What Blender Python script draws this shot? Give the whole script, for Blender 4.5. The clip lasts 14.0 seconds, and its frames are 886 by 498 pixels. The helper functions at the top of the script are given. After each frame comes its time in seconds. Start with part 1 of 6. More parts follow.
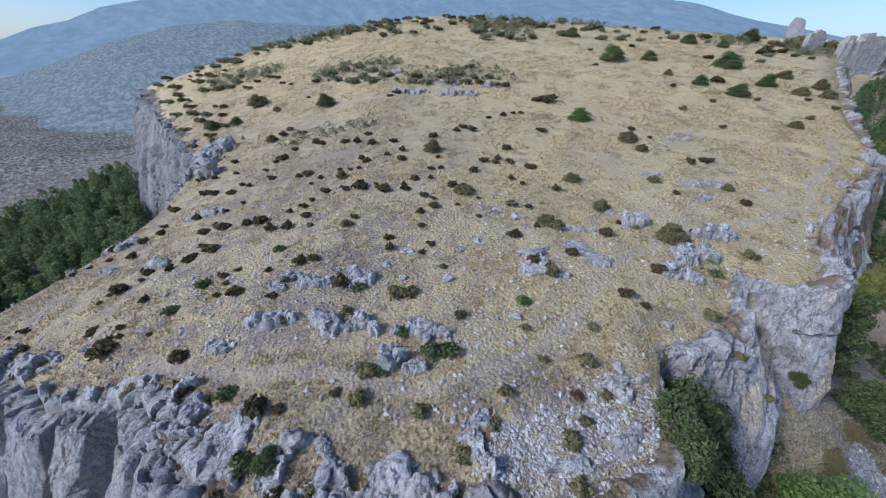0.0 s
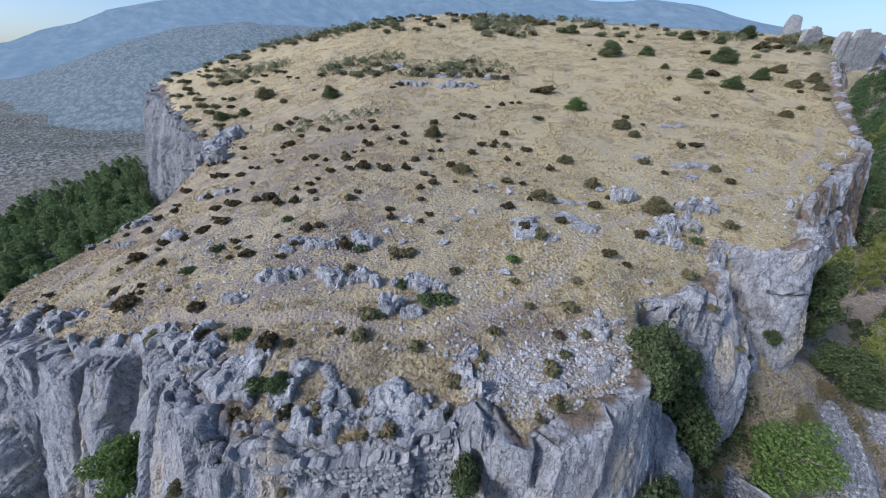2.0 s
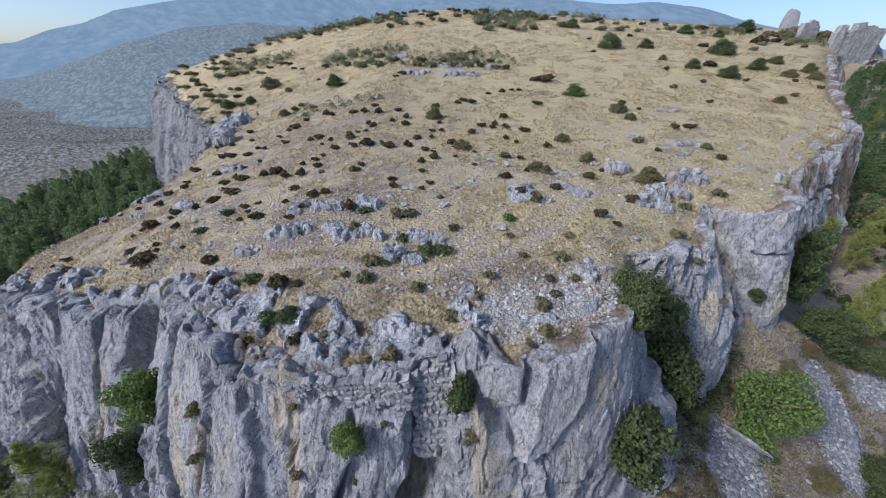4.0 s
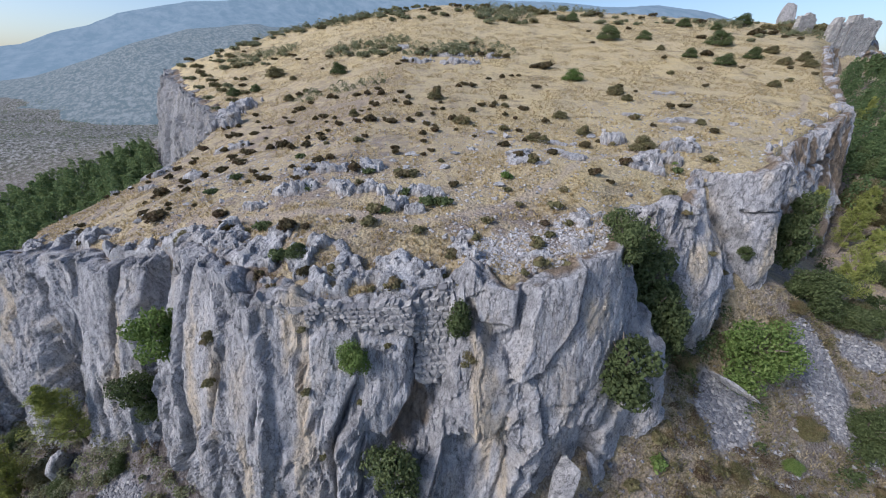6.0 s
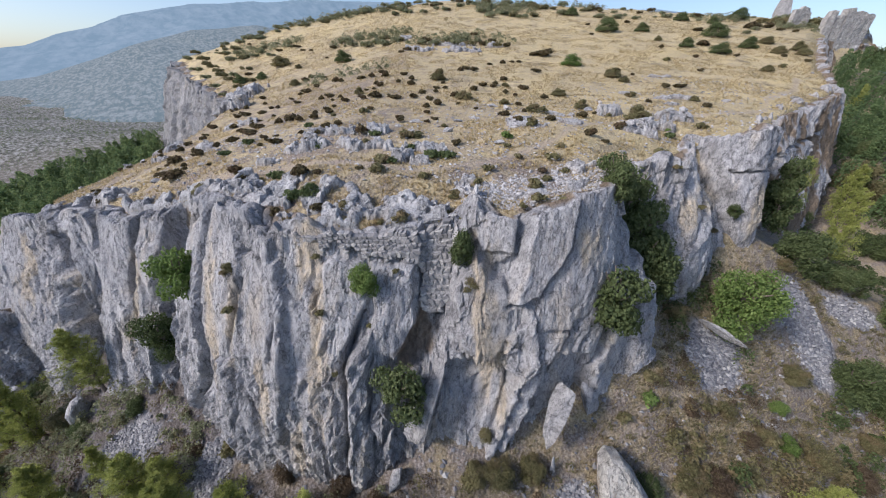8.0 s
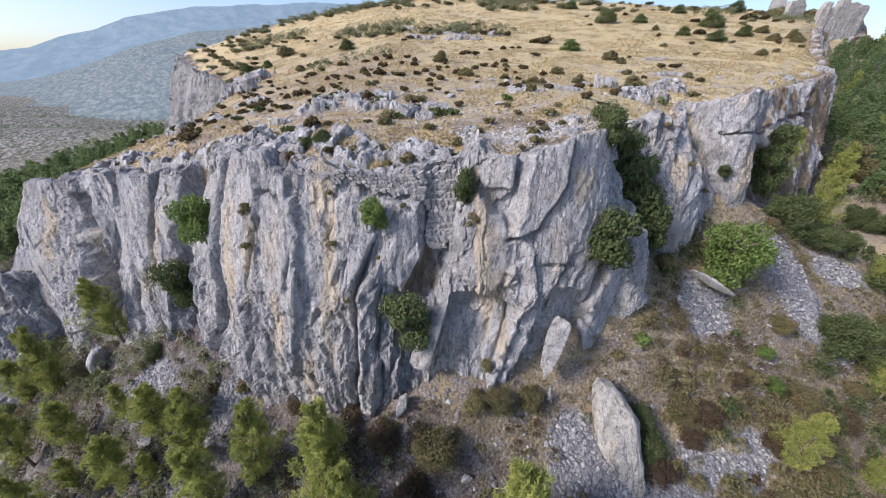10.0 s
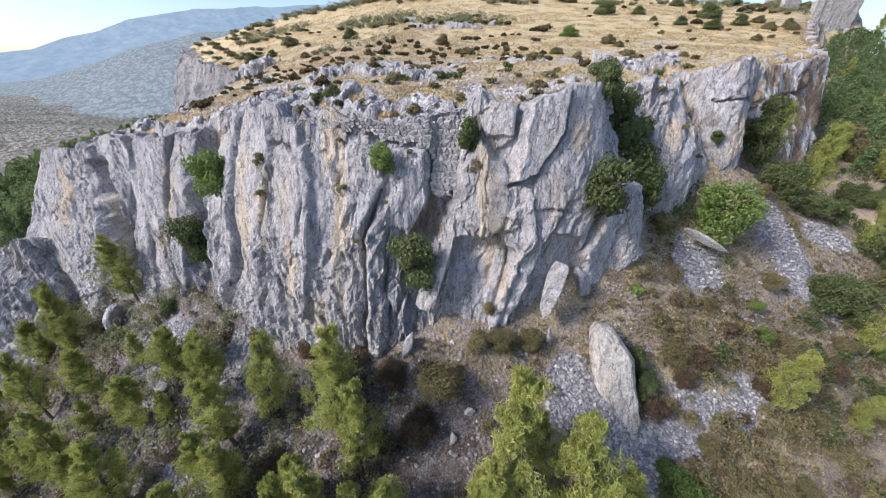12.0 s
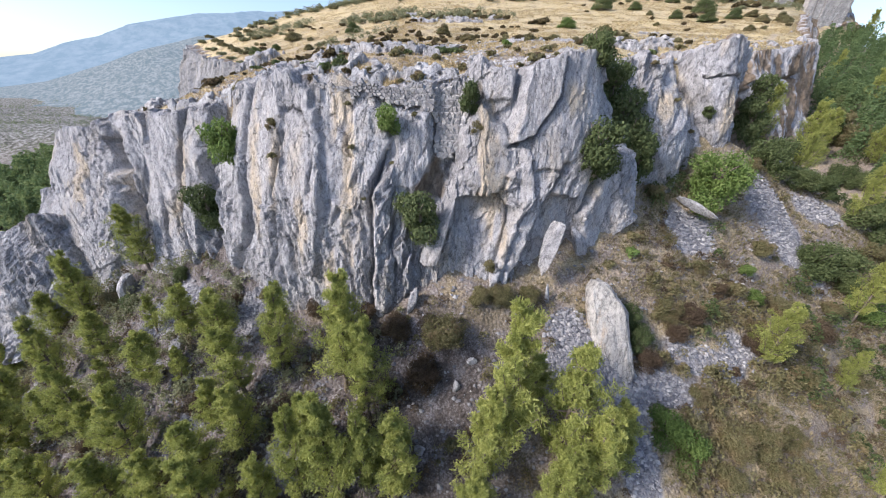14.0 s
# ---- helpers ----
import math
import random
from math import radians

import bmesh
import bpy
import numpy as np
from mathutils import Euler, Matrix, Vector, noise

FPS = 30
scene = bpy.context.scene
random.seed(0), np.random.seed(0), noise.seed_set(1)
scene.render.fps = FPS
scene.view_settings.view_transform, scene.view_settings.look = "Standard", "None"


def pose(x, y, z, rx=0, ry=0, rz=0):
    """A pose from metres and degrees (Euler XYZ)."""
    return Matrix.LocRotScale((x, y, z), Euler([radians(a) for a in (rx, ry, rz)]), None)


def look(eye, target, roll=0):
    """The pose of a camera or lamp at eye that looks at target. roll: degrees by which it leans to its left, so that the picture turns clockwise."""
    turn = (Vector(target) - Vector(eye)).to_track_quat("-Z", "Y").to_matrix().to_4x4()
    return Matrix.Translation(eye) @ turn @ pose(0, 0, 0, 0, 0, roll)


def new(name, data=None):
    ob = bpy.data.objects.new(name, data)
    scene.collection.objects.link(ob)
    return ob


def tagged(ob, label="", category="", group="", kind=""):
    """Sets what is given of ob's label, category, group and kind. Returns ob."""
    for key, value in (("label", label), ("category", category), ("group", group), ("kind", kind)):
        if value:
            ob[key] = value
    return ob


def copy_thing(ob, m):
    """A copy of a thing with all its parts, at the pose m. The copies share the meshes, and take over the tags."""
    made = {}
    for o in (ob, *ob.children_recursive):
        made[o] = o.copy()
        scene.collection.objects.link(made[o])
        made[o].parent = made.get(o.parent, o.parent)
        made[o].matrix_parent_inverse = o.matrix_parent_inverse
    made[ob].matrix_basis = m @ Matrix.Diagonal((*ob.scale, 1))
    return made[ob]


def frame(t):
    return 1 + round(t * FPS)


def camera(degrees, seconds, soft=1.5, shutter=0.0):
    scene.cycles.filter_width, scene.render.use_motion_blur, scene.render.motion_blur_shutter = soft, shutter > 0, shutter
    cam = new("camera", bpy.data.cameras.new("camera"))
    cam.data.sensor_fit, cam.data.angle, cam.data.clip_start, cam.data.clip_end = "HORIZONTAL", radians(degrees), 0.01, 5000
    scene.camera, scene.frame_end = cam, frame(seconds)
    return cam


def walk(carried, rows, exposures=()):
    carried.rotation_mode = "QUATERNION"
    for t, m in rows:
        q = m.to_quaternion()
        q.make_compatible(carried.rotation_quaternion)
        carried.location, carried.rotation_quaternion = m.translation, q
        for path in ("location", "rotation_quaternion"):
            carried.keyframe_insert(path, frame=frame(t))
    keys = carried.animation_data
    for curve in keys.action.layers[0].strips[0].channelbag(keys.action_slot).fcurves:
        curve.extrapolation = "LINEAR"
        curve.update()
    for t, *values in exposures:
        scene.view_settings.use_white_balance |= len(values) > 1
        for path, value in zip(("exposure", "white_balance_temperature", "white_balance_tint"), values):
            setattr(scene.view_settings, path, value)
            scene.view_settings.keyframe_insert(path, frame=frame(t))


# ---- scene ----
cam = camera(107.3, 14.0, 1.1)
PATH = [
    (0, (-0.051, 0.248, 14.394), (-0.056, 1.993, 13.416), 0.6),
    (0.5, (0.089, -0.383, 14.104), (0.079, 1.365, 13.131), 0.6),
    (1, (0.224, -1.06, 13.769), (0.209, 0.689, 12.798), 0.6),
    (1.5, (0.325, -1.671, 13.423), (0.306, 0.078, 12.454), 0.6),
    (2, (0.383, -2.291, 13.017), (0.362, -0.541, 12.048), 0.7),
    (4.5, (0.654, -5.196, 10.548), (0.621, -3.441, 9.589), 0.9),
    (5, (0.714, -5.779, 9.962), (0.679, -4.023, 9.006), 0.9),
    (5.5, (0.723, -6.324, 9.433), (0.687, -4.565, 8.48), 0.9),
    (6, (0.715, -6.911, 8.831), (0.678, -5.151, 7.881), 1.0),
    (6.5, (0.694, -7.483, 8.284), (0.656, -5.722, 7.336), 1.0),
    (7, (0.675, -8.157, 7.635), (0.637, -6.394, 6.69), 1.1),
    (7.5, (0.651, -8.802, 7.056), (0.612, -7.039, 6.114), 1.2),
    (8, (0.644, -9.487, 6.404), (0.605, -7.72, 5.467), 1.2),
    (10.5, (0.547, -12.695, 3.36), (0.503, -10.923, 2.434), 1.2),
    (11, (0.499, -13.27, 2.78), (0.455, -11.497, 1.855), 1.2),
    (11.5, (0.508, -13.826, 2.187), (0.462, -12.051, 1.267), 1.2),
    (12, (0.494, -14.397, 1.581), (0.448, -12.62, 0.664), 1.2),
    (12.5, (0.49, -14.882, 1.096), (0.443, -13.103, 0.183), 1.2),
    (13, (0.464, -15.378, 0.64), (0.416, -13.597, -0.269), 1.2),
    (13.5, (0.377, -15.856, 0.167), (0.332, -14.073, -0.737), 1.3),
    (14, (0.419, -16.443, -0.334), (0.373, -14.658, -1.235), 1.1),
]
walk(cam, [(t, look(eye, target, roll)) for t, eye, target, roll in PATH], [(0, 0.31, 5420, 13), (5, 0.38, 5800, 14), (7.5, 0.52, 6130, 15), (10.5, 0.85, 6330, 17), (14, 1.08, 6300, 16)])

# ---- world, sun, exposure ----
SUN_AZ, SUN_EL = radians(-114), radians(37)      # from behind and to the left of the view, under thin high haze
world = bpy.data.worlds.new("sky")
scene.world = world
world.use_nodes = True
wn = world.node_tree.nodes
sky = wn.new("ShaderNodeTexSky")
sky.sky_type = "NISHITA"
sky.sun_disc = False
sky.sun_elevation = SUN_EL
sky.sun_rotation = SUN_AZ
sky.altitude = 300
sky.air_density, sky.dust_density, sky.ozone_density = 1.0, 2.0, 2.0
wn["Background"].inputs["Strength"].default_value = 0.12
world.node_tree.links.new(sky.outputs[0], wn["Background"].inputs["Color"])

sun_data = bpy.data.lights.new("sun", "SUN")
sun_data.energy, sun_data.angle, sun_data.color = 2.6, radians(13), (1.0, 0.94, 0.86)
sun = new("sun", sun_data)
sun.matrix_world = look((0, 0, 0), (-math.sin(SUN_AZ) * math.cos(SUN_EL), -math.cos(SUN_AZ) * math.cos(SUN_EL), -math.sin(SUN_EL)))


# ---- noise ----
def _hash(ix, iy, iz, seed):
    n = (ix.astype(np.int64) * 374761393 + iy.astype(np.int64) * 668265263 + iz.astype(np.int64) * 2147483647 + seed * 974711) & 0xFFFFFFFF
    n = ((n ^ (n >> 13)) * 1274126177) & 0xFFFFFFFF
    n = ((n ^ (n >> 16)) * 2246822519) & 0xFFFFFFFF
    return ((n ^ (n >> 15)) & 0xFFFFFF) / float(0xFFFFFF)


def vnoise(x, y, z=None, seed=0):
    """Smooth noise from -1 to 1."""
    x, y = np.asarray(x, float), np.asarray(y, float)
    z = np.zeros_like(x) if z is None else np.asarray(z, float)
    fx, fy, fz = np.floor(x), np.floor(y), np.floor(z)
    u, v, w = x - fx, y - fy, z - fz
    u, v, w = (a * a * a * (a * (a * 6 - 15) + 10) for a in (u, v, w))
    out = 0
    for i in (0, 1):
        for j in (0, 1):
            for k in (0, 1):
                h = _hash(fx + i, fy + j, fz + k, seed)
                out = out + h * (u if i else 1 - u) * (v if j else 1 - v) * (w if k else 1 - w)
    return out * 2 - 1


def fbm(x, y, z=None, octaves=4, seed=0, gain=0.5):
    out, amp, f = 0, 1.0, 1.0
    for o in range(octaves):
        out = out + amp * vnoise(np.asarray(x) * f, np.asarray(y) * f, None if z is None else np.asarray(z) * f, seed + o * 17)
        amp, f = amp * gain, f * 2.03
    return out


def cells(x, y, seed=0):
    """Cells of a random mosaic: distance to the nearest and second seed, three random values of the cell, and the offset from its seed."""
    x, y = np.asarray(x, float), np.asarray(y, float)
    fx, fy = np.floor(x), np.floor(y)
    zero = np.zeros_like(fx)
    f1, f2 = np.full(x.shape, 9.0), np.full(x.shape, 9.0)
    ra, rb, rc, ox, oy = (np.zeros_like(x) for _ in range(5))
    for i in (-1, 0, 1):
        for j in (-1, 0, 1):
            cx, cy = fx + i, fy + j
            dx = x - cx - _hash(cx, cy, zero, seed)
            dy = y - cy - _hash(cx, cy, zero, seed + 1)
            d = np.hypot(dx, dy)
            near = d < f1
            f2 = np.where(near, f1, np.minimum(f2, d))
            f1 = np.where(near, d, f1)
            ra = np.where(near, _hash(cx, cy, zero, seed + 2), ra)
            rb = np.where(near, _hash(cx, cy, zero, seed + 3), rb)
            rc = np.where(near, _hash(cx, cy, zero, seed + 4), rc)
            ox, oy = np.where(near, dx, ox), np.where(near, dy, oy)
    return f1, f2, ra, rb, rc, ox, oy


def facets(x, y, seed=0, tilt=0.5, round_k=0.55, uneven=0.5):
    """Leaning plates that meet in straight creases: height, how near the next plate is, and a random value of the plate."""
    x, y = np.asarray(x, float), np.asarray(y, float)
    fx, fy = np.floor(x), np.floor(y)
    zero = np.zeros_like(fx)
    best, second, tone = np.full(x.shape, -99.0), np.full(x.shape, -99.0), np.zeros_like(x)
    for i in (-1, 0, 1):
        for j in (-1, 0, 1):
            cx, cy = fx + i, fy + j
            dx = x - cx - _hash(cx, cy, zero, seed)
            dy = y - cy - _hash(cx, cy, zero, seed + 1)
            h = uneven * _hash(cx, cy, zero, seed + 2) + tilt * (2 * _hash(cx, cy, zero, seed + 3) - 1) * dx + tilt * (2 * _hash(cx, cy, zero, seed + 4) - 1) * dy - round_k * (dx * dx + dy * dy)
            top = h > best
            second = np.where(top, best, np.maximum(second, h))
            tone = np.where(top, _hash(cx, cy, zero, seed + 5), tone)
            best = np.where(top, h, best)
    return best, best - second, tone


def smooth(a, b, x):
    t = np.clip((np.asarray(x, float) - a) / (np.asarray(b, float) - a), 0, 1)
    return t * t * (3 - 2 * t)


# ---- the lie of the land ----
# Each row is one stretch of the crag: the place of its rim, then of its foot.
CRAG_LEFT = [
    (-62, 30, -16, -60, 20, -27), (-50, 24, -13.5, -50, 14, -25), (-43, 19, -11.5, -43, 11.5, -22.5), (-39.6, 18.5, -10, -39.5, 11, -21),
    (-38.3, 16.6, -5.7, -37, 10.6, -20), (-34, 14.7, -4.6, -32, 8.4, -18), (-27.5, 13.1, -3.3, -27, 6.3, -15.8), (-24.8, 12.5, -3, -24.5, 7.2, -15),
    (-22.2, 10.6, -3, -22.4, 5.4, -14.4), (-19.7, 10.7, -2.4, -18.5, 4.8, -13), (-16.3, 10.5, -1.6, -16.3, 4.5, -12.6),
]
CRAG_MIDDLE = [
    (-12.6, 7.75, -0.3, -13, 2.6, -13.4), (-10, 6.1, -0.7, -10.5, 1.5, -13.7), (-8, 4.8, -0.8, -8, 1, -14.2), (-5.9, 4.5, -0.7, -5.5, 0.3, -13.8),
    (-3.6, 4.7, -0.65, -3.6, 0, -13.3), (-1.4, 4.95, -0.4, -1.6, 0.3, -12), (0.7, 5.2, -0.4, 0.8, 0.6, -11.6), (1.9, 5.9, 0.7, 2.4, 0.7, -11.2),
    (3.5, 5.1, 0.15, 4.2, 0.75, -11.5), (4.6, 5.7, 0.7, 5.6, 1.4, -11.1), (7.2, 6.3, 1.15, 7.8, 2.8, -10.8), (8.7, 7.2, 1.25, 9.6, 4.0, -10.4),
]
CRAG_RIGHT = [
    (9.3, 8.6, 1.4, 11, 4.9, -10), (10.3, 10, 1.2, 12.7, 5.6, -8.9), (11.6, 12.6, 1.4, 13.6, 8.6, -8.2), (13.4, 12.9, 1.4, 15, 9, -8),
    (16.4, 14.4, 1.2, 18, 10.1, -7.4), (19.5, 17.5, 1.8, 20.5, 11.6, -6.5), (22.5, 16.8, 2.9, 23.8, 12.8, -5.6), (26.6, 18.8, 2.3, 25.5, 15.2, -5),
    (28.5, 22, 2.6, 28.5, 19.5, -5), (34, 26, 3.4, 35, 22, -4.5), (41, 31.5, 4.2, 42.5, 27.5, -4.5), (48.4, 36.4, 5.4, 50.6, 34.5, -4),
    (51, 40.6, 6.6, 54, 39.5, -3), (55.2, 47.3, 8.2, 58.5, 46.5, -1), (61.3, 55, 10, 65, 53.5, 1), (68.5, 63.3, 12.2, 72.5, 61.5, 3), (76.5, 73, 14.6, 81, 71, 5),
    (81, 77, 15, 86, 75, 6), (87, 80.3, 14.5, 90, 78.3, 6), (97, 81, 14, 100, 79, 5), (103, 95, 13, 107, 95, 5),
]
CRAG = np.array(CRAG_LEFT + CRAG_MIDDLE + CRAG_RIGHT, float)
FAR_CRAG = np.array([
    (-99, 160, 0, -112, 160, -8), (-97, 130, 0, -108, 128, -10), (-90, 108, 0, -99, 103, -14), (-79, 93, 0, -86, 86, -15), (-66, 78, 0, -72, 71, -14),
    (-55, 67, 0, -60, 60, -13), (-46, 57, 0, -50, 51, -11), (-38, 48, 0, -41, 44, -9), (-35.6, 44, 0, -38, 41, -9),
], float)
FAR_CRAG[:, 2] = -99.0        # set to the plateau's height below
SIDE = [(-34.4, 39.5), (-33.6, 33.5), (-35, 29), (-38, 25.5), (-42, 22.5)]
OUTLINE = np.array([(-99, 260)] + [tuple(r[:2]) for r in FAR_CRAG] + SIDE + [tuple(r[:2]) for r in CRAG[4:]] + [(120, 130), (120, 260)], float)


def plateau_z(x, y):
    x, y0 = np.clip(np.asarray(x, float), -200, 200), np.clip(np.asarray(y, float), -30, 600)
    crest = 118.0 - 0.28 * np.abs(x)
    y = np.minimum(y0, crest)
    low = np.maximum(0, -x - 8)
    z = 0.2256 + 0.0107 * x + 0.0965 * y - 0.000021 * x * x + 0.000049 * x * y + 0.001407 * y * y - 0.00000213 * y ** 3
    z = z - 0.2608 * low + 0.00209 * low * y - 0.001192 * low * low
    z = z + 0.7 * np.exp(-((x - 8) ** 2 + (y - 16) ** 2) / 40) + 0.9 * np.exp(-((x + 20) ** 2 + (y - 16) ** 2) / 60)
    return z - 0.12 * np.maximum(0, y0 - crest) - 0.0012 * np.maximum(0, y0 - crest) ** 2


def inside(x, y):
    """Distance to the rim in plan, above zero on the plateau."""
    x, y = np.asarray(x, float), np.asarray(y, float)
    a, b = OUTLINE, np.roll(OUTLINE, -1, axis=0)
    best, odd = np.full(x.shape, 1e9), np.zeros(x.shape, bool)
    for (ax, ay), (bx, by) in zip(a, b):
        dx, dy = bx - ax, by - ay
        t = np.clip(((x - ax) * dx + (y - ay) * dy) / (dx * dx + dy * dy), 0, 1)
        best = np.minimum(best, np.hypot(x - ax - t * dx, y - ay - t * dy))
        if dy:
            odd ^= ((ay > y) != (by > y)) & (x < ax + (y - ay) / dy * dx)
    return np.where(odd, best, -best)


def slope_z(x, y):
    """The slope under the crag and the valley beyond."""
    x, y = np.asarray(x, float), np.asarray(y, float)
    xe = np.clip(x, -45, 45)
    ye = np.where(y > 14, 14 + 0.25 * (y - 14), np.where(y < -8, -8 + 0.6 * (y + 8), y))
    z = -12.92 + 0.0447 * xe + 0.861 * ye - 0.0098 * xe * xe + 0.00067 * xe * ye + 0.00057 * ye * ye
    z = z + 0.9 * np.exp(-((x - 1) ** 2 + (y - 0.5) ** 2) / 14) - 0.9 * np.exp(-((x + 8) ** 2 + (y - 1) ** 2) / 10) - 1.3 * np.exp(-((x - 18) ** 2 + (y - 10) ** 2) / 16) + 0.9 * np.exp(-((x - 25) ** 2 + (y - 14.5) ** 2) / 12)
    z = z - 0.15 * np.maximum(0, -x - 45) + 0.3 * np.clip(x - 30, 0, 30) + 8.5 * np.exp(-(x - 93) ** 2 / 420 - (y - 78) ** 2 / 260)
    r = np.hypot(x, y)
    far = smooth(90, 240, r)
    z = np.maximum(z, -42) * (1 - far) + far * (-26 + 5 * fbm(x / 120, y / 120, octaves=3, seed=5))
    return z


def shelf_z(x, y, d):
    """The plateau with the sloping rock shelf along the rim."""
    rim_y, rim_z = (np.interp(x, CRAG[4:, 0], CRAG[4:, k]) for k in (1, 2))
    fall = np.maximum(0, plateau_z(x, rim_y) - rim_z - 0.15) * smooth(92, 80, x) * smooth(-38, -30, x)
    return plateau_z(x, y) - fall * np.clip(1 - (d - 0.6) / 3.6, 0, 1) ** 1.2


def land_z(x, y):
    x, y = np.asarray(x, float), np.asarray(y, float)
    d = inside(x, y)
    top = shelf_z(x, y, d) + 4.5 * np.minimum(0, d - 0.8 + 0.5 * smooth(2, 3.5, x) * smooth(31, 28, x))
    rough = 0.07 * fbm(x / 1.7, y / 1.7, octaves=4, seed=3) + 0.14 * vnoise(x / 6, y / 6, seed=8)
    top = np.where(d < -60, -99.0, top)
    return np.maximum(top, slope_z(x, y)) + rough * smooth(-0.5, 2.5, np.abs(d - 0.2))
FAR_CRAG[:, 2] = plateau_z(FAR_CRAG[:, 0], FAR_CRAG[:, 1]) + 0.2
# ---- end of the lie of the land ----


# ---- making things ----
def mesh_object(name, verts, faces, material, parent=None, label="", category="", group="", kind="", shade=True, attrs=None):
    me = bpy.data.meshes.new(name)
    verts, faces = np.asarray(verts, np.float32), np.asarray(faces, np.int32)
    n, k = faces.shape
    me.vertices.add(len(verts))
    me.vertices.foreach_set("co", verts.ravel())
    me.loops.add(n * k)
    me.loops.foreach_set("vertex_index", faces.ravel())
    me.polygons.add(n)
    me.polygons.foreach_set("loop_start", np.arange(0, n * k, k, dtype=np.int32))
    me.polygons.foreach_set("loop_total", np.full(n, k, np.int32))
    me.polygons.foreach_set("use_smooth", np.full(n, shade, bool))
    for key, value in (attrs or {}).items():
        me.attributes.new(key, "FLOAT", "POINT").data.foreach_set("value", np.asarray(value, np.float32))
    me.update(calc_edges=True)
    me.materials.append(material)
    ob = new(name, me)
    if parent is not None:
        ob.parent = parent
    return tagged(ob, label, category, group, kind)


def grid_faces(rows, cols):
    i = np.arange(rows * cols).reshape(rows, cols)
    return np.stack([i[:-1, :-1], i[:-1, 1:], i[1:, 1:], i[1:, :-1]], -1).reshape(-1, 4)


# ---- materials ----
class Nodes:
    """A short way to write a node tree."""

    def __init__(self, name):
        self.mat = bpy.data.materials.new(name)
        self.mat.use_nodes = True
        self.tree = self.mat.node_tree
        self.bsdf = self.tree.nodes["Principled BSDF"]
        self.bsdf.inputs["Specular IOR Level"].default_value = 0.2
        self.out = self.tree.nodes["Material Output"]

    def add(self, kind, inputs=None, **settings):
        node = self.tree.nodes.new(kind)
        for key, value in settings.items():
            setattr(node, key, value)
        for key, value in (inputs or {}).items():
            if isinstance(value, bpy.types.NodeSocket):
                self.tree.links.new(value, node.inputs[key])
            else:
                node.inputs[key].default_value = value
        return node

    def link(self, a, b):
        self.tree.links.new(a, b)

    def place(self, scale=(1, 1, 1), turn=(0, 0, 0)):
        geo = self.add("ShaderNodeNewGeometry")
        return self.add("ShaderNodeMapping", {"Vector": geo.outputs["Position"], "Scale": scale, "Rotation": turn}).outputs[0]

    def along_view(self, azimuth, stretch=0.25):
        """Places drawn out along the line of sight, so speckles look even from the camera."""
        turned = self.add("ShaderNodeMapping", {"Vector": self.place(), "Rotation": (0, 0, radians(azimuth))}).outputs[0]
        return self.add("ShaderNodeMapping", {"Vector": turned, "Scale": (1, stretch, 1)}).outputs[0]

    def noise(self, vec, scale, detail=4, rough=0.6):
        return self.add("ShaderNodeTexNoise", {"Vector": vec, "Scale": scale, "Detail": detail, "Roughness": rough}).outputs["Fac"]

    def ramp(self, fac, stops):
        node = self.add("ShaderNodeValToRGB", {"Fac": fac})
        el = node.color_ramp.elements
        while len(el) < len(stops):
            el.new(0.5)
        for e, (p, c) in zip(el, stops):
            e.position = p
            e.color = (c, c, c, 1) if isinstance(c, (int, float)) else (*c, 1)
        return node.outputs["Color"]

    def mix(self, fac, a, b, blend="MIX"):
        node = self.add("ShaderNodeMix", data_type="RGBA", blend_type=blend)
        for sock, value in ((node.inputs[0], fac), (node.inputs[6], a), (node.inputs[7], b)):
            if isinstance(value, bpy.types.NodeSocket):
                self.link(value, sock)
            else:
                sock.default_value = value if isinstance(value, (int, float)) else (*value, 1)
        return node.outputs[2]

    def math(self, op, a, b=0.0):
        node = self.add("ShaderNodeMath", operation=op)
        for sock, value in zip(node.inputs, (a, b)):
            if isinstance(value, bpy.types.NodeSocket):
                self.link(value, sock)
            else:
                sock.default_value = value
        return node.outputs[0]

    def attr(self, name):
        return self.add("ShaderNodeAttribute", attribute_name=name).outputs["Fac"]

    def finish(self, color, rough=0.9, height=None, depth=0.05, strength=1.0):
        if isinstance(color, bpy.types.NodeSocket):
            self.link(color, self.bsdf.inputs["Base Color"])
        else:
            self.bsdf.inputs["Base Color"].default_value = (*color, 1)
        self.bsdf.inputs["Roughness"].default_value = rough
        if height is not None:
            bump = self.add("ShaderNodeBump", {"Height": height, "Distance": depth, "Strength": strength})
            self.link(bump.outputs[0], self.bsdf.inputs["Normal"])
        return self.mat


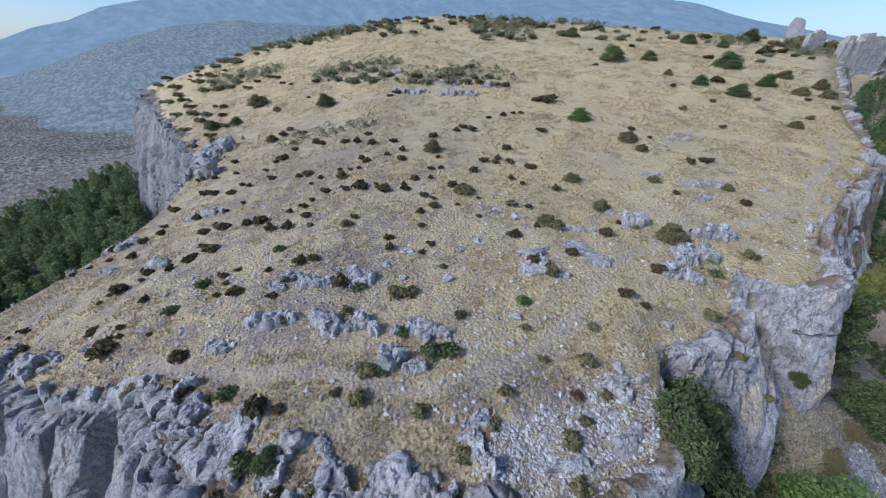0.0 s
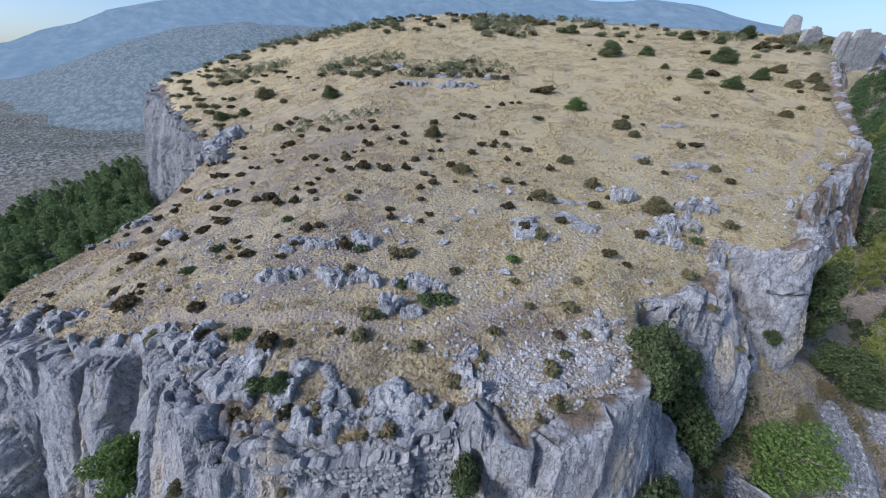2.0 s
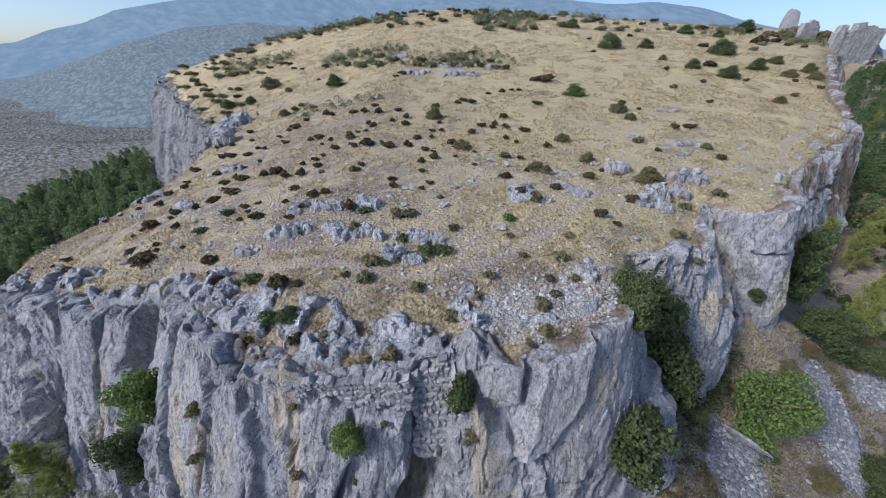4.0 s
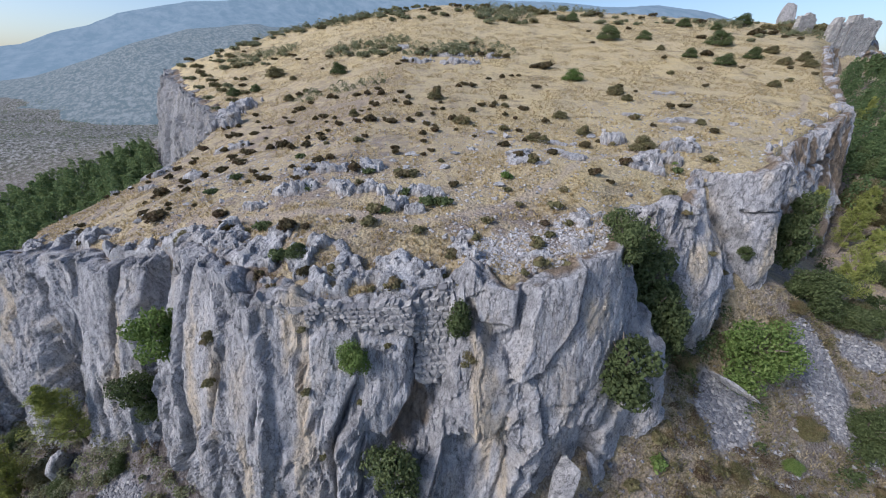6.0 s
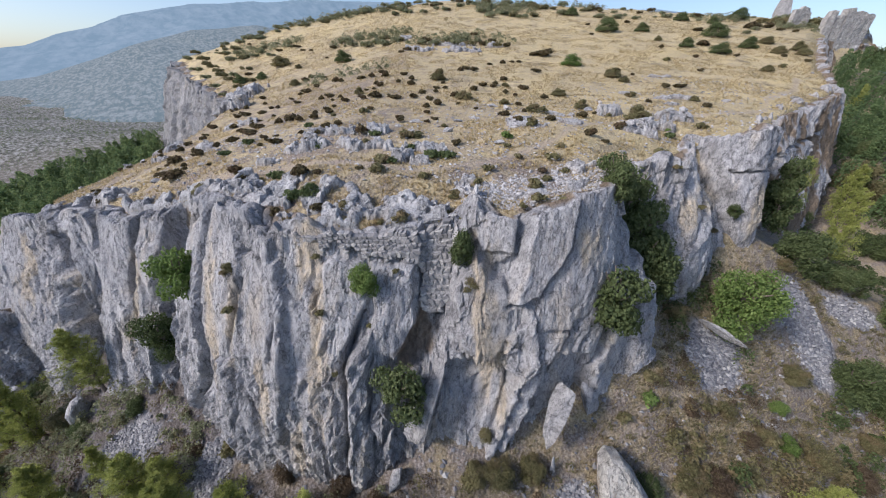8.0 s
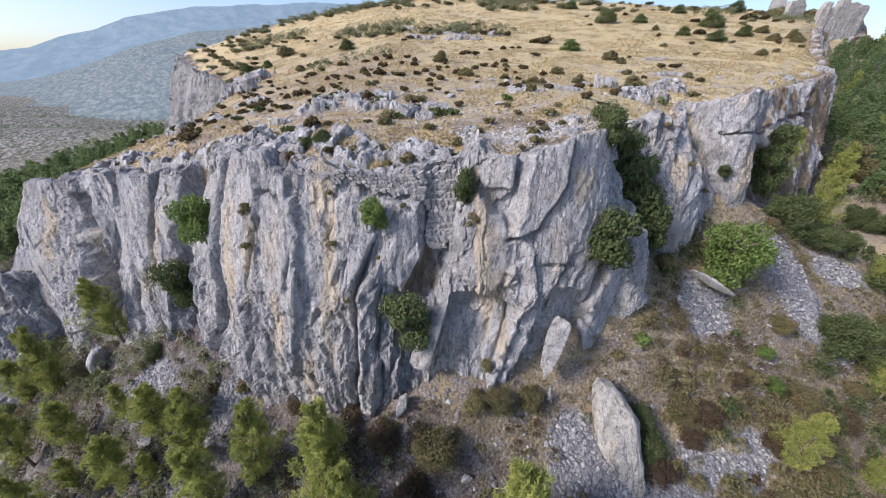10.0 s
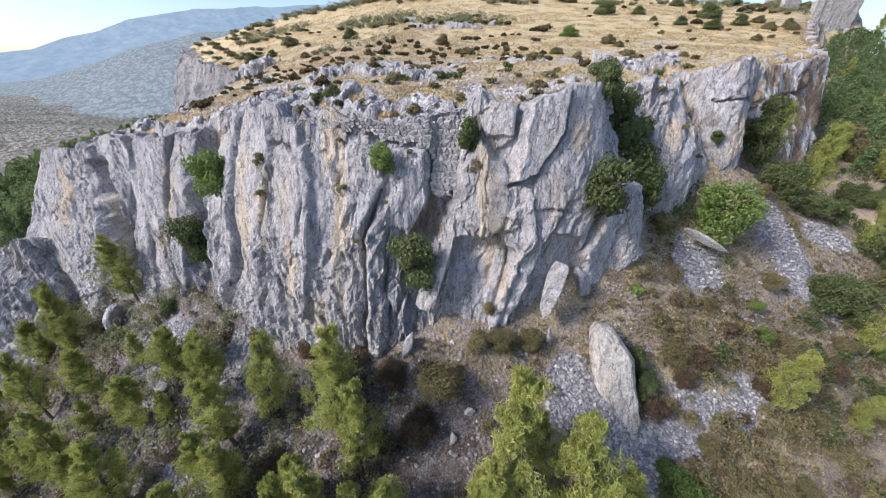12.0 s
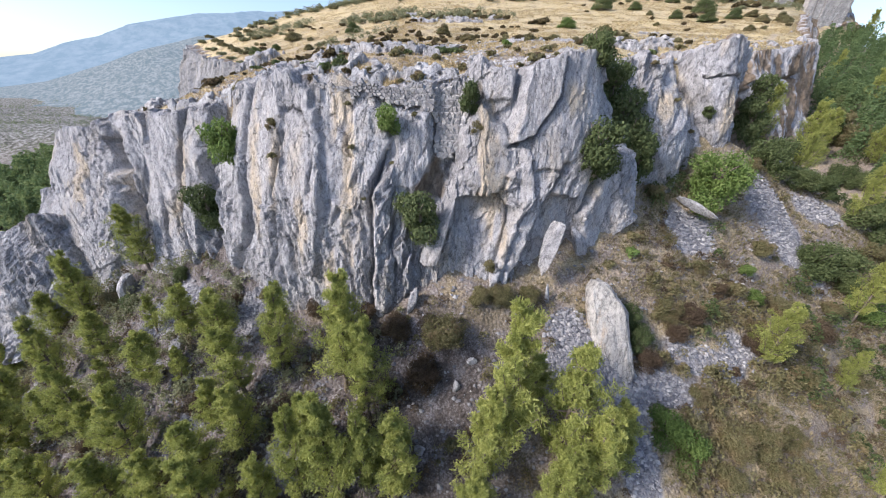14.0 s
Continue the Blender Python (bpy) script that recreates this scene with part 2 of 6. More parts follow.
def rock_material(name, pale=(0.56, 0.552, 0.557), dark=(0.28, 0.278, 0.29), warm=(0.60, 0.50, 0.36), warmth=0.6, attrs=False):
    n = Nodes(name)
    mid = tuple(0.6 * p + 0.4 * d for p, d in zip(pale, dark))
    grain = n.noise(n.place((1, 1, 0.8)), 11.0, 9, 0.8)
    fine = n.noise(n.place((1, 1, 0.6)), 3.2, 10, 0.78)
    streak = n.noise(n.place((1.8, 1.8, 0.16), (0.05, 0.08, 0)), 1.5, 8, 0.72)
    broad = n.noise(n.place((1, 1, 0.6)), 0.3, 5, 0.65)
    tone = n.math("ADD", n.math("MULTIPLY", fine, 0.5), n.math("ADD", n.math("MULTIPLY", streak, 0.3), n.math("MULTIPLY", grain, 0.2)))
    if attrs:
        tone = n.math("ADD", tone, n.math("MULTIPLY", n.math("SUBTRACT", n.attr("tone"), 0.5), 0.20))
    col = n.ramp(tone, [(0.38, dark), (0.46, mid), (0.55, pale)])
    col = n.mix(1.0, col, n.ramp(grain, [(0.36, 0.62), (0.47, 0.95), (0.62, 1.10)]), "MULTIPLY")
    weather = n.ramp(broad, [(0.42, 0.0), (0.58, 1.0)])
    col = n.mix(n.math("MULTIPLY", weather, 0.42), col, n.ramp(fine, [(0.40, (0.24, 0.24, 0.252)), (0.60, (0.40, 0.40, 0.412))]))
    drip = n.ramp(n.noise(n.place((2.6, 2.6, 0.14)), 0.9, 7, 0.7), [(0.56, 0.0), (0.66, 1.0)])
    col = n.mix(n.math("MULTIPLY", drip, 0.25), col, (0.22, 0.22, 0.235))
    stain = n.math("MULTIPLY", n.ramp(n.noise(n.place((0.9, 0.9, 0.2)), 0.6, 7, 0.7), [(0.52, 0.0), (0.68, 1.0)]), warmth)
    if attrs:
        stain = n.math("MAXIMUM", n.math("MULTIPLY", stain, 0.7), n.math("MULTIPLY", n.attr("rust"), n.ramp(fine, [(0.34, 0.35), (0.6, 0.95)])))
    col = n.mix(stain, col, n.ramp(grain, [(0.35, tuple(0.8 * c for c in warm)), (0.6, tuple(min(1, 1.1 * c) for c in warm))]))
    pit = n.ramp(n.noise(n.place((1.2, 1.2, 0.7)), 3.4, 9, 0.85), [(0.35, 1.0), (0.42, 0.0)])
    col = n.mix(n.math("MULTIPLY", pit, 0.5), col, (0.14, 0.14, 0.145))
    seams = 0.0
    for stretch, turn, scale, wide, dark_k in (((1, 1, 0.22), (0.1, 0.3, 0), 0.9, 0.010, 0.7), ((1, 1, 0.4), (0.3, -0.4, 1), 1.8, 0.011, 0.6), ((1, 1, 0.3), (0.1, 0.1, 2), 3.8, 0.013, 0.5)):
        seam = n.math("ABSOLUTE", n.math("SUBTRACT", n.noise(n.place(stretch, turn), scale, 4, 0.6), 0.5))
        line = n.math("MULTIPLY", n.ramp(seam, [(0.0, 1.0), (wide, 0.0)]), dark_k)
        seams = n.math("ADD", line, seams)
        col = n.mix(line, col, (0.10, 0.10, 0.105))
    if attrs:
        # darkening put into the colour along the recessed cracks, clefts and creases
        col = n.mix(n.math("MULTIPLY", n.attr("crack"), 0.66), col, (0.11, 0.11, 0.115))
        col = n.mix(n.attr("soil"), col, n.ramp(fine, [(0.35, (0.14, 0.105, 0.075)), (0.65, (0.33, 0.26, 0.19))]))
    height = n.math("SUBTRACT", n.math("ADD", n.math("MULTIPLY", fine, 0.6), n.math("ADD", n.math("MULTIPLY", grain, 0.35), n.math("MULTIPLY", streak, 0.5))), n.math("ADD", n.math("MULTIPLY", pit, 0.25), n.math("MULTIPLY", seams, 0.3)))
    return n.finish(col, 0.9, height, 0.2)


def ground_material():
    n = Nodes("dry_grassland")
    fine = n.noise(n.place(), 9.0, 6, 0.75)
    mid = n.noise(n.place(), 0.9, 6, 0.65)
    broad = n.noise(n.place(), 0.07, 4, 0.6)
    straw = n.ramp(fine, [(0.34, (0.38, 0.295, 0.145)), (0.5, (0.62, 0.495, 0.250)), (0.66, (0.76, 0.635, 0.360))])
    earth = n.ramp(fine, [(0.34, (0.13, 0.105, 0.085)), (0.5, (0.25, 0.205, 0.17)), (0.66, (0.42, 0.375, 0.335))])
    patch = n.ramp(n.math("ADD", n.math("MULTIPLY", mid, 0.6), n.math("MULTIPLY", broad, 0.4)), [(0.46, 0.0), (0.56, 1.0)])
    worn = n.ramp(n.noise(n.place(), 0.35, 7, 0.72), [(0.44, 0.0), (0.60, 1.0)])
    straw = n.mix(n.math("MULTIPLY", worn, 0.6), straw, n.ramp(fine, [(0.34, (0.30, 0.24, 0.14)), (0.66, (0.60, 0.505, 0.34))]))
    tuft = n.ramp(n.noise(n.place(), 2.2, 6, 0.8), [(0.36, 1.0), (0.46, 0.0)])
    straw = n.mix(n.math("MULTIPLY", tuft, 0.45), straw, (0.22, 0.18, 0.10))
    heath = n.ramp(n.noise(n.place(), 0.33, 9, 0.8), [(0.535, 0.0), (0.59, 1.0)])
    straw = n.mix(n.math("MULTIPLY", heath, 0.75), straw, n.ramp(fine, [(0.36, (0.075, 0.062, 0.035)), (0.62, (0.20, 0.165, 0.095))]))
    pale_turf = n.ramp(n.noise(n.place(), 0.11, 6, 0.7), [(0.42, 0.0), (0.6, 1.0)])
    straw = n.mix(n.math("MULTIPLY", pale_turf, 0.5), straw, n.ramp(fine, [(0.34, (0.38, 0.305, 0.17)), (0.66, (0.72, 0.61, 0.39))]))
    near = n.attr("bare")
    col = n.mix(n.math("MINIMUM", n.math("MULTIPLY", n.math("ADD", n.math("MULTIPLY", patch, 0.6), 0.4), near), 1.0), straw, earth)
    gravel = n.add("ShaderNodeTexVoronoi", {"Vector": n.place(), "Scale": 4.5, "Randomness": 1.0})
    chip = n.ramp(gravel.outputs["Distance"], [(0.14, 1.0), (0.30, 0.0)])
    stones = n.ramp(n.noise(n.place(), 0.7, 5, 0.7), [(0.46, 0.0), (0.6, 1.0)])
    col = n.mix(n.math("MULTIPLY", n.math("MULTIPLY", chip, stones), n.math("MULTIPLY", n.attr("stony"), 0.5)), col, (0.44, 0.43, 0.43))
    col = n.mix(n.math("MULTIPLY", n.attr("path"), 0.55), col, n.ramp(fine, [(0.3, (0.33, 0.26, 0.20)), (0.7, (0.50, 0.43, 0.36))]))
    litter = n.ramp(n.math("ADD", n.math("MULTIPLY", fine, 0.55), n.math("MULTIPLY", mid, 0.45)), [(0.4, (0.060, 0.051, 0.046)), (0.50, (0.130, 0.112, 0.103)), (0.61, (0.32, 0.298, 0.298))])
    col = n.mix(n.attr("wood"), col, litter)
    scree = n.ramp(gravel.outputs["Color"], [(0.2, (0.15, 0.15, 0.165)), (0.8, (0.36, 0.355, 0.37))])
    col = n.mix(n.attr("scree"), col, scree)
    hill = n.ramp(n.noise(n.along_view(-55, 0.35), 0.9, 9, 0.72), [(0.43, (0.06, 0.066, 0.05)), (0.49, (0.16, 0.155, 0.13)), (0.53, (0.21, 0.205, 0.18)), (0.59, (0.34, 0.335, 0.32))])
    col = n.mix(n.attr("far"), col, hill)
    height = n.math("ADD", fine, n.math("SUBTRACT", n.math("MULTIPLY", mid, 1.5), gravel.outputs["Distance"]))
    return n.finish(col, 0.95, height, 0.12)


def painted_haze_material(name, stops, scale, air, amount):
    """Far land with painted haze: a glow mixed into it stands for bright air."""
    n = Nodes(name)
    col = n.ramp(n.noise(n.along_view(-42, 0.3), scale, 9, 0.74), stops)
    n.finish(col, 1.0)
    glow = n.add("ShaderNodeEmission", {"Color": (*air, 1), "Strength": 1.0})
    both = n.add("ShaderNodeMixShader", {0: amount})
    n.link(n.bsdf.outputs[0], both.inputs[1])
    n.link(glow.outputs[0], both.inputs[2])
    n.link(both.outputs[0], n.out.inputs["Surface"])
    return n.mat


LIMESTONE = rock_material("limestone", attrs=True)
BOULDER = rock_material("weathered_limestone", warmth=0.3)
BLEACHED = rock_material("bleached_limestone", (0.62, 0.612, 0.61), (0.32, 0.316, 0.316), warmth=0.3, attrs=True)
BLEACHED_LOOSE = rock_material("bleached_loose_limestone", (0.62, 0.612, 0.61), (0.32, 0.316, 0.316), warmth=0.3)
# darker limestone copy: weaker sun on the far cliff put into the colour
DARK_LIMESTONE = rock_material("shaded_far_limestone", (0.38, 0.375, 0.37), (0.17, 0.17, 0.17), warmth=0.4, attrs=True)
GROUND = ground_material()
HILL = painted_haze_material("hazy_hill", [(0.44, (0.04, 0.05, 0.04)), (0.50, (0.16, 0.15, 0.12)), (0.58, (0.32, 0.31, 0.29))], 0.24, (0.165, 0.225, 0.272), 0.62)
MOUNTAIN = painted_haze_material("hazy_mountain", [(0.42, (0.07, 0.09, 0.10)), (0.6, (0.24, 0.25, 0.26))], 0.02, (0.20, 0.30, 0.40), 0.66)


# ---- ground ----
def spread(dense, step, grow, ends):
    a, b = dense
    mid = list(np.arange(a, b + step / 2, step))
    out, d = [], step
    while mid[-1] < ends[1]:
        d = min(d * grow, 300)
        mid.append(mid[-1] + d)
    d, low = step, a
    while low > ends[0]:
        d = min(d * grow, 300)
        low -= d
        out.append(low)
    return np.array(out[::-1] + mid)


OUTCROPS = [(-10, 13.4, 3.2, 0.7), (-4.6, 13.6, 1.8, 0.9), (-0.5, 13.2, 1.6, 0.8), (6.2, 20.2, 1.6, 2.2), (9.5, 20.5, 1.8, 1.6), (-33, 47, 5, 3), (14.5, 21, 2.2, 1.0),
            (24, 31, 4, 1.2), (27, 40, 3, 0.8), (-3, 18.5, 0.8, 0.5), (0.5, 18, 0.9, 0.6), (-6, 17, 1.6, 1.0), (0, 52, 3, 1.2), (6.5, 10.2, 1.2, 1.2)]
SCREE = [(8.2, -1.4, 1.9, 1.8), (9.8, -3.0, 2.6, 1.5), (11.0, -5.0, 1.0, 2.2), (13.6, -2.4, 2.0, 0.7), (16.5, -0.8, 2.4, 0.7), (19.4, 0.2, 1.2, 0.7), (18.6, 7.0, 1.9, 1.7), (27.6, 10.2, 2.0, 2.6), (29.2, 7.6, 1.3, 1.8), (33.5, 12.6, 2.2, 0.9),
         (-13, 0.7, 1.2, 1.4), (-20, 2.5, 2.2, 1.2), (-36, 2.3, 2.2, 0.7), (-8.6, -5.8, 1.0, 0.9), (-15, -4, 0.9, 2.0)]
TRAILS = [[(-17.5, 13.2), (-13, 12), (-9, 11), (-6, 11), (-3.5, 10.3), (-1, 10.1), (1, 10.8), (3, 11.4), (5.5, 12.6), (8, 14.8), (10, 17.5), (13, 20), (18, 22.5), (26, 25), (32, 27), (35, 31), (42, 36), (47, 42)],
          [(22, 7.2), (21, 9.5), (23, 11.5)], [(7.5, 1.6), (11, 2.6), (15, 4.5)]]


def near_line(x, y, line):
    best = np.full(x.shape, 1e9)
    for (ax, ay), (bx, by) in zip(line, line[1:]):
        dx, dy = bx - ax, by - ay
        t = np.clip(((x - ax) * dx + (y - ay) * dy) / (dx * dx + dy * dy), 0, 1)
        best = np.minimum(best, np.hypot(x - ax - t * dx, y - ay - t * dy))
    return best


def patches(x, y, spots):
    out = np.zeros(np.shape(x))
    wob = 0.45 * fbm(x / 1.3, y / 1.3, octaves=3, seed=31)
    for cx, cy, rx, ry in spots:
        out = np.maximum(out, smooth(1.25, 0.8, np.hypot((x - cx) / rx, (y - cy) / ry) + wob))
    return out


def build_ground():
    xs = spread((-46, 52), 0.3, 1.055, (-4200, 4200))
    ys = spread((-12, 30), 0.22, 1.05, (-4200, 4200))
    x, y = (a.ravel() for a in np.meshgrid(xs, ys))
    z = land_z(x, y)
    d = inside(x, y)
    on_top = smooth(-0.3, 0.6, d)
    trail = np.zeros_like(x)
    wob = 0.25 * vnoise(x / 1.5, y / 1.5, seed=44)
    for line, wide in zip(TRAILS, (0.28, 0.35, 0.3)):
        trail = np.maximum(trail, smooth(wide + 0.2, wide * 0.4, near_line(x, y, line) + wob))
    nearness = smooth(38, 12, y)
    bare = on_top * (0.28 + 0.72 * smooth(95, 14, y) * smooth(4, -18, x - 8)) + 0.75 * smooth(6, 3, np.hypot(x - 5, (y - 8.5) * 1.3)) + (1 - on_top) * 0.95
    stony = on_top * np.clip(0.25 + nearness * 0.9 + patches(x, y, OUTCROPS), 0, 1) + (1 - on_top)
    r = np.hypot(x, y)
    wood = (1 - on_top) * np.clip(0.2 + 0.3 * smooth(10, 4, x) + smooth(9, -4, x) * smooth(0.5, -3.0, y - 0.12 * np.abs(x)) + 0.1 * smooth(16, 28, x) * smooth(4, -4, y) + smooth(-10, -17, x), 0, 1) * smooth(260, 120, r)
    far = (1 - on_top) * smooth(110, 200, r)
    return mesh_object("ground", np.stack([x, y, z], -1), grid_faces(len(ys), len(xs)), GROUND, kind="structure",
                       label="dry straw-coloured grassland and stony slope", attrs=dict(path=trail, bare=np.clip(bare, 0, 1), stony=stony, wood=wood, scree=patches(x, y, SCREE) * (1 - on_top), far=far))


build_ground()


def range_of_hills(name, label, azimuths, heights, near, crest, back, material, rough, seed):
    az = np.radians(np.linspace(-115, 115, 700))
    el = np.interp(np.degrees(az), azimuths, heights)
    rs = np.concatenate([np.linspace(near, crest, 60), np.linspace(crest, back, 14)[1:]])
    a, r = np.meshgrid(az, rs)
    rise = smooth(near - 40, crest, r) ** 0.62 * smooth(back * 1.15, crest, r)
    x, y = r * np.sin(a), r * np.cos(a)
    ridge = np.abs(fbm(x / rough, y / rough, octaves=6, seed=seed))
    z = -32 + (46 + crest * np.tan(np.radians(el))[None, :]) * rise * (1 - 0.20 * ridge * smooth(0, 0.5, rise) * smooth(1.02, 0.8, rise) - 0.012 * ridge)
    return mesh_object(name, np.stack([x, y, z], -1).reshape(-1, 3), grid_faces(len(rs), len(az)), material, label=label, kind="structure")


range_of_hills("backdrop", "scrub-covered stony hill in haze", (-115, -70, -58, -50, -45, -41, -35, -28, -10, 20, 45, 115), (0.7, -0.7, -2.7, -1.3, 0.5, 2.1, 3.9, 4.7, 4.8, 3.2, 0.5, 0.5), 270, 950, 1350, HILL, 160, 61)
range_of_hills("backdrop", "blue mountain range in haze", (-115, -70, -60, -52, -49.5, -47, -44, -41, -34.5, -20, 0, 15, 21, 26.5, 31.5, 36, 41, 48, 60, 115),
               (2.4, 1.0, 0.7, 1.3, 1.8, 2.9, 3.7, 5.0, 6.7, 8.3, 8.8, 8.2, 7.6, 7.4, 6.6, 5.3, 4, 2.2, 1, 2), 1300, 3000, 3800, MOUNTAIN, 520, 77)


# ---- crags ----
def curve_through(rows, steps):
    """A smooth curve through the rows, in even steps of its first three columns' length."""
    p = np.vstack([2 * rows[0] - rows[1], rows, 2 * rows[-1] - rows[-2]])
    fine = []
    for i in range(1, len(p) - 2):
        t = np.linspace(0, 1, 40, endpoint=False)[:, None]
        a, b, c, d = p[i - 1 : i + 3]
        cat = 0.5 * (2 * b + (c - a) * t + (2 * a - 5 * b + 4 * c - d) * t * t + (3 * b - a - 3 * c + d) * t ** 3)
        fine.append(0.6 * cat + 0.4 * (b + (c - b) * t))
    fine = np.vstack(fine + [rows[-1:]])
    mid = 0.5 * (fine[:, :3] + fine[:, 3:])
    s = np.r_[0, np.cumsum(np.linalg.norm(np.diff(mid, axis=0), axis=1))]
    at = np.arange(0, s[-1], steps)
    return at, np.stack([np.interp(at, s, fine[:, k]) for k in range(6)], -1)


# clefts: points down the face (x, z), half width, depth
CLEFTS = []
# slabs: corners on the face (x, z), how far they stand out, their slant along and up the face, and how smooth they are
SLABS = []


def cleft(half, deep, *line):
    CLEFTS.append((line, half, deep))


def slab(out, along, up, calm, *corners):
    SLABS.append((corners, out, along, up, calm))


# the western fins
slab(0.4, -0.04, 0.0, 0.2, (-37.2, -4.4), (-30.6, -3.4), (-28.9, -7.4), (-28.6, -10), (-28.2, -14.5), (-32.6, -16.5), (-36, -13.8), (-38, -9))
slab(0.3, -0.12, 0.0, 0.4, (-37.3, -4.5), (-34.4, -4), (-34.8, -8), (-33.4, -12), (-31, -16), (-33.5, -16.5), (-36, -13.8), (-38, -9))
slab(0.7, -0.16, 0.0, 0.35, (-28.6, -3.4), (-26.4, -6.3), (-25.4, -9.3), (-24.9, -11.5), (-24.2, -15.5), (-21.8, -15.5), (-22.6, -9), (-24.2, -5.5), (-26.3, -2.8))
slab(0.3, -0.2, 0.0, 0.4, (-23.6, -2.9), (-20.9, -2.6), (-21.2, -5.8), (-20.6, -9.7), (-20, -13.5), (-21.4, -14), (-22.2, -9), (-23.6, -5.5))
slab(0.35, 0.12, 0.0, 0.3, (-20.4, -2.5), (-18.4, -2.2), (-18.2, -6.5), (-18.6, -12), (-19.4, -13.4), (-20, -9.7), (-20.6, -5.8))
cleft(0.85, 4.6, (-30.1, -4.0), (-27.6, -7.2), (-26.9, -10), (-26.2, -15.5))
cleft(0.12, 0.6, (-33.2, -3.6), (-33.0, -8), (-31.4, -12.5), (-29.8, -16))
cleft(0.16, 0.7, (-20.6, -2.4), (-20.9, -5.8), (-20.2, -9.7), (-19.6, -13.6))
cleft(0.14, 0.5, (-24.0, -2.6), (-23.2, -6), (-22.3, -10), (-21.2, -14.4))
cleft(0.7, 1.4, (-17.4, -2.0), (-17.8, -6), (-17.2, -10), (-16.6, -13))
# the pale rib and the broad middle wall
slab(0.5, 0.08, 0.0, 0.25, (-16.4, -4), (-14.7, -0.8), (-13.6, -0.6), (-13.4, -5.6), (-13.5, -9.1), (-15, -13), (-15.4, -13), (-16.6, -10.2))
slab(0.15, -0.03, 0.0, 0.2, (-13.1, -0.5), (-10.7, -0.6), (-10.3, -3), (-10.9, -7), (-11.2, -13.8), (-14.4, -13.4), (-13.2, -9), (-13.1, -5))
slab(0.1, 0.15, 0.0, 0.6, (-10.2, -0.9), (-9.4, -1.6), (-8.4, -2.7), (-8.0, -3.8), (-8.0, -6.4), (-9.4, -7.5), (-10.2, -5.2))
slab(0.4, 0.22, 0.0, 0.35, (-9.2, -0.7), (-8.0, -1.0), (-7.3, -3.1), (-6.9, -5.8), (-7.2, -7.7), (-7.9, -11.2), (-9.2, -11), (-8.3, -7), (-7.9, -3.8), (-8.3, -2.5), (-9.1, -1.5))
slab(-0.05, -0.3, 0.0, 0.9, (-7.25, -3.4), (-5.5, -4.3), (-5.6, -6.6), (-7.0, -6.4))
slab(0.0, -0.12, 0.0, 0.2, (-7.0, -6.7), (-4.4, -6.2), (-4.4, -12.9), (-7.7, -13.2), (-7.4, -9))
slab(0.25, 0.0, 0.0, 0.2, (-4.0, -5.8), (-2.95, -4.5), (-2.75, -5.7), (-3.2, -9), (-3.4, -13), (-4.3, -13))
slab(0.3, 0.08, 0.0, 0.5, (-3.3, -1.8), (-1.15, -1.8), (-0.95, -4.6), (-1.9, -6.3), (-2.75, -5.5), (-2.9, -4.4))
slab(0.2, -0.1, 0.0, 0.7, (-5.4, -1.6), (-3.6, -1.7), (-3.3, -3.9), (-4.3, -5.2), (-5.5, -4.0))
cleft(0.12, 0.75, (-3.5, -3.8), (-4.1, -5.7), (-4.3, -7.8), (-4.2, -10.4), (-4.5, -13.4))
cleft(0.09, 0.5, (-13.6, -0.6), (-13.25, -5.6), (-13.35, -9.1), (-14.8, -13))
cleft(0.08, 0.4, (-10.6, -0.6), (-10.2, -2.1), (-9.2, -1.6), (-8.2, -2.6), (-7.85, -3.8), (-7.85, -6.3))
cleft(0.09, 0.4, (-10.2, -3.2), (-10.9, -7), (-10.7, -10), (-11.3, -13.8))
cleft(0.08, 0.35, (-2.9, -5.6), (-3.2, -9), (-2.8, -11), (-3.2, -13))
# the eastern buttress
slab(0.45, -0.1, 0.0, 0.7, (1.8, 0.8), (3.8, 0.4), (3.7, -1.15), (2.3, -1.2), (1.6, -0.3))
slab(-0.3, 0.0, 0.0, 0.2, (3.7, 0.4), (4.35, 0.7), (3.95, -1.1), (3.8, -3.2), (2.8, -1.9), (3.7, -1.2))
slab(0.8, 0.3, 0.0, 0.6, (0.8, -2.9), (1.9, -1.35), (2.7, -1.8), (2.5, -6.3), (2.1, -6.4), (1.2, -5.3))
slab(0.45, -0.7, 0.0, 0.9, (2.7, -1.85), (3.9, -3.2), (4.0, -3.9), (3.3, -6.1), (2.5, -6.35))
slab(-0.5, 0.0, -0.15, 0.6, (0.7, -6.45), (3.3, -6.2), (4.1, -7.2), (2.6, -12.2), (0.0, -12.2))
slab(0.85, -0.03, 0.08, 0.93, (4.3, 0.9), (6.5, 1.3), (6.4, -0.8), (4.8, -3.0), (3.8, -3.3), (3.9, -1.1))
slab(0.3, -0.06, 0.03, 0.85, (6.55, 1.3), (8.6, 1.5), (10.3, -1.8), (10.6, -2.5), (6.9, -4.8), (5.1, -4.9), (4.85, -3.1), (6.45, -0.9))
slab(0.1, 0.08, 0.0, 0.75, (5.2, -5.0), (7.0, -4.9), (6.4, -6.3), (5.6, -7.9), (4.2, -11.6), (3.5, -11.6), (4.4, -8.6), (5.3, -6.3))
slab(0.45, 0.0, 0.0, 0.3, (4.3, -3.5), (4.7, -3.6), (5.2, -6.3), (4.3, -8.6), (3.4, -11.6), (2.9, -11.6), (3.8, -8.6), (4.6, -6.3))
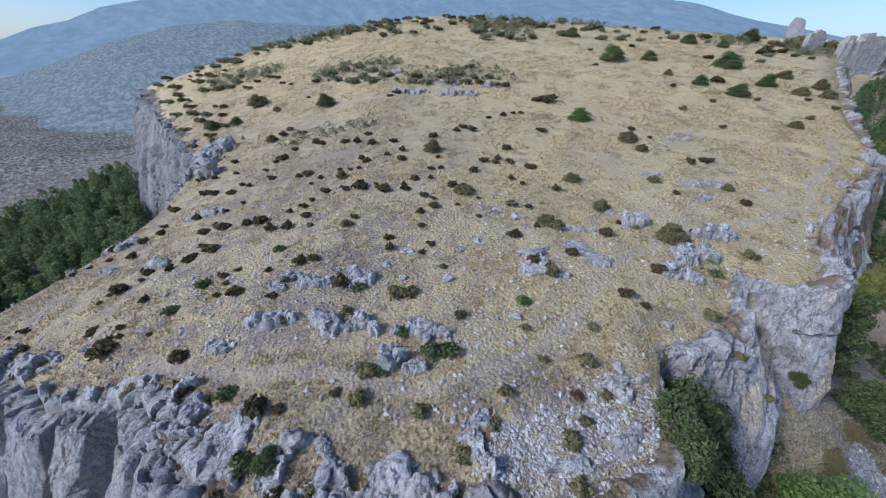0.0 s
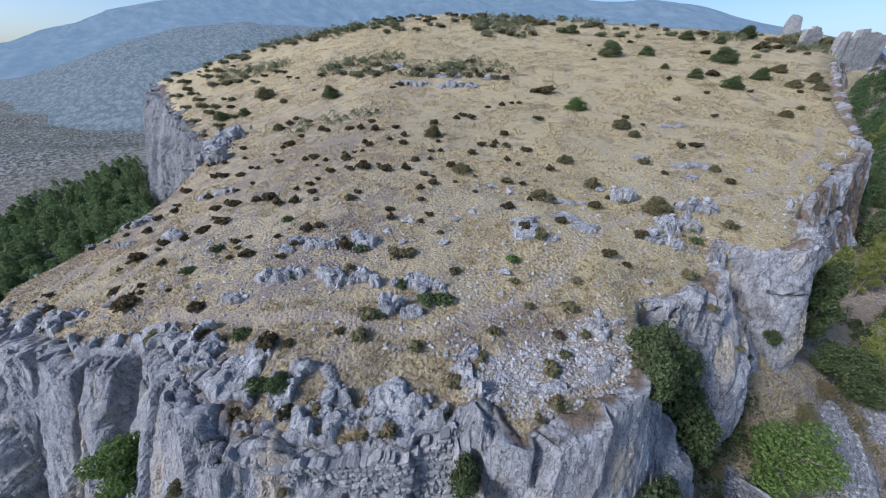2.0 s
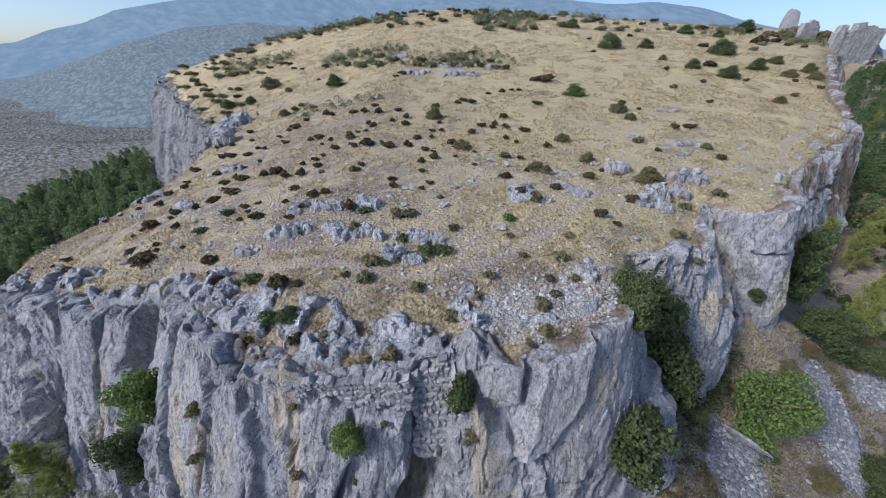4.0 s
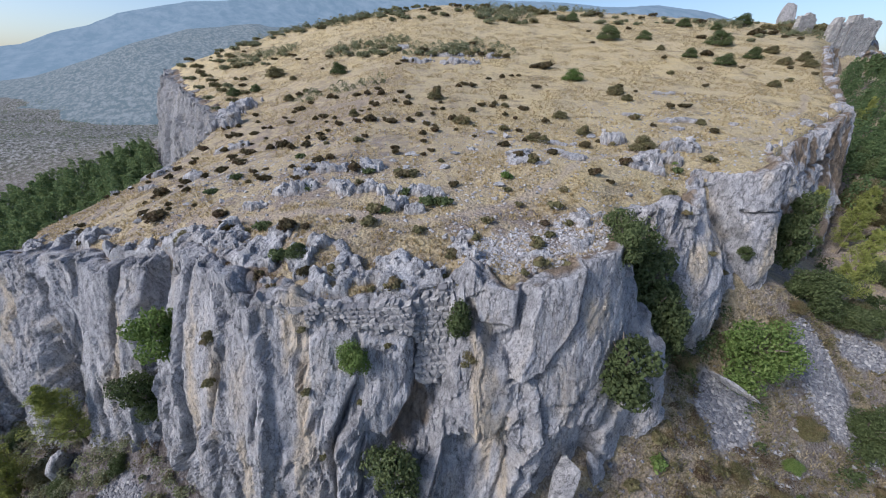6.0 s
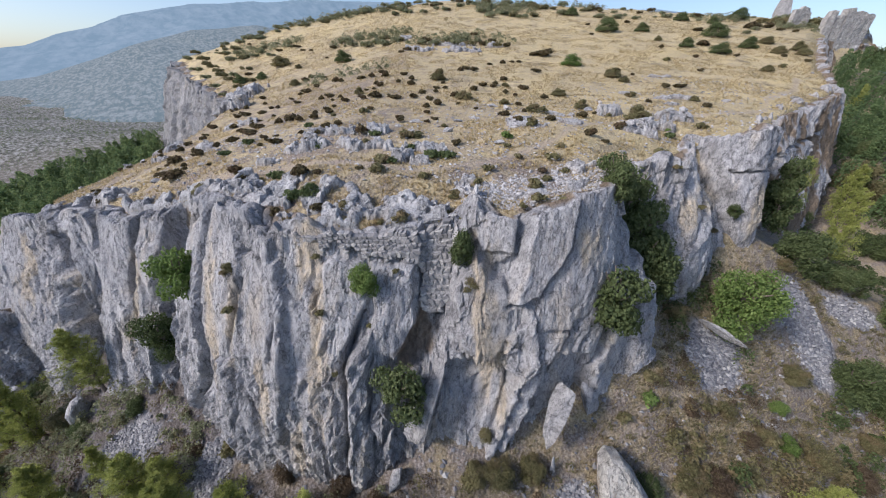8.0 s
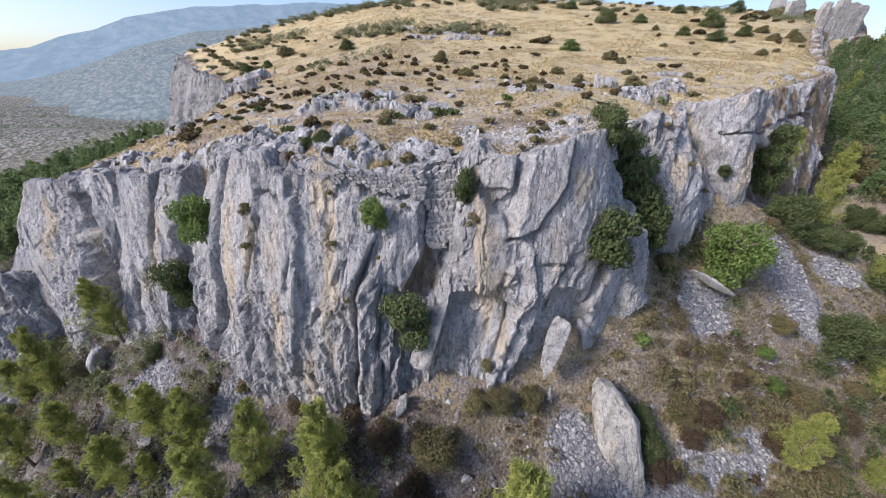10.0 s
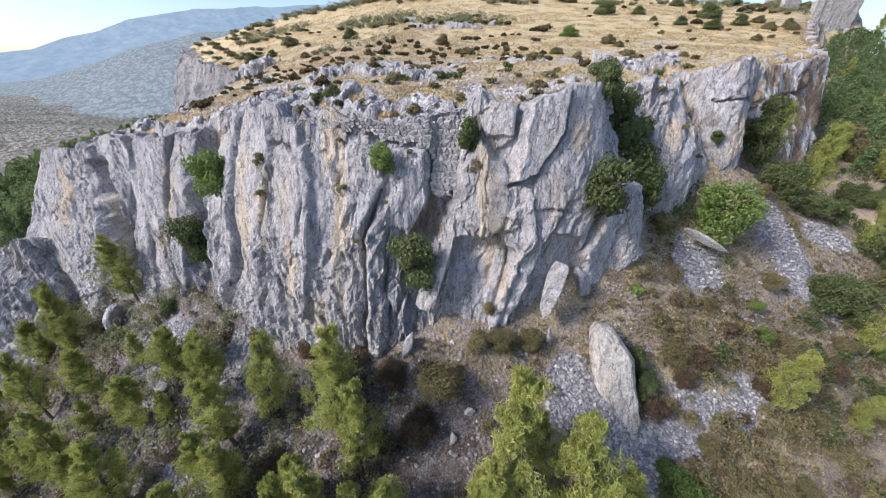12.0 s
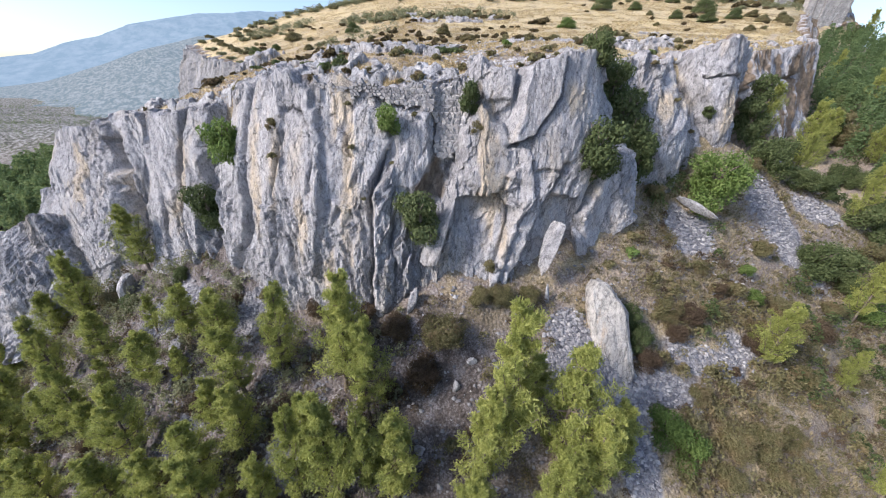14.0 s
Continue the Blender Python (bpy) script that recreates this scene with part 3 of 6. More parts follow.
slab(0.1, 0.0, 0.0, 0.3, (3.5, -5.3), (3.9, -5.5), (3.6, -8.0), (2.7, -11.5), (2.1, -11.5), (3.0, -8.0))
slab(-0.75, 0.0, 0.0, 0.4, (6.5, -6.2), (8.2, -6.6), (8.5, -8.0), (9.4, -11.5), (4.4, -11.8), (5.8, -7.8))
slab(0.55, 0.04, 0.0, 0.1, (10.2, -5.4), (11.3, -4.0), (13.4, -5.0), (13.2, -8.4), (11.5, -9.8), (9.5, -11.4), (8.5, -7.8))
cleft(0.10, 0.6, (3.6, -3.5), (4.8, -3.05), (6.4, -0.9), (6.6, 1.2))
cleft(0.12, 0.5, (7.2, -4.6), (6.4, -6.2), (5.7, -7.8), (4.2, -11.6))
cleft(0.14, 0.6, (10.4, -5.2), (9.4, -6.6), (8.5, -7.8), (8.9, -9.4))
cleft(0.08, 0.35, (12.3, -4.6), (11.2, -7.0), (10.2, -10.6))
cleft(0.5, 1.0, (11.7, 0.8), (12.2, -2), (13.4, -5), (14.0, -8))
# the blocks east of the gully
slab(0.3, -0.06, 0.0, 0.15, (14.2, 1.2), (18.5, 1.5), (20.3, -1.5), (21.0, -4.8), (20.2, -7), (17.5, -8), (15.6, -4.5))
slab(0.25, -0.3, 0.0, 0.5, (18.0, -0.8), (19.4, -0.6), (20.6, -3), (21.2, -5.6), (20.0, -6.8), (18.6, -3.6))
slab(0.6, -0.05, 0.12, 0.1, (20.4, 2.0), (21.6, 3.3), (27.6, 2.8), (27.0, -0.3), (24.2, -2.6), (22.7, -4.7), (21.6, -1.3), (20.6, 0.9))
cleft(0.45, 1.1, (28.3, 1.8), (26.0, -2.0), (25.0, -4.0))
cleft(0.3, 0.9, (19.7, 1.8), (20.6, -0.6), (21.8, -3.4), (22.4, -5.0))
cleft(0.10, 0.5, (21.2, 0.5), (24.0, 0.7), (26.8, 0.2))
cleft(0.10, 0.4, (23.0, 2.5), (23.4, 0.6), (23.0, -1.6))
cleft(0.16, 0.6, (33.5, 0.6), (38, 0.9), (44, 1.4))
cleft(1.1, 1.6, (30.6, 3), (30.6, -6))
cleft(0.4, 0.8, (37.5, 4), (37.2, -5))
cleft(0.4, 0.8, (44, 5), (44, -5))


def to_line(x, z, line):
    """Distance to a line of points."""
    best = np.full(np.shape(x), 1e9)
    for (ax, az), (bx, bz) in zip(line, line[1:]):
        dx, dz = bx - ax, bz - az
        t = np.clip(((x - ax) * dx + (z - az) * dz) / (dx * dx + dz * dz), 0, 1)
        best = np.minimum(best, np.hypot(x - ax - t * dx, z - az - t * dz))
    return best


def in_slab(x, z, corners):
    """Distance to the border, above zero inside."""
    odd = np.zeros(np.shape(x), bool)
    for (ax, az), (bx, bz) in zip(corners, corners[1:] + corners[:1]):
        if bz != az:
            odd ^= ((az > z) != (bz > z)) & (x < ax + (z - az) / (bz - az) * (bx - ax))
    d = to_line(x, z, corners + corners[:1])
    return np.where(odd, d, -d)


def broken(a, b, seed, steps, tilt):
    """Split blocks with stepped, slanting faces: height, distance to the joint, and a random value of the block."""
    f1, f2, ra, rb, rc, ox, oy = cells(a, b, seed)
    return steps * (ra - 0.5) + tilt * ((2 * rb - 1) * ox + (2 * rc - 1) * oy), f2 - f1, rb


# ochre and cream mineral stains on the face: x, z, half width, half height
STAINS = [(-6.4, -1.6, 0.6, 1.6), (-5.7, -5.5, 0.45, 4.5), (-6.9, -11.2, 0.8, 2.6), (-8.6, -8.5, 0.7, 2.0), (-10.6, -5, 0.4, 3.0), (2.1, -3.0, 0.55, 2.4), (2.7, -6.3, 0.9, 2.4), (7.4, -1.0, 0.8, 1.0),
          (3.6, -8.5, 0.5, 1.5), (-12.4, -6, 0.5, 3.5), (19.5, -0.5, 1.6, 1.6), (23.2, -2.0, 1.0, 2.6), (-20.5, -8, 0.7, 4), (-28, -8, 0.8, 4), (9.6, -5.5, 0.6, 1.6), (16.5, -1.5, 0.7, 1.5), (-34, -9, 1.0, 3)]


def build_crag(name, label, rows, step, tall, deep, bulges, seed, cap=2.4, scale=1.0, rise=None, material=LIMESTONE):
    s, c = curve_through(rows, step)
    rim, foot = c[:, :3], c[:, 3:]
    foot = foot + np.array([0, -0.1, -1.2 if cap < 5 else -9])
    foot[:, 2] -= 3.0 * smooth(24, 32, foot[:, 0])
    along = np.gradient(0.5 * (rim + foot)[:, :2], axis=0)
    for _ in range(12):
        along[1:-1] = 0.25 * along[:-2] + 0.5 * along[1:-1] + 0.25 * along[2:]
    along /= np.linalg.norm(along, axis=1)[:, None]
    out = np.stack([along[:, 1], -along[:, 0], 0 * along[:, 0]], -1)
    v = np.linspace(0, 1, tall)
    w = np.linspace(0, 1, deep)[1:] ** 1.2 * cap
    S = np.repeat(s[None], tall + len(w), 0)
    face = foot[None] + (rim - foot)[None] * v[:, None, None]
    bulge = np.interp(rim[:, 0], *bulges)
    face = face + out[None] * (bulge[None, :] * np.sin(np.pi * v ** 0.9)[:, None])[..., None]
    top = rim[None] - out[None] * w[:, None, None]
    k = (w / cap)[:, None]
    if rise is not None:
        top[..., 2] = rim[None, :, 2] + rise * w[:, None]
    else:
        top[..., 2] = rim[None, :, 2] * (1 - smooth(0, 1, k)) + shelf_z(top[..., 0], top[..., 1], inside(top[..., 0], top[..., 1]) if rows is CRAG else 9.0) * smooth(0, 1, k) - 0.35 * k ** 3
    if rows is CRAG:
        top[..., 2] = np.where(rim[None, :, 0] < -38, np.minimum(top[..., 2], rim[None, :, 2] + 0.2), top[..., 2])
        turf = np.interp(rim[:, 0], (-62, -38, -30, -17, -15, 1, 3, 9, 12, 30), (0.2, 0.2, 0.3, 0.2, 0.0, 0.0, 0.5, 0.6, 0.7, 0.7))
        top[..., 2] -= turf[None] * smooth(0.45, 1.1, w)[:, None]
    p = np.concatenate([face, top])
    X, Z = p[..., 0], p[..., 2]
    depth_in = np.concatenate([np.zeros((tall, 1)), w[:, None]])
    run = Z - depth_in * 0.9          # height, carried on over the edge
    lean = np.interp(X, (-40, -15, -9, -2, 2, 12, 20, 40), (-0.45, -0.4, -0.2, 0.0, 0.3, 0.45, 0.3, 0.1))
    S, run, X0, Y0 = S / scale, run / scale, X / scale, p[..., 1] / scale
    a = S - lean * run + 0.5 * fbm(S / 3.5, run / 5, octaves=2, seed=seed + 2)
    b = run + 0.5 * fbm(S / 3, run / 3, octaves=2, seed=seed + 3)
    plain = 0.5 * np.exp(-((X - 5.6) / 3.2) ** 4) * smooth(-9, -6, Z) * (rows is CRAG)
    busy = smooth(-0.35, 0.3, vnoise(S / 4, run / 5, seed=seed + 30)) * (1 - 0.8 * plain)
    sway = 0.5 * vnoise(S / 6, run / 9, seed=seed + 31)
    flake, flake_gap, flake_tone = facets(a / 0.24, b / 0.5, seed + 33, 0.7, 0.4, 0.7)
    warp = 0.12 * fbm(S / 0.5, run / 0.9, octaves=3, seed=seed + 34)
    chip, chip_gap, chip_tone = broken((a + 0.2 * b + warp) / 0.46 + 3, (b + warp) / 1.15, seed + 21, 0.16, 0.13)
    slab_, slab_gap, slab_tone = broken((a + (sway - 0.2) * b + 1.5 * warp) / 1.05 + 7, (b + 2 * warp) / 3.3, seed + 9, 0.42, 0.34)
    jag = 0.5 * (slab_tone - 0.5) + 0.2 * (chip_tone - 0.5)
    rib, rib_gap, rib_tone = facets((a + sway * b + jag) / 3.0, (b + 2 * jag) / 7.0, seed, 0.55, 0.42, 0.45)
    arete, arete_gap, arete_tone = facets((a + 0.3 * b + jag) / 2.1 + 4, (b + jag) / 5.0, seed + 40, 0.6, 0.42, 0.4)
    big = 1 - 0.75 * plain
    flat = 1 - 0.55 * smooth(-15, -12.5, X) * smooth(15, 13, X) * (rows is CRAG)
    push = flat * (1.0 * (rib - 0.15) - 0.8 * (arete - 0.12)) * big + slab_ * (0.45 + 0.55 * busy)
    crumb, crumb_gap, crumb_tone = broken((a + 0.15 * b + 1.3 * warp) / 0.21, (b + 1.3 * warp) / 0.45, seed + 22, 0.085, 0.07)
    fine = 1.35 * chip * (0.4 + 0.6 * busy) + crumb * (0.35 + 0.65 * busy) + 0.12 * (flake - 0.2)
    seam_k = smooth(-0.35, 0.25, vnoise(S / 1.6, run / 2.6, seed=seed + 15))
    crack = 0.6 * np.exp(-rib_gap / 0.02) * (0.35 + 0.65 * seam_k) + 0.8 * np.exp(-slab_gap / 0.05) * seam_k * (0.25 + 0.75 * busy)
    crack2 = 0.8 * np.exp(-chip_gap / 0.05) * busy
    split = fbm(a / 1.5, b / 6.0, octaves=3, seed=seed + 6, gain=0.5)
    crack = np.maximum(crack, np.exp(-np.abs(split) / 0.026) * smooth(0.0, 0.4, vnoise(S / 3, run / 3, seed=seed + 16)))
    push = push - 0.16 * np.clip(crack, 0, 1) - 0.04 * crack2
    push = push * (1 - 0.6 * plain) * (0.55 + 0.45 * smooth(-13.5, -9, Z)) if rows is CRAG else push
    crack, crack2 = crack * (1 - 0.5 * plain), crack2 * (1 - 0.7 * plain)
    push = push + 0.25 * plain + 0.35 * (1 - 0.6 * plain) * fbm(S / 5, run / 9, octaves=2, seed=seed + 5)
    push = push * scale ** 0.8
    hollow = np.exp(-((X + 0.65 - 0.25 * (Z + 5.8)) / 1.05) ** 4 - ((Z + 5.8) / 1.15) ** 4) * (rows is CRAG)
    alcove = smooth(-0.95, -0.6, X) * smooth(0.95, 0.75, X) * smooth(-5.6, -4.6, Z) * (rows is CRAG)
    push = push * (1 - 0.6 * hollow) - 1.0 * hollow
    if rows is CRAG:
        wx, wz = X + 0.7 * warp, Z + 0.9 * warp + 0.08 * fbm(S / 0.25, run / 0.4, octaves=2, seed=seed + 35)
        on_face = depth_in == 0
        for corners, out_by, along_k, up_k, calm in SLABS:
            cx, cz = (sum(c[k] for c in corners) / len(corners) for k in (0, 1))
            d = in_slab(wx, wz, corners)
            m = smooth(-0.05, 0.06, d) * (d > -1) * on_face
            push = push * (1 - calm * m) + m * (out_by + along_k * (X - cx) + up_k * (Z - cz))
            fine = fine * (1 - 0.7 * calm * m)
            crack, crack2 = crack * (1 - 0.8 * calm * m), crack2 * (1 - 0.8 * calm * m)
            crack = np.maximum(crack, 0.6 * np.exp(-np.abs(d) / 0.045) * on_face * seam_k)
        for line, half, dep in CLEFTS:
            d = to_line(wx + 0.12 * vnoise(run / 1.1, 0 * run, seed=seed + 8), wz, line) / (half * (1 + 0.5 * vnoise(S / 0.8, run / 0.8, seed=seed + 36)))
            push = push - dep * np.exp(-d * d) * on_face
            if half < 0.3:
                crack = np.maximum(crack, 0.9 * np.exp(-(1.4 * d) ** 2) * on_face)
    low_edge = np.interp(X, (-8.3, -6.2, -4.5, -2.5, -0.8, -0.7, 0.7, 0.9), (-0.7, -0.95, -1.15, -1.55, -1.75, -4.4, -4.4, -0.5))
    masonry_bed = smooth(-8.3, -7.8, X) * smooth(0.95, 0.75, X) * smooth(-0.25, 0.05, Z - low_edge) * (rows is CRAG)
    push = push * (1 - 0.92 * masonry_bed) - (0.25 * masonry_bed + 0.55 * alcove) * (depth_in == 0)
    push[1:-1] = 0.2 * push[:-2] + 0.6 * push[1:-1] + 0.2 * push[2:]
    push[:, 1:-1] = 0.2 * push[:, :-2] + 0.6 * push[:, 1:-1] + 0.2 * push[:, 2:]
    push = push + fine * scale ** 0.8 * (1 - masonry_bed)
    k = smooth(0, cap, depth_in)
    normal = np.where((depth_in > 0)[..., None], np.array([0, 0, 1.0]), out[None])
    low = smooth(0, 0.5, Z - foot[None, :, 2])
    plate, plate_gap, plate_tone = facets(X0 / 1.1 + 0.15 * vnoise(X0, Y0, seed=seed), Y0 / 0.85, seed + 60, 1.0, 0.5, 0.8)
    small, small_gap, small_tone = facets(X0 / 0.42, Y0 / 0.36, seed + 70, 1.0, 0.5, 0.9)
    walled = (1 - 0.55 * smooth(-6.6, -5.8, X) * smooth(1.7, 1.2, X) * (rows is CRAG)) * (1 - 0.7 * smooth(26, 32, X)) * (0.5 + 0.5 * smooth(-22, -16, X)) * (1 - 0.65 * np.exp(-((X - 5.8) / 3.6) ** 4) * (rows is CRAG)) * (1 - 0.75 * np.exp(-((X - 11.2) / 2.6) ** 4) * (rows is CRAG))
    blocks = (0.85 * (plate - 0.3) + 0.42 * (small - 0.35) - 0.2 * np.exp(-plate_gap / 0.05)) * scale * walled
    lift = np.where(depth_in > 0, blocks * (1 - k ** 2), push)
    carried_over = push[tall - 1][None] * smooth(2.0, 0.0, depth_in) * (depth_in > 0)
    edge = smooth(1.2, 0.0, rim[None, :, 2] - Z) * (depth_in == 0)
    q = p + normal * lift[..., None] + out[None] * carried_over[..., None]
    q[..., 2] += np.where(depth_in == 0, edge * blocks, 0) + 0.12 * push * low * (depth_in == 0)
    dirt = smooth(0.5 - 0.45 * smooth(2, 3.5, X) * (rows is CRAG), 1.2 - 0.8 * smooth(2, 3.5, X) * (rows is CRAG), depth_in + 0.7 * smooth(26, 32, X)) * smooth(-0.35, 0.15, fbm(X / 1.1, p[..., 1] / 1.1, octaves=3, seed=seed + 11))
    dirt = np.maximum(dirt, 0.9 * smooth(0.9, 0.5, np.hypot((X + 0.6 - 0.3 * (Z + 5.6)) / 1.35, (Z + 5.7) / 1.5) - 0.35 * fbm(S, run, octaves=3, seed=4)) * (rows is CRAG))
    dirt = dirt * smooth(-38.5, -36, X) if rows is CRAG else dirt
    rust = np.zeros_like(X)
    for cx, cz, rx, rz in STAINS:
        rust = np.maximum(rust, smooth(1.25, 0.35, np.hypot((X - cx) / rx, (Z - cz) / rz) + 0.5 * fbm(X / 0.45, Z / 1.6, octaves=3, seed=seed + 90)))
    tone = 0.35 * rib_tone + 0.35 * slab_tone + 0.3 * chip_tone
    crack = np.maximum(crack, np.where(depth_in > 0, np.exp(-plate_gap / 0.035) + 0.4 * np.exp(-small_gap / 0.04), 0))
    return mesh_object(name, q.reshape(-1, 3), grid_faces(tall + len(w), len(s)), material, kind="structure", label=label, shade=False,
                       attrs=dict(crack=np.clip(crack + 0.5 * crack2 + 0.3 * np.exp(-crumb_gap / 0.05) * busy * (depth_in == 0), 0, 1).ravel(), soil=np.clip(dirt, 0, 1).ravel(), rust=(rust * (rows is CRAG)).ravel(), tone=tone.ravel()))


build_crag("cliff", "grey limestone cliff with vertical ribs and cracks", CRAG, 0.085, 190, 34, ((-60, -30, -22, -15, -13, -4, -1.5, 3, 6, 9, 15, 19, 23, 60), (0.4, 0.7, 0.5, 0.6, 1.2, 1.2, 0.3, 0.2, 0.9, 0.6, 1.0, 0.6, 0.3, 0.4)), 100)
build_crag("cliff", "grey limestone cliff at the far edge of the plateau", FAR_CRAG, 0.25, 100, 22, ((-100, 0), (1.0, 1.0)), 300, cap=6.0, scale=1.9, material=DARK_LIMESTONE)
LOW_CRAG = np.array([(-56, 12, -19, -56, 7, -31), (-49, 10.5, -16.2, -50, 6, -27), (-40.5, 9.5, -13.2, -42, 5.6, -24), (-37.6, 10, -11.8, -38.5, 5.8, -23), (-36.2, 10.8, -12.2, -36.5, 6.5, -21), (-35.6, 12.8, -13.4, -35.4, 9, -20), (-37, 17, -15, -37, 14, -21)])
build_crag("cliff", "low dark grey limestone crag in front of the cliff", LOW_CRAG, 0.12, 80, 18, ((-60, -30), (0.5, 0.5)), 500, cap=2.2, rise=-0.25)


# ---- rocks ----
def rock_mesh(name, seed, size=(1, 1, 1), detail=3, rough=0.35, trim=1.0):
    bm = bmesh.new()
    bmesh.ops.create_icosphere(bm, subdivisions=detail, radius=1.0)
    co = np.array([v.co for v in bm.verts])
    rng = np.random.RandomState(seed)
    cuts = rng.normal(size=(14, 3))
    cuts /= np.linalg.norm(cuts, axis=1)[:, None]
    far = rng.uniform(0.5, 0.95, 14) * trim
    for c, d in zip(cuts, far):
        over = np.maximum(0, co @ c - d)
        co -= over[:, None] * c * 0.92
    n = fbm(co[:, 0] * 1.6 + seed, co[:, 1] * 1.6, co[:, 2] * 1.6, octaves=4, seed=seed)
    co *= (1 + rough * 0.35 * n)[:, None]
    co *= np.array(size)
    for v, c in zip(bm.verts, co):
        v.co = c
    me = bpy.data.meshes.new(name)
    bm.to_mesh(me)
    bm.free()
    return me


BLOCKS = [rock_mesh("rock_block", 300 + k, (1.25, 1.05, 0.9), 3, 0.2, 0.72) for k in range(8)]
for me in BLOCKS:
    me.materials.append(BLEACHED_LOOSE)
    me.polygons.foreach_set("use_smooth", np.zeros(len(me.polygons), bool))


def outcrop(name, label, x0, x1, y0, y1, mask, step=0.1, high=0.55, grain=1.0, seed=0, category="rock outcrop"):
    """A bed of broken limestone that comes through the turf where the mask is high."""
    xs, ys = np.arange(x0, x1, step), np.arange(y0, y1, step)
    x, y = np.meshgrid(xs, ys)
    m = mask(x, y)
    high = 0.72 * high
    wx, wy = x + 0.25 * fbm(x / 0.9, y / 0.9, octaves=3, seed=seed), y + 0.25 * fbm(x / 0.9 + 9, y / 0.9, octaves=3, seed=seed + 1)
    block, block_gap, block_tone = facets(wx / (1.25 * grain), wy / (0.95 * grain), seed + 40, 1.1, 0.55, 0.9)
    chip, chip_gap, chip_tone = facets(wx / (0.46 * grain), wy / (0.38 * grain), seed + 50, 1.1, 0.5, 0.9)
    h = high * (0.35 + 0.95 * (block - 0.3) + 0.5 * (chip - 0.3)) - 0.3 * high * np.exp(-block_gap / 0.04) + 0.025 * fbm(x / 0.22, y / 0.22, octaves=3, seed=seed + 3)
    ground = land_z(x, y)
    edge = np.minimum(np.minimum(x - x0, x1 - x), np.minimum(y - y0, y1 - y))
    m = m * smooth(0, 0.5, edge)
    z = ground - 0.35 + m * (0.35 + h) - 0.3 * (1 - m)
    crack = np.clip(0.9 * np.exp(-block_gap / 0.03) + 0.4 * np.exp(-chip_gap / 0.03), 0, 1)
    soil = smooth(0.10, -0.06, z - ground + 0.05 * vnoise(x / 0.3, y / 0.3, seed=seed)) * 0.9
    bed = mesh_object(name, np.stack([x, y, z], -1).reshape(-1, 3), grid_faces(len(ys), len(xs)), BLEACHED, label=label, category=category, group="rock outcrops", shade=False,
                      attrs=dict(crack=crack.ravel(), soil=soil.ravel(), tone=(0.6 * block_tone + 0.4 * chip_tone).ravel()))
    rng = random.Random(seed)
    rows, cols = np.nonzero((m > 0.25) & (z > ground - 0.25))
    for k in range(min(60 + 4 * int(x1 - x0), max(8, int(len(rows) * step * step / (0.55 * grain * grain))))):
        n = rng.randrange(len(rows))
        r, c = rows[n], cols[n]
        size = high * rng.uniform(0.3, 0.85) * (0.6 + 0.4 * grain)
        ob = new("rock_block", BLOCKS[rng.randrange(8)])
        ob.parent = bed
        ob.matrix_basis = pose(x[r, c], y[r, c], z[r, c] + 0.1 * size, rng.uniform(-25, 25), rng.uniform(-25, 25), rng.uniform(0, 360)) @ Matrix.Diagonal((size, size * rng.uniform(0.7, 1.1), size * rng.uniform(0.6, 1.1), 1))
    return bed


def ledge_mask(front, back, seed, gap=0.05):
    """Rock from the rim back to a wavering line."""
    def mask(x, y):
        d = inside(x, y)
        n = fbm(x / 1.8, y / 1.5, octaves=4, seed=seed)
        return smooth(front - 0.4, front + 0.8, d) * smooth(back + 0.8, back - 0.8, d + 1.3 * n) * smooth(-0.75 + gap, -0.35 + gap, fbm(x / 1.1, y / 0.9, octaves=3, seed=seed + 4))
    return mask


def spot_mask(spots, seed):
    def mask(x, y):
        out = np.zeros_like(x)
        wob = 0.5 * fbm(x / 0.9, y / 0.7, octaves=4, seed=seed)
        for cx, cy, rx, ry in spots:
            out = np.maximum(out, smooth(1.2, 0.55, np.hypot((x - cx) / rx, (y - cy) / ry) + wob))
        return out
    return mask


def boulder(label, a, b, wide, thick, seed, turn=0.0, name="boulder", material=None, detail=4, tip=0.0):
    """A long block from a to b."""
    a, b = Vector(a), Vector(b)
    me = rock_mesh(name, seed, (0.57 * wide, 0.57 * thick, (a - b).length / 2 * 1.2), detail, 0.22, 0.8)
    if tip:
        for v in me.vertices:
            k = 1 - tip * max(0.0, -v.co.z / ((a - b).length / 2)) ** 1.3
            v.co.x *= k
    me.materials.append(material or BOULDER)
    ob = new(name, me)
    ob.matrix_world = Matrix.Translation((a + b) / 2) @ (a - b).to_track_quat("Z", "Y").to_matrix().to_4x4() @ pose(0, 0, 0, 0, 0, turn)
    return tagged(ob, label, "boulder", "fallen boulders")


outcrop("rock_outcrop", "broken pale limestone ledge along the cliff edge with brown turf between", -37.5, -17.5, 9.5, 20, ledge_mask(0.4, 2.0, 11, 0.2), 0.11, 0.6, 1.15, 1)
outcrop("rock_outcrop", "jagged pale limestone ledge above the dry-stone wall", -19, 2.4, 4.2, 12.5, ledge_mask(0.35, 3.1, 12, 0.22), 0.08, 0.5, 0.9, 2)
outcrop("rock_outcrop", "low stony limestone shelf on the cliff corner", 1.5, 11.5, 5, 11, ledge_mask(0.5, 1.6, 13, 0.2), 0.1, 0.34, 0.7, 3)
outcrop("rock_outcrop", "rounded limestone blocks on the rim beside a gully", 11, 29, 11.5, 23, ledge_mask(0.3, 0.5, 14, 0.3), 0.11, 0.4, 1.0, 4)
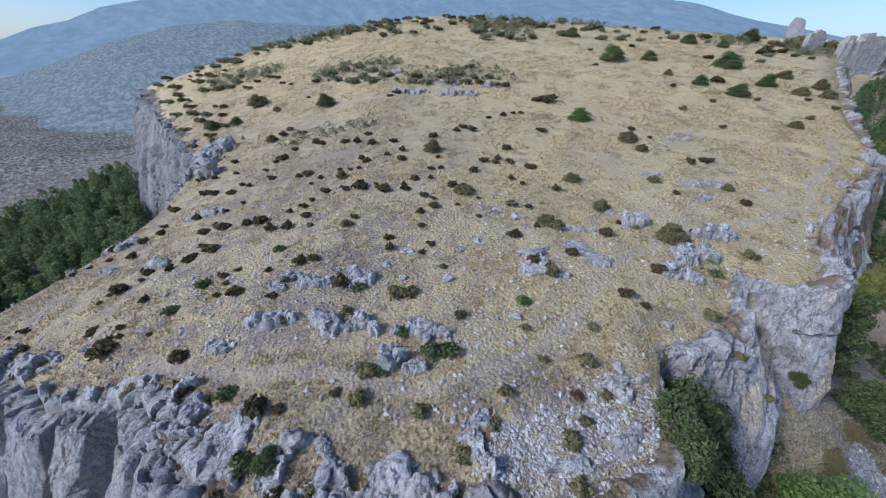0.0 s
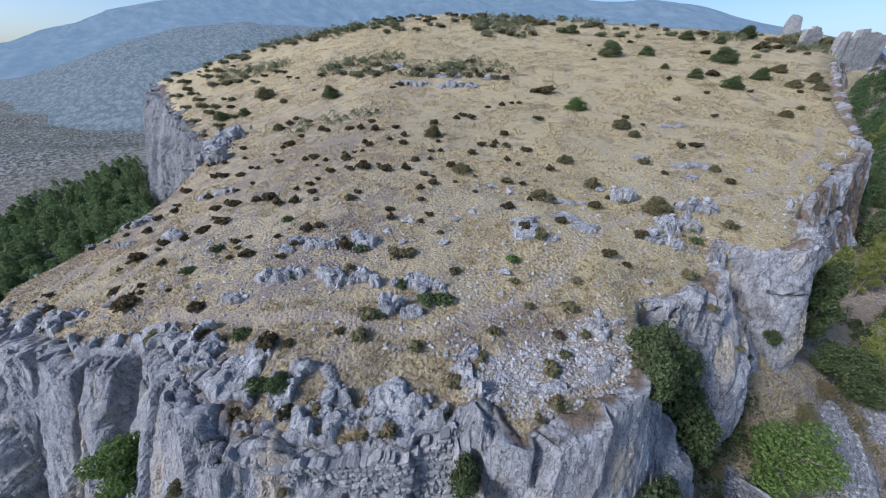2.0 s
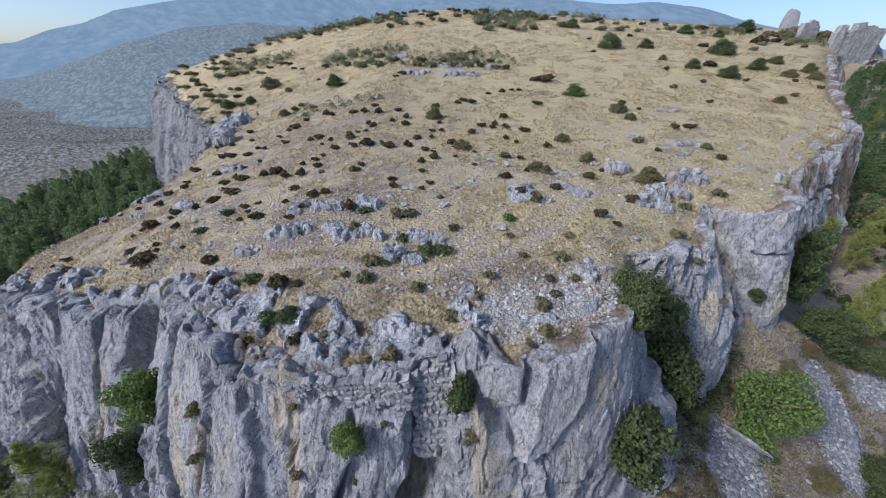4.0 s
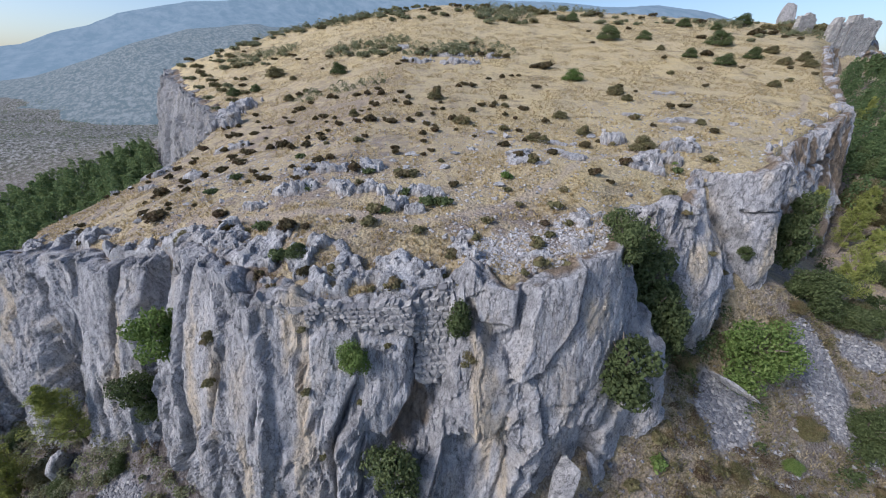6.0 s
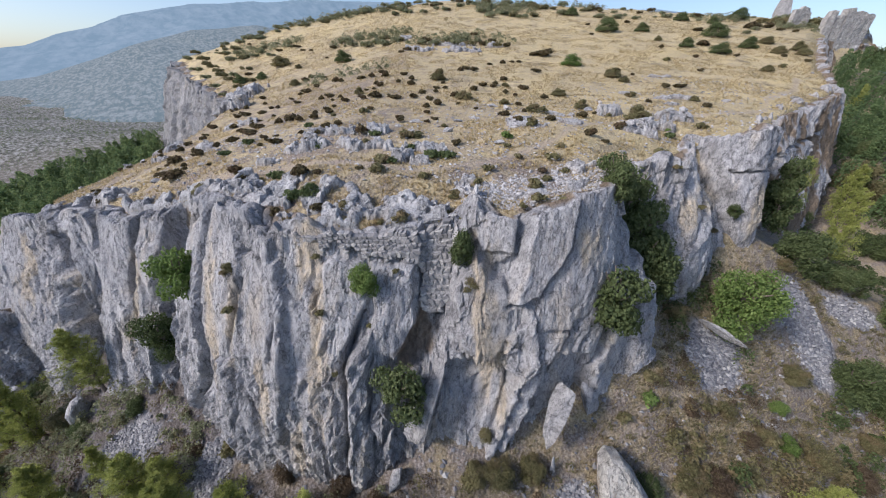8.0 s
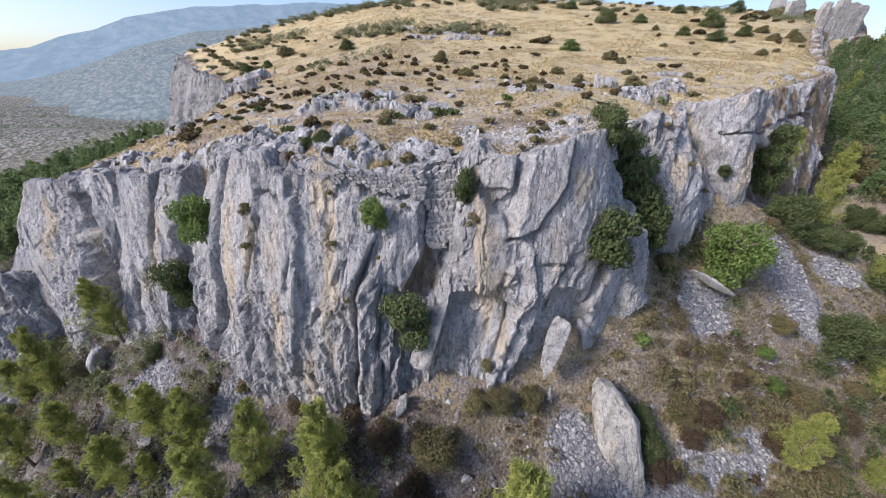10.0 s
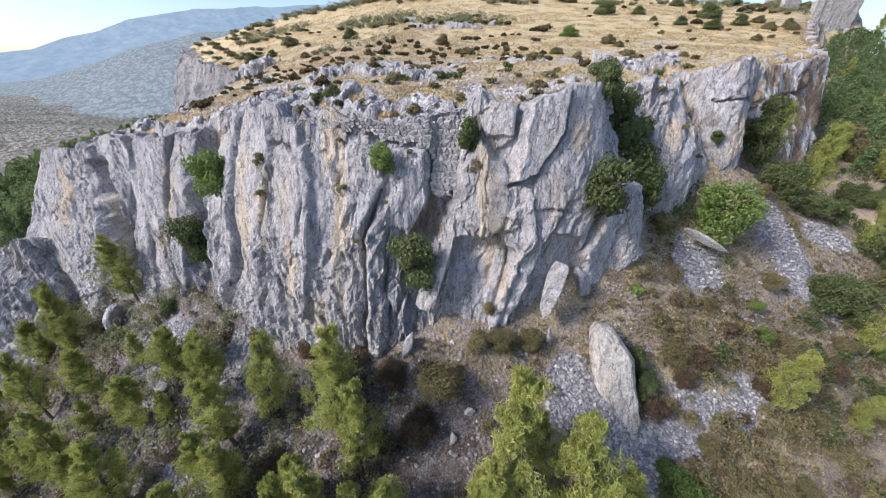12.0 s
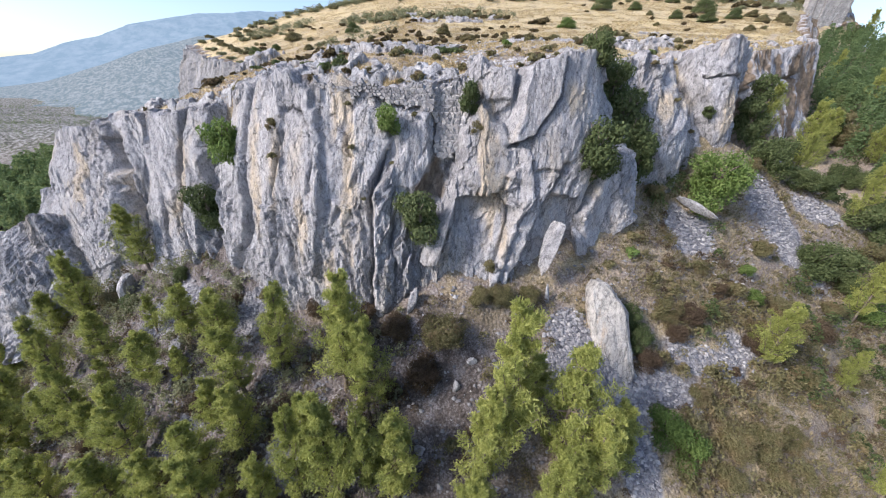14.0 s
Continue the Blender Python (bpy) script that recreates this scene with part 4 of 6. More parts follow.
outcrop("rock_outcrop", "pale limestone edge stones on the rim", 27, 52, 20, 46, ledge_mask(0.6, 1.0, 15, 0.2), 0.2, 0.55, 1.2, 5)
outcrop("rock_outcrop", "low rib of grey limestone with split blocks in dry grass", -14, -2.8, 12, 15.6, spot_mask([(-12.3, 13, 1.0, 0.7), (-9.6, 14.2, 2.4, 0.5), (-6.2, 13.9, 1.4, 1.1), (-4.8, 13.8, 1.5, 0.8)], 21), 0.07, 0.62, 0.8, 6)
outcrop("rock_outcrop", "grey limestone knoll between green shrubs in dry grass", -3.6, 2, 10.6, 14.8, spot_mask([(-2.9, 11.6, 0.9, 0.8), (-1.6, 11.1, 0.8, 0.4), (-1.2, 13.4, 1.4, 0.6), (0.0, 13.2, 0.9, 0.5)], 22), 0.07, 0.55, 0.7, 7)
outcrop("rock_outcrop", "smooth pale limestone pavement flush with the turf", 3.8, 12.5, 16.2, 24.5, spot_mask([(6.0, 18.7, 1.2, 2.4), (9.3, 20.4, 1.5, 1.0), (10.0, 18.4, 1.1, 0.8), (9.8, 23.2, 1.7, 0.5), (7.2, 17.0, 0.6, 0.3)], 23), 0.09, 0.28, 1.5, 8)
outcrop("rock_outcrop", "pale limestone blocks round a hollow near the rim", 13, 23.5, 15.5, 25.5, spot_mask([(15.2, 17.8, 1.6, 0.5), (16.4, 20, 0.8, 1.2), (18.2, 20.3, 1.0, 1.0), (20, 22.5, 1.6, 0.6), (15.3, 24.2, 1.4, 0.7)], 24), 0.1, 0.7, 1.0, 9)
outcrop("rock_outcrop", "flat limestone slabs in dry grass", 18, 34, 26, 44, spot_mask([(24, 30.5, 3.2, 0.5), (21, 33, 2.0, 0.6), (28.5, 42, 2.4, 0.6), (30, 30, 1.0, 0.5), (23, 28.2, 1.6, 0.4)], 25), 0.16, 0.3, 1.2, 10)
outcrop("rock_outcrop", "bare pale limestone shoulder on the plateau edge", -43, -26, 36, 58, spot_mask([(-35.5, 45, 3.4, 4.2), (-33.5, 50, 2.6, 3.0), (-37.5, 41, 2.2, 2.5), (-31, 42, 1.5, 1.2)], 26), 0.2, 1.3, 1.8, 11)
outcrop("rock_outcrop", "scattered limestone blocks in brown turf", -11.5, -2.5, 16, 20, spot_mask([(-10, 18, 1.0, 0.7), (-8.3, 17.2, 1.2, 0.5), (-5.4, 17.6, 0.9, 0.9), (-5, 16, 0.8, 0.4), (-10.7, 17, 0.6, 0.4)], 27), 0.08, 0.45, 0.6, 12)
outcrop("rock_outcrop", "grey limestone rocks in a patch of scrub", -12, 12, 54, 76, spot_mask([(-6, 60, 3, 0.8), (2, 59, 3.2, 0.9), (0, 64, 4, 0.8), (8, 63, 2, 0.7), (-10, 72, 2, 0.8)], 28), 0.25, 0.7, 1.6, 13)
outcrop("rock_outcrop", "limestone ribs at the edge of the slope", -46, -20, 20, 34, spot_mask([(-37, 26.5, 3.0, 0.6), (-33, 29, 3.2, 0.7), (-24.5, 31, 2.5, 0.5), (-30, 24.5, 1.2, 0.4), (-24, 23.3, 1.2, 0.5), (-41, 24, 2, 0.8)], 29), 0.13, 0.5, 1.0, 14)



WARM_ROCK = rock_material("stained_limestone", pale=(0.58, 0.56, 0.52), dark=(0.33, 0.32, 0.30), warm=(0.56, 0.38, 0.19), warmth=0.9)


def leaning_slab(label, top, foot, wide, thick, seed):
    """A great angular block, pointed at both ends, that leans on the slope."""
    top, foot = Vector(top), Vector(foot)
    half = (top - foot).length / 2
    outline = [(-1.02, 0.0), (-0.9, -0.2), (-0.35, -0.4), (0.1, -0.5), (0.62, -0.36), (0.9, -0.3), (1.0, 0.0), (0.8, 0.22), (0.2, 0.34), (-0.3, 0.5), (-0.7, 0.36), (-0.95, 0.2)]
    bm = bmesh.new()
    for depth, grow in ((0.5, 0.72), (0.3, 0.95), (-0.1, 1.0), (-0.5, 0.9)):
        for u, v in outline:
            bm.verts.new((v * wide * grow, -thick * (depth + 0.2 * v * (depth > 0)), -u * half * (0.92 + 0.08 * grow)))
    hull = bmesh.ops.convex_hull(bm, input=bm.verts)
    bmesh.ops.delete(bm, geom=list({v for v in hull["geom_interior"] if isinstance(v, bmesh.types.BMVert)}), context="VERTS")
    bmesh.ops.subdivide_edges(bm, edges=bm.edges, cuts=5, use_grid_fill=True)
    bmesh.ops.triangulate(bm, faces=bm.faces)
    co = np.array([v.co for v in bm.verts])
    push = 0.13 * fbm(co[:, 0] * 1.1, co[:, 1] * 1.1, co[:, 2] * 0.7, octaves=4, seed=seed)
    step = 0.16 * (cells(co[:, 0] / 0.8 + 0.3 * co[:, 2], co[:, 2] / 1.3, seed)[2] - 0.5)
    for v, p, q in zip(bm.verts, push, step):
        v.co += Vector((0.5 * p, -p - q, 0.4 * p))
    me = bpy.data.meshes.new("boulder")
    bm.to_mesh(me)
    bm.free()
    me.materials.append(WARM_ROCK)
    ob = new("boulder", me)
    axis = (top - foot).normalized()
    front = Vector((0.15, 1.0, -0.55))
    front = (front - axis * front.dot(axis)).normalized()
    side = front.cross(axis)
    m = Matrix((side, front, axis)).transposed().to_4x4()
    ob.matrix_world = Matrix.Translation((top + foot) / 2) @ m
    return tagged(ob, label, "boulder", "fallen boulders")


leaning_slab("long pale limestone slab with ochre stain leaning on the scree", (9.3, 0.9, -11.0), (11.3, -1.9, -16.2), 2.5, 1.5, 5)
# darker limestone copy: shade on the leaning flakes put into the colour
FLAKE = rock_material("shaded_limestone", (0.46, 0.455, 0.46), (0.24, 0.238, 0.245), warmth=0.15)
boulder("smooth grey limestone flake leaning against the cliff foot", (7.4, 2.5, -7.5), (5.7, 1.0, -10.9), 1.9, 0.8, 8, 0, tip=0.4, material=FLAKE)
boulder("grey limestone flake wedged behind another at the cliff foot", (8.4, 3.1, -8.1), (8.9, 2.6, -10.6), 1.3, 0.8, 9, material=FLAKE)
boulder("tall rounded limestone slab standing against the cliff", (0.3, 2.0, -6.8), (-1.2, 0.3, -10.9), 1.5, 0.8, 12, material=FLAKE)
boulder("pointed pale rock at the foot of the cliff", (-1.5, 0.15, -11.0), (-2.1, -0.6, -13.2), 0.8, 0.6, 15)
boulder("small upright grey rock on the scree", (6.45, 0.75, -11.2), (6.6, 0.6, -12.8), 0.36, 0.3, 17, detail=3)
boulder("pale egg-shaped boulder at the cliff foot among bushes", (-25.8, 5.4, -14.7), (-26.6, 5.0, -17.8), 1.7, 1.3, 19)
boulder("grey boulder at the cliff foot beside a pine", (-34.4, 7.4, -16.3), (-35.4, 6.9, -19.6), 1.8, 1.3, 23)
boulder("squarish grey block lying among pines", (-18.15, 0.1, -16.1), (-18.4, -0.1, -17.7), 1.2, 1.0, 27, detail=3)
boulder("flat grey slab lying on scree under a bush", (17.7, 8.3, -7.7), (20.2, 7.1, -9.1), 0.9, 0.35, 31, 60)
boulder("pale stone on the slope below the cliff", (1.8, -2.4, -14.2), (1.9, -2.6, -14.9), 0.6, 0.5, 33, detail=3)
boulder("pale stone on the slope below the cliff", (0.9, -3.4, -15.2), (1.0, -3.6, -16.0), 0.6, 0.5, 34, detail=3)
boulder("pale flat boulder half buried among pines", (2.4, -4.6, -16.5), (3.6, -4.7, -17.0), 0.6, 0.6, 35, detail=3)
boulder("pale stone among pines", (-0.9, -5.6, -17.6), (-0.8, -5.8, -18.4), 0.7, 0.6, 36, detail=3)
boulder("angular grey stone on the scree", (13.7, -1.9, -16.2), (14.4, -2.4, -17.0), 0.5, 0.4, 37, detail=3)

STONE_SPOTS = [(-3.9, 18.9, 0.5), (-2.7, 17.6, 0.45), (-2.6, 20.6, 0.6), (-2.2, 20.1, 0.4), (1.0, 20.6, 0.5), (2.4, 21.6, 0.6), (0.2, 17.4, 0.6), (4.0, 14.3, 0.5), (3.5, 12.6, 0.3), (7.0, 11.4, 0.4), (8.4, 11.2, 0.45),
               (9.2, 10.6, 0.4), (-13, 13.6, 0.4), (-15.5, 14.6, 0.35), (-18.5, 15.2, 0.35), (-22.5, 15.0, 0.5), (-19, 18, 0.4), (12.6, 12.9 + 1.2, 0.4), (5.8, 24.8, 0.7), (4.6, 26, 0.6), (14, 26, 0.7), (20, 17.6, 0.5)]
SHARED_ROCKS = [rock_mesh("stone", 60 + k, (1.2, 0.9, 0.5), 3, 0.5, 0.7) for k in range(5)]
for me in SHARED_ROCKS:
    me.materials.append(BLEACHED_LOOSE)
for k, (x, y, r) in enumerate(STONE_SPOTS):
    ob = new("stone", SHARED_ROCKS[k % 5])
    ob.matrix_world = pose(x, y, float(land_z(x, y)) + 0.05 * r, 0, 0, 67 * k) @ Matrix.Scale(r, 4)
    tagged(ob, "pale weathered limestone block lying in dry grass", "stone", "loose stones on the plateau")


def scattered_stones(name, label, spots, count, small, big, seed, mound=0.0, material=None):
    """Loose stones, too many to count, as one mesh."""
    rng = np.random.RandomState(seed)
    base = np.array([(1, 0, 0.1), (0.35, 0.9, -0.1), (-0.75, 0.6, 0.1), (-0.8, -0.55, -0.05), (0.3, -0.95, 0.1), (0.2, 0.1, 0.85), (-0.1, -0.1, -0.7)])
    tri = np.array([(0, 1, 5), (1, 2, 5), (2, 3, 5), (3, 4, 5), (4, 0, 5), (1, 0, 6), (2, 1, 6), (3, 2, 6), (4, 3, 6), (0, 4, 6)])
    area = np.array([s[2] * s[3] for s in spots], float)
    pick = rng.choice(len(spots), count, p=area / area.sum())
    sp = np.array(spots, float)[pick]
    ang, rad = rng.uniform(0, 2 * np.pi, count), np.sqrt(rng.uniform(0, 1.15, count))
    x, y = sp[:, 0] + sp[:, 2] * rad * np.cos(ang), sp[:, 1] + sp[:, 3] * rad * np.sin(ang)
    size = small + (big - small) * rng.uniform(0, 1, count) ** 3.0
    z = land_z(x, y) + size * 0.15 + mound * smooth(1, 0, rad)
    turn, tip = rng.uniform(0, 6.28, count), rng.uniform(-0.5, 0.5, count)
    shape = base[None] * rng.uniform(0.6, 1.25, (count, 7, 3)) * np.array([1, 0.85, 0.75])
    c, s, ct, st = np.cos(turn), np.sin(turn), np.cos(tip), np.sin(tip)
    sx, sy, sz = shape[..., 0] * ct[:, None] + shape[..., 2] * st[:, None], shape[..., 1], -shape[..., 0] * st[:, None] + shape[..., 2] * ct[:, None]
    v = np.stack([x[:, None] + size[:, None] * (sx * c[:, None] - sy * s[:, None]), y[:, None] + size[:, None] * (sx * s[:, None] + sy * c[:, None]), z[:, None] + size[:, None] * sz], -1)
    f = tri[None] + (np.arange(count) * 7)[:, None, None]
    return mesh_object(name, v.reshape(-1, 3), f.reshape(-1, 3), material or RUBBLE, label=label, category="stones", kind="stuff", shade=False)


def rubble_material(name, tones):
    n = Nodes(name)
    geo = n.add("ShaderNodeNewGeometry")
    tone = n.ramp(geo.outputs["Random Per Island"], list(zip((0.0, 0.5, 0.85, 1.0), tones)))
    fine = n.noise(n.place(), 14, 5, 0.7)
    return n.finish(n.mix(n.math("MULTIPLY", fine, 0.45), tone, tuple(0.75 * c for c in tones[1])), 0.9, fine, 0.03)


RUBBLE = rubble_material("rubble", ((0.14, 0.14, 0.152), (0.25, 0.25, 0.262), (0.36, 0.355, 0.35), (0.50, 0.485, 0.46)))
PALE_RUBBLE = rubble_material("pale_rubble", ((0.26, 0.25, 0.245), (0.40, 0.39, 0.385), (0.52, 0.51, 0.50), (0.64, 0.63, 0.615)))
scattered_stones("corner_stones", "grey limestone rubble strewn over the bare cliff corner", [(5.4, 7.6, 3.4, 1.7), (8, 9.2, 1.6, 1.6), (2.8, 7.4, 1.5, 1.2)], 4200, 0.03, 0.14, 74, material=PALE_RUBBLE)
scattered_stones("scree", "loose grey limestone scree on the slope", SCREE, 15000, 0.05, 0.22, 71)
scattered_stones("plateau_stones", "small pale stones strewn over dry turf", [(-20, 16, 15, 6), (-8, 14, 12, 6), (5, 11, 6, 4), (10, 16, 8, 5), (15, 24, 12, 7), (-8, 24, 16, 8), (28, 33, 12, 8), (4, 8.5, 6, 2.5), (5, 9, 4, 2)], 7000, 0.03, 0.18, 72, material=PALE_RUBBLE)
scattered_stones("slope_stones", "pale stones strewn below the cliff", [(0, -3, 8, 4), (-16, 0, 10, 5), (16, 2, 8, 5), (26, 6, 8, 6), (-8, -6, 12, 4), (-20, -4, 14, 5)], 5000, 0.035, 0.22, 73)


# ---- dry-stone wall ----
def crag_y(x, z):
    rows = CRAG[8:26]
    ry, rz, fy, fz = (np.interp(x, rows[:, 0], rows[:, k]) for k in (1, 2, 4, 5))
    v = np.clip((z - fz + 1.2) / (rz - fz + 1.2), 0, 1)
    b = np.interp(x, (-13, -4, -1.5, 3), (1.2, 1.2, 0.3, 0.2))
    return fy - 0.1 + (ry - fy + 0.1) * v - b * np.sin(np.pi * v ** 0.9)


def build_wall():
    wall = tagged(new("dry_stone_wall"), "old dry-stone wall of grey rubble built into the cliff top", "wall")
    n = Nodes("wall_stone")
    info = n.add("ShaderNodeObjectInfo")
    tone = n.ramp(info.outputs["Random"], [(0.0, (0.24, 0.236, 0.235)), (0.5, (0.35, 0.342, 0.335)), (1.0, (0.47, 0.455, 0.43))])
    fine = n.noise(n.place(), 9, 6, 0.7)
    stone = n.finish(n.mix(n.ramp(fine, [(0.4, 0.6), (0.58, 0.0)]), tone, (0.19, 0.185, 0.19)), 0.9, fine, 0.06)
    rng = random.Random(9)
    grid = {}
    for i in range(-12, 40):
        for j in range(-2, 26):
            wide = 0.235 + 0.04 * math.sin(j * 1.7)
            grid[i, j] = (-6.3 + (i + rng.uniform(-0.42, 0.42)) * wide + 0.1 * (j % 2), -4.5 + (j + rng.uniform(-0.3, 0.3)) * 0.17)
    for (i, j), (sx, sz) in grid.items():
        low = np.interp(sx, (-8.3, -6.4, -4.5, -2.5, -0.75, -0.7, 1.25), (-0.62, -0.85, -1.05, -1.5, -1.75, -4.3, -4.3)) + 0.15 * math.sin(6 * sx) + rng.uniform(-0.12, 0.12)
        high = -0.42 + 0.12 * math.sin(2.3 * sx) + 0.12 * max(0, sx) + rng.uniform(-0.08, 0.08)
        if not (low < sz < high and -8.3 < sx < 0.85):
            continue
        cell = [(sx - 0.4, sz - 0.3), (sx + 0.4, sz - 0.3), (sx + 0.4, sz + 0.3), (sx - 0.4, sz + 0.3)]
        for di in range(-3, 4):
            for dj in range(-2, 3):
                near = grid.get((i + di, j + dj))
                if near is None or (di, dj) == (0, 0):
                    continue
                nx, nz = near[0] - sx, (near[1] - sz) * 1.5
                half = (nx * nx + nz * nz) / 2
                side = [(p[0] - sx) * nx + (p[1] - sz) * 1.5 * nz - half for p in cell]
                kept = []
                for k, p in enumerate(cell):
                    q, s0, s1 = cell[(k + 1) % len(cell)], side[k], side[(k + 1) % len(cell)]
                    if s0 <= 0:
                        kept.append(p)
                    if s0 * s1 < 0:
                        kept.append((p[0] + (q[0] - p[0]) * s0 / (s0 - s1), p[1] + (q[1] - p[1]) * s0 / (s0 - s1)))
                cell = kept or cell
        mx, mz = sum(p[0] for p in cell) / len(cell), sum(p[1] for p in cell) / len(cell)
        bm = bmesh.new()
        lean_x, lean_z, out_by = rng.uniform(-0.15, 0.15), rng.uniform(-0.15, 0.15), rng.uniform(-0.035, 0.035)
        rings = []
        for grow, depth in ((0.95, 0.3), (0.97, -0.02), (0.74, -0.075)):
            rings.append([bm.verts.new(((p[0] - mx) * grow, depth + (lean_x * (p[0] - mx) + lean_z * (p[1] - mz)) * (depth < 0), (p[1] - mz) * grow)) for p in cell])
        for r0, r1 in zip(rings, rings[1:]):
            for k in range(len(cell)):
                bm.faces.new((r0[k], r0[(k + 1) % len(cell)], r1[(k + 1) % len(cell)], r1[k]))
        bm.faces.new(rings[-1])
        me = bpy.data.meshes.new("stone")
        bm.to_mesh(me)
        bm.free()
        me.materials.append(stone)
        ob = new("stone", me)
        ob.parent = wall
        ob.matrix_basis = pose(mx, float(crag_y(mx, mz)) + out_by + 0.50 * float(smooth(-1.0, -0.55, mx)) - 0.08, mz)
    return wall


# ---- castle ruin ----
def masonry():
    n = Nodes("castle_masonry")
    stones = n.add("ShaderNodeTexVoronoi", {"Vector": n.place((1, 1, 1.5)), "Scale": 2.6, "Randomness": 0.9})
    fine = n.noise(n.place(), 1.2, 7, 0.75)
    col = n.ramp(stones.outputs["Color"], [(0.1, (0.34, 0.325, 0.305)), (0.9, (0.50, 0.485, 0.455))])
    col = n.mix(n.ramp(fine, [(0.40, 0.85), (0.58, 0.0)]), col, (0.27, 0.26, 0.25))
    return n.finish(col, 0.95, n.math("SUBTRACT", fine, n.math("MULTIPLY", stones.outputs["Distance"], 0.5)), 0.3)


MASONRY = masonry()


def ruin_part(parent, name, a, b, base, heights, thick, seed, label=""):
    """A piece of wall between two plan points with a broken top."""
    a, b = np.array(a, float), np.array(b, float)
    n = max(8, int(np.linalg.norm(b - a) / 0.4))
    t = np.linspace(0, 1, n)
    top = np.interp(t, np.linspace(0, 1, len(heights)), heights)
    rng = np.random.RandomState(seed)
    top = top + np.repeat(rng.uniform(-0.5, 0.3, n // 2 + 1), 2)[:n] + rng.uniform(-0.15, 0.15, n)
    p = a + (b - a) * t[:, None]
    side = np.array([(b - a)[1], -(b - a)[0]]) / np.linalg.norm(b - a) * thick / 2
    levels = np.linspace(0, 1, 9)
    rows = []
    for sgn, lv in ((1, levels), (-1, levels[::-1])):
        for k in lv:
            z = base + (top - base) * k
            j = 0.12 * fbm(t * n / 3, k * 5 + 0 * t, octaves=3, seed=seed)
            rows.append(np.stack([p[:, 0] + sgn * side[0] * (1 + j), p[:, 1] + sgn * side[1] * (1 + j), z], -1))
    rows.append(rows[0])
    v = np.stack(rows)
    k = len(rows)
    f = list(map(tuple, grid_faces(k, n)))
    me_v = v.reshape(-1, 3)
    ob = mesh_object(name, me_v, np.array(f), MASONRY, parent=parent, label=label, shade=False)
    bm = bmesh.new()
    bm.from_mesh(ob.data)
    bmesh.ops.remove_doubles(bm, verts=bm.verts, dist=0.001)
    bmesh.ops.holes_fill(bm, edges=bm.edges)
    bm.to_mesh(ob.data)
    bm.free()
    return ob


castle = tagged(new("castle_ruin"), "roofless grey stone castle ruin on the far end of the rock", "ruin")
ruin_part(castle, "curtain_wall", (85.6, 80.6), (91.8, 80.9), 8.0, (21.2, 21.0, 20.8, 20.9, 20.5, 20.2), 1.6, 1, "high flat-faced remnant of the curtain wall")
ruin_part(castle, "curtain_wall", (92.0, 81.0), (96.0, 85.6), 8.0, (20.0, 19.6, 19.8, 19.0), 1.4, 2)
ruin_part(castle, "tower_wall", (82.0, 80.6), (83.7, 80.5), 11.5, (19.2, 20.6, 21.0, 20.4), 1.5, 3, "ragged stub of a tower wall")
ruin_part(castle, "tower_wall", (83.9, 80.5), (85.5, 80.5), 11.0, (18.6, 19.4, 20.2), 1.3, 6)
ruin_part(castle, "inner_wall", (77.6, 84.2), (81.6, 84.6), 14.5, (20.9, 21.5, 21.6, 21.4, 20.6), 1.0, 4)
PINNACLE = rock_material("pinnacle_rock", (0.40, 0.39, 0.38), (0.20, 0.197, 0.195), warmth=0.2)
boulder("jagged rock pinnacle with masonry remains on the plateau", (81.3, 92, 24.9), (80.9, 92, 16.5), 3.6, 2.6, 41, name="rock_pinnacle", tip=-0.35, material=PINNACLE)
boulder("broken rock shoulder below the pinnacle", (79.6, 91.5, 19.8), (82.0, 92.5, 16.5), 4.4, 3.0, 43, name="rock_pinnacle", tip=-0.4, material=PINNACLE)


# ---- plants ----
def leaf_material(name, tones, dry=None, young=False):
    n = Nodes(name)
    geo, info = n.add("ShaderNodeNewGeometry"), n.add("ShaderNodeObjectInfo")
    mixed = n.math("ADD", n.math("MULTIPLY", geo.outputs["Random Per Island"], 0.65), n.math("MULTIPLY", info.outputs["Random"], 0.35))
    if young:
        mixed = n.math("ADD", n.math("MULTIPLY", n.attr("young"), 0.85), n.math("MULTIPLY", info.outputs["Random"], 0.15))
    col = n.ramp(mixed, [(0.1 + 0.8 * k / (len(tones) - 1), c) for k, c in enumerate(tones)])
    if dry:
        col = n.mix(n.ramp(n.noise(n.place(), 1.1, 3, 0.6), [(0.5, 0.0), (0.66, 0.75)]), col, dry)
    n.finish(col, 0.75)
    through_leaf = n.add("ShaderNodeBsdfTranslucent", {"Color": col})
    both = n.add("ShaderNodeMixShader", {0: 0.4})
    n.link(n.bsdf.outputs[0], both.inputs[1])
    n.link(through_leaf.outputs[0], both.inputs[2])
    n.link(both.outputs[0], n.out.inputs["Surface"])
    return n.mat


def bark_material():
    n = Nodes("bark")
    fine = n.noise(n.place((1, 1, 0.3)), 9, 6, 0.7)
    return n.finish(n.ramp(fine, [(0.35, (0.09, 0.07, 0.055)), (0.65, (0.25, 0.21, 0.175))]), 0.95, fine, 0.04)


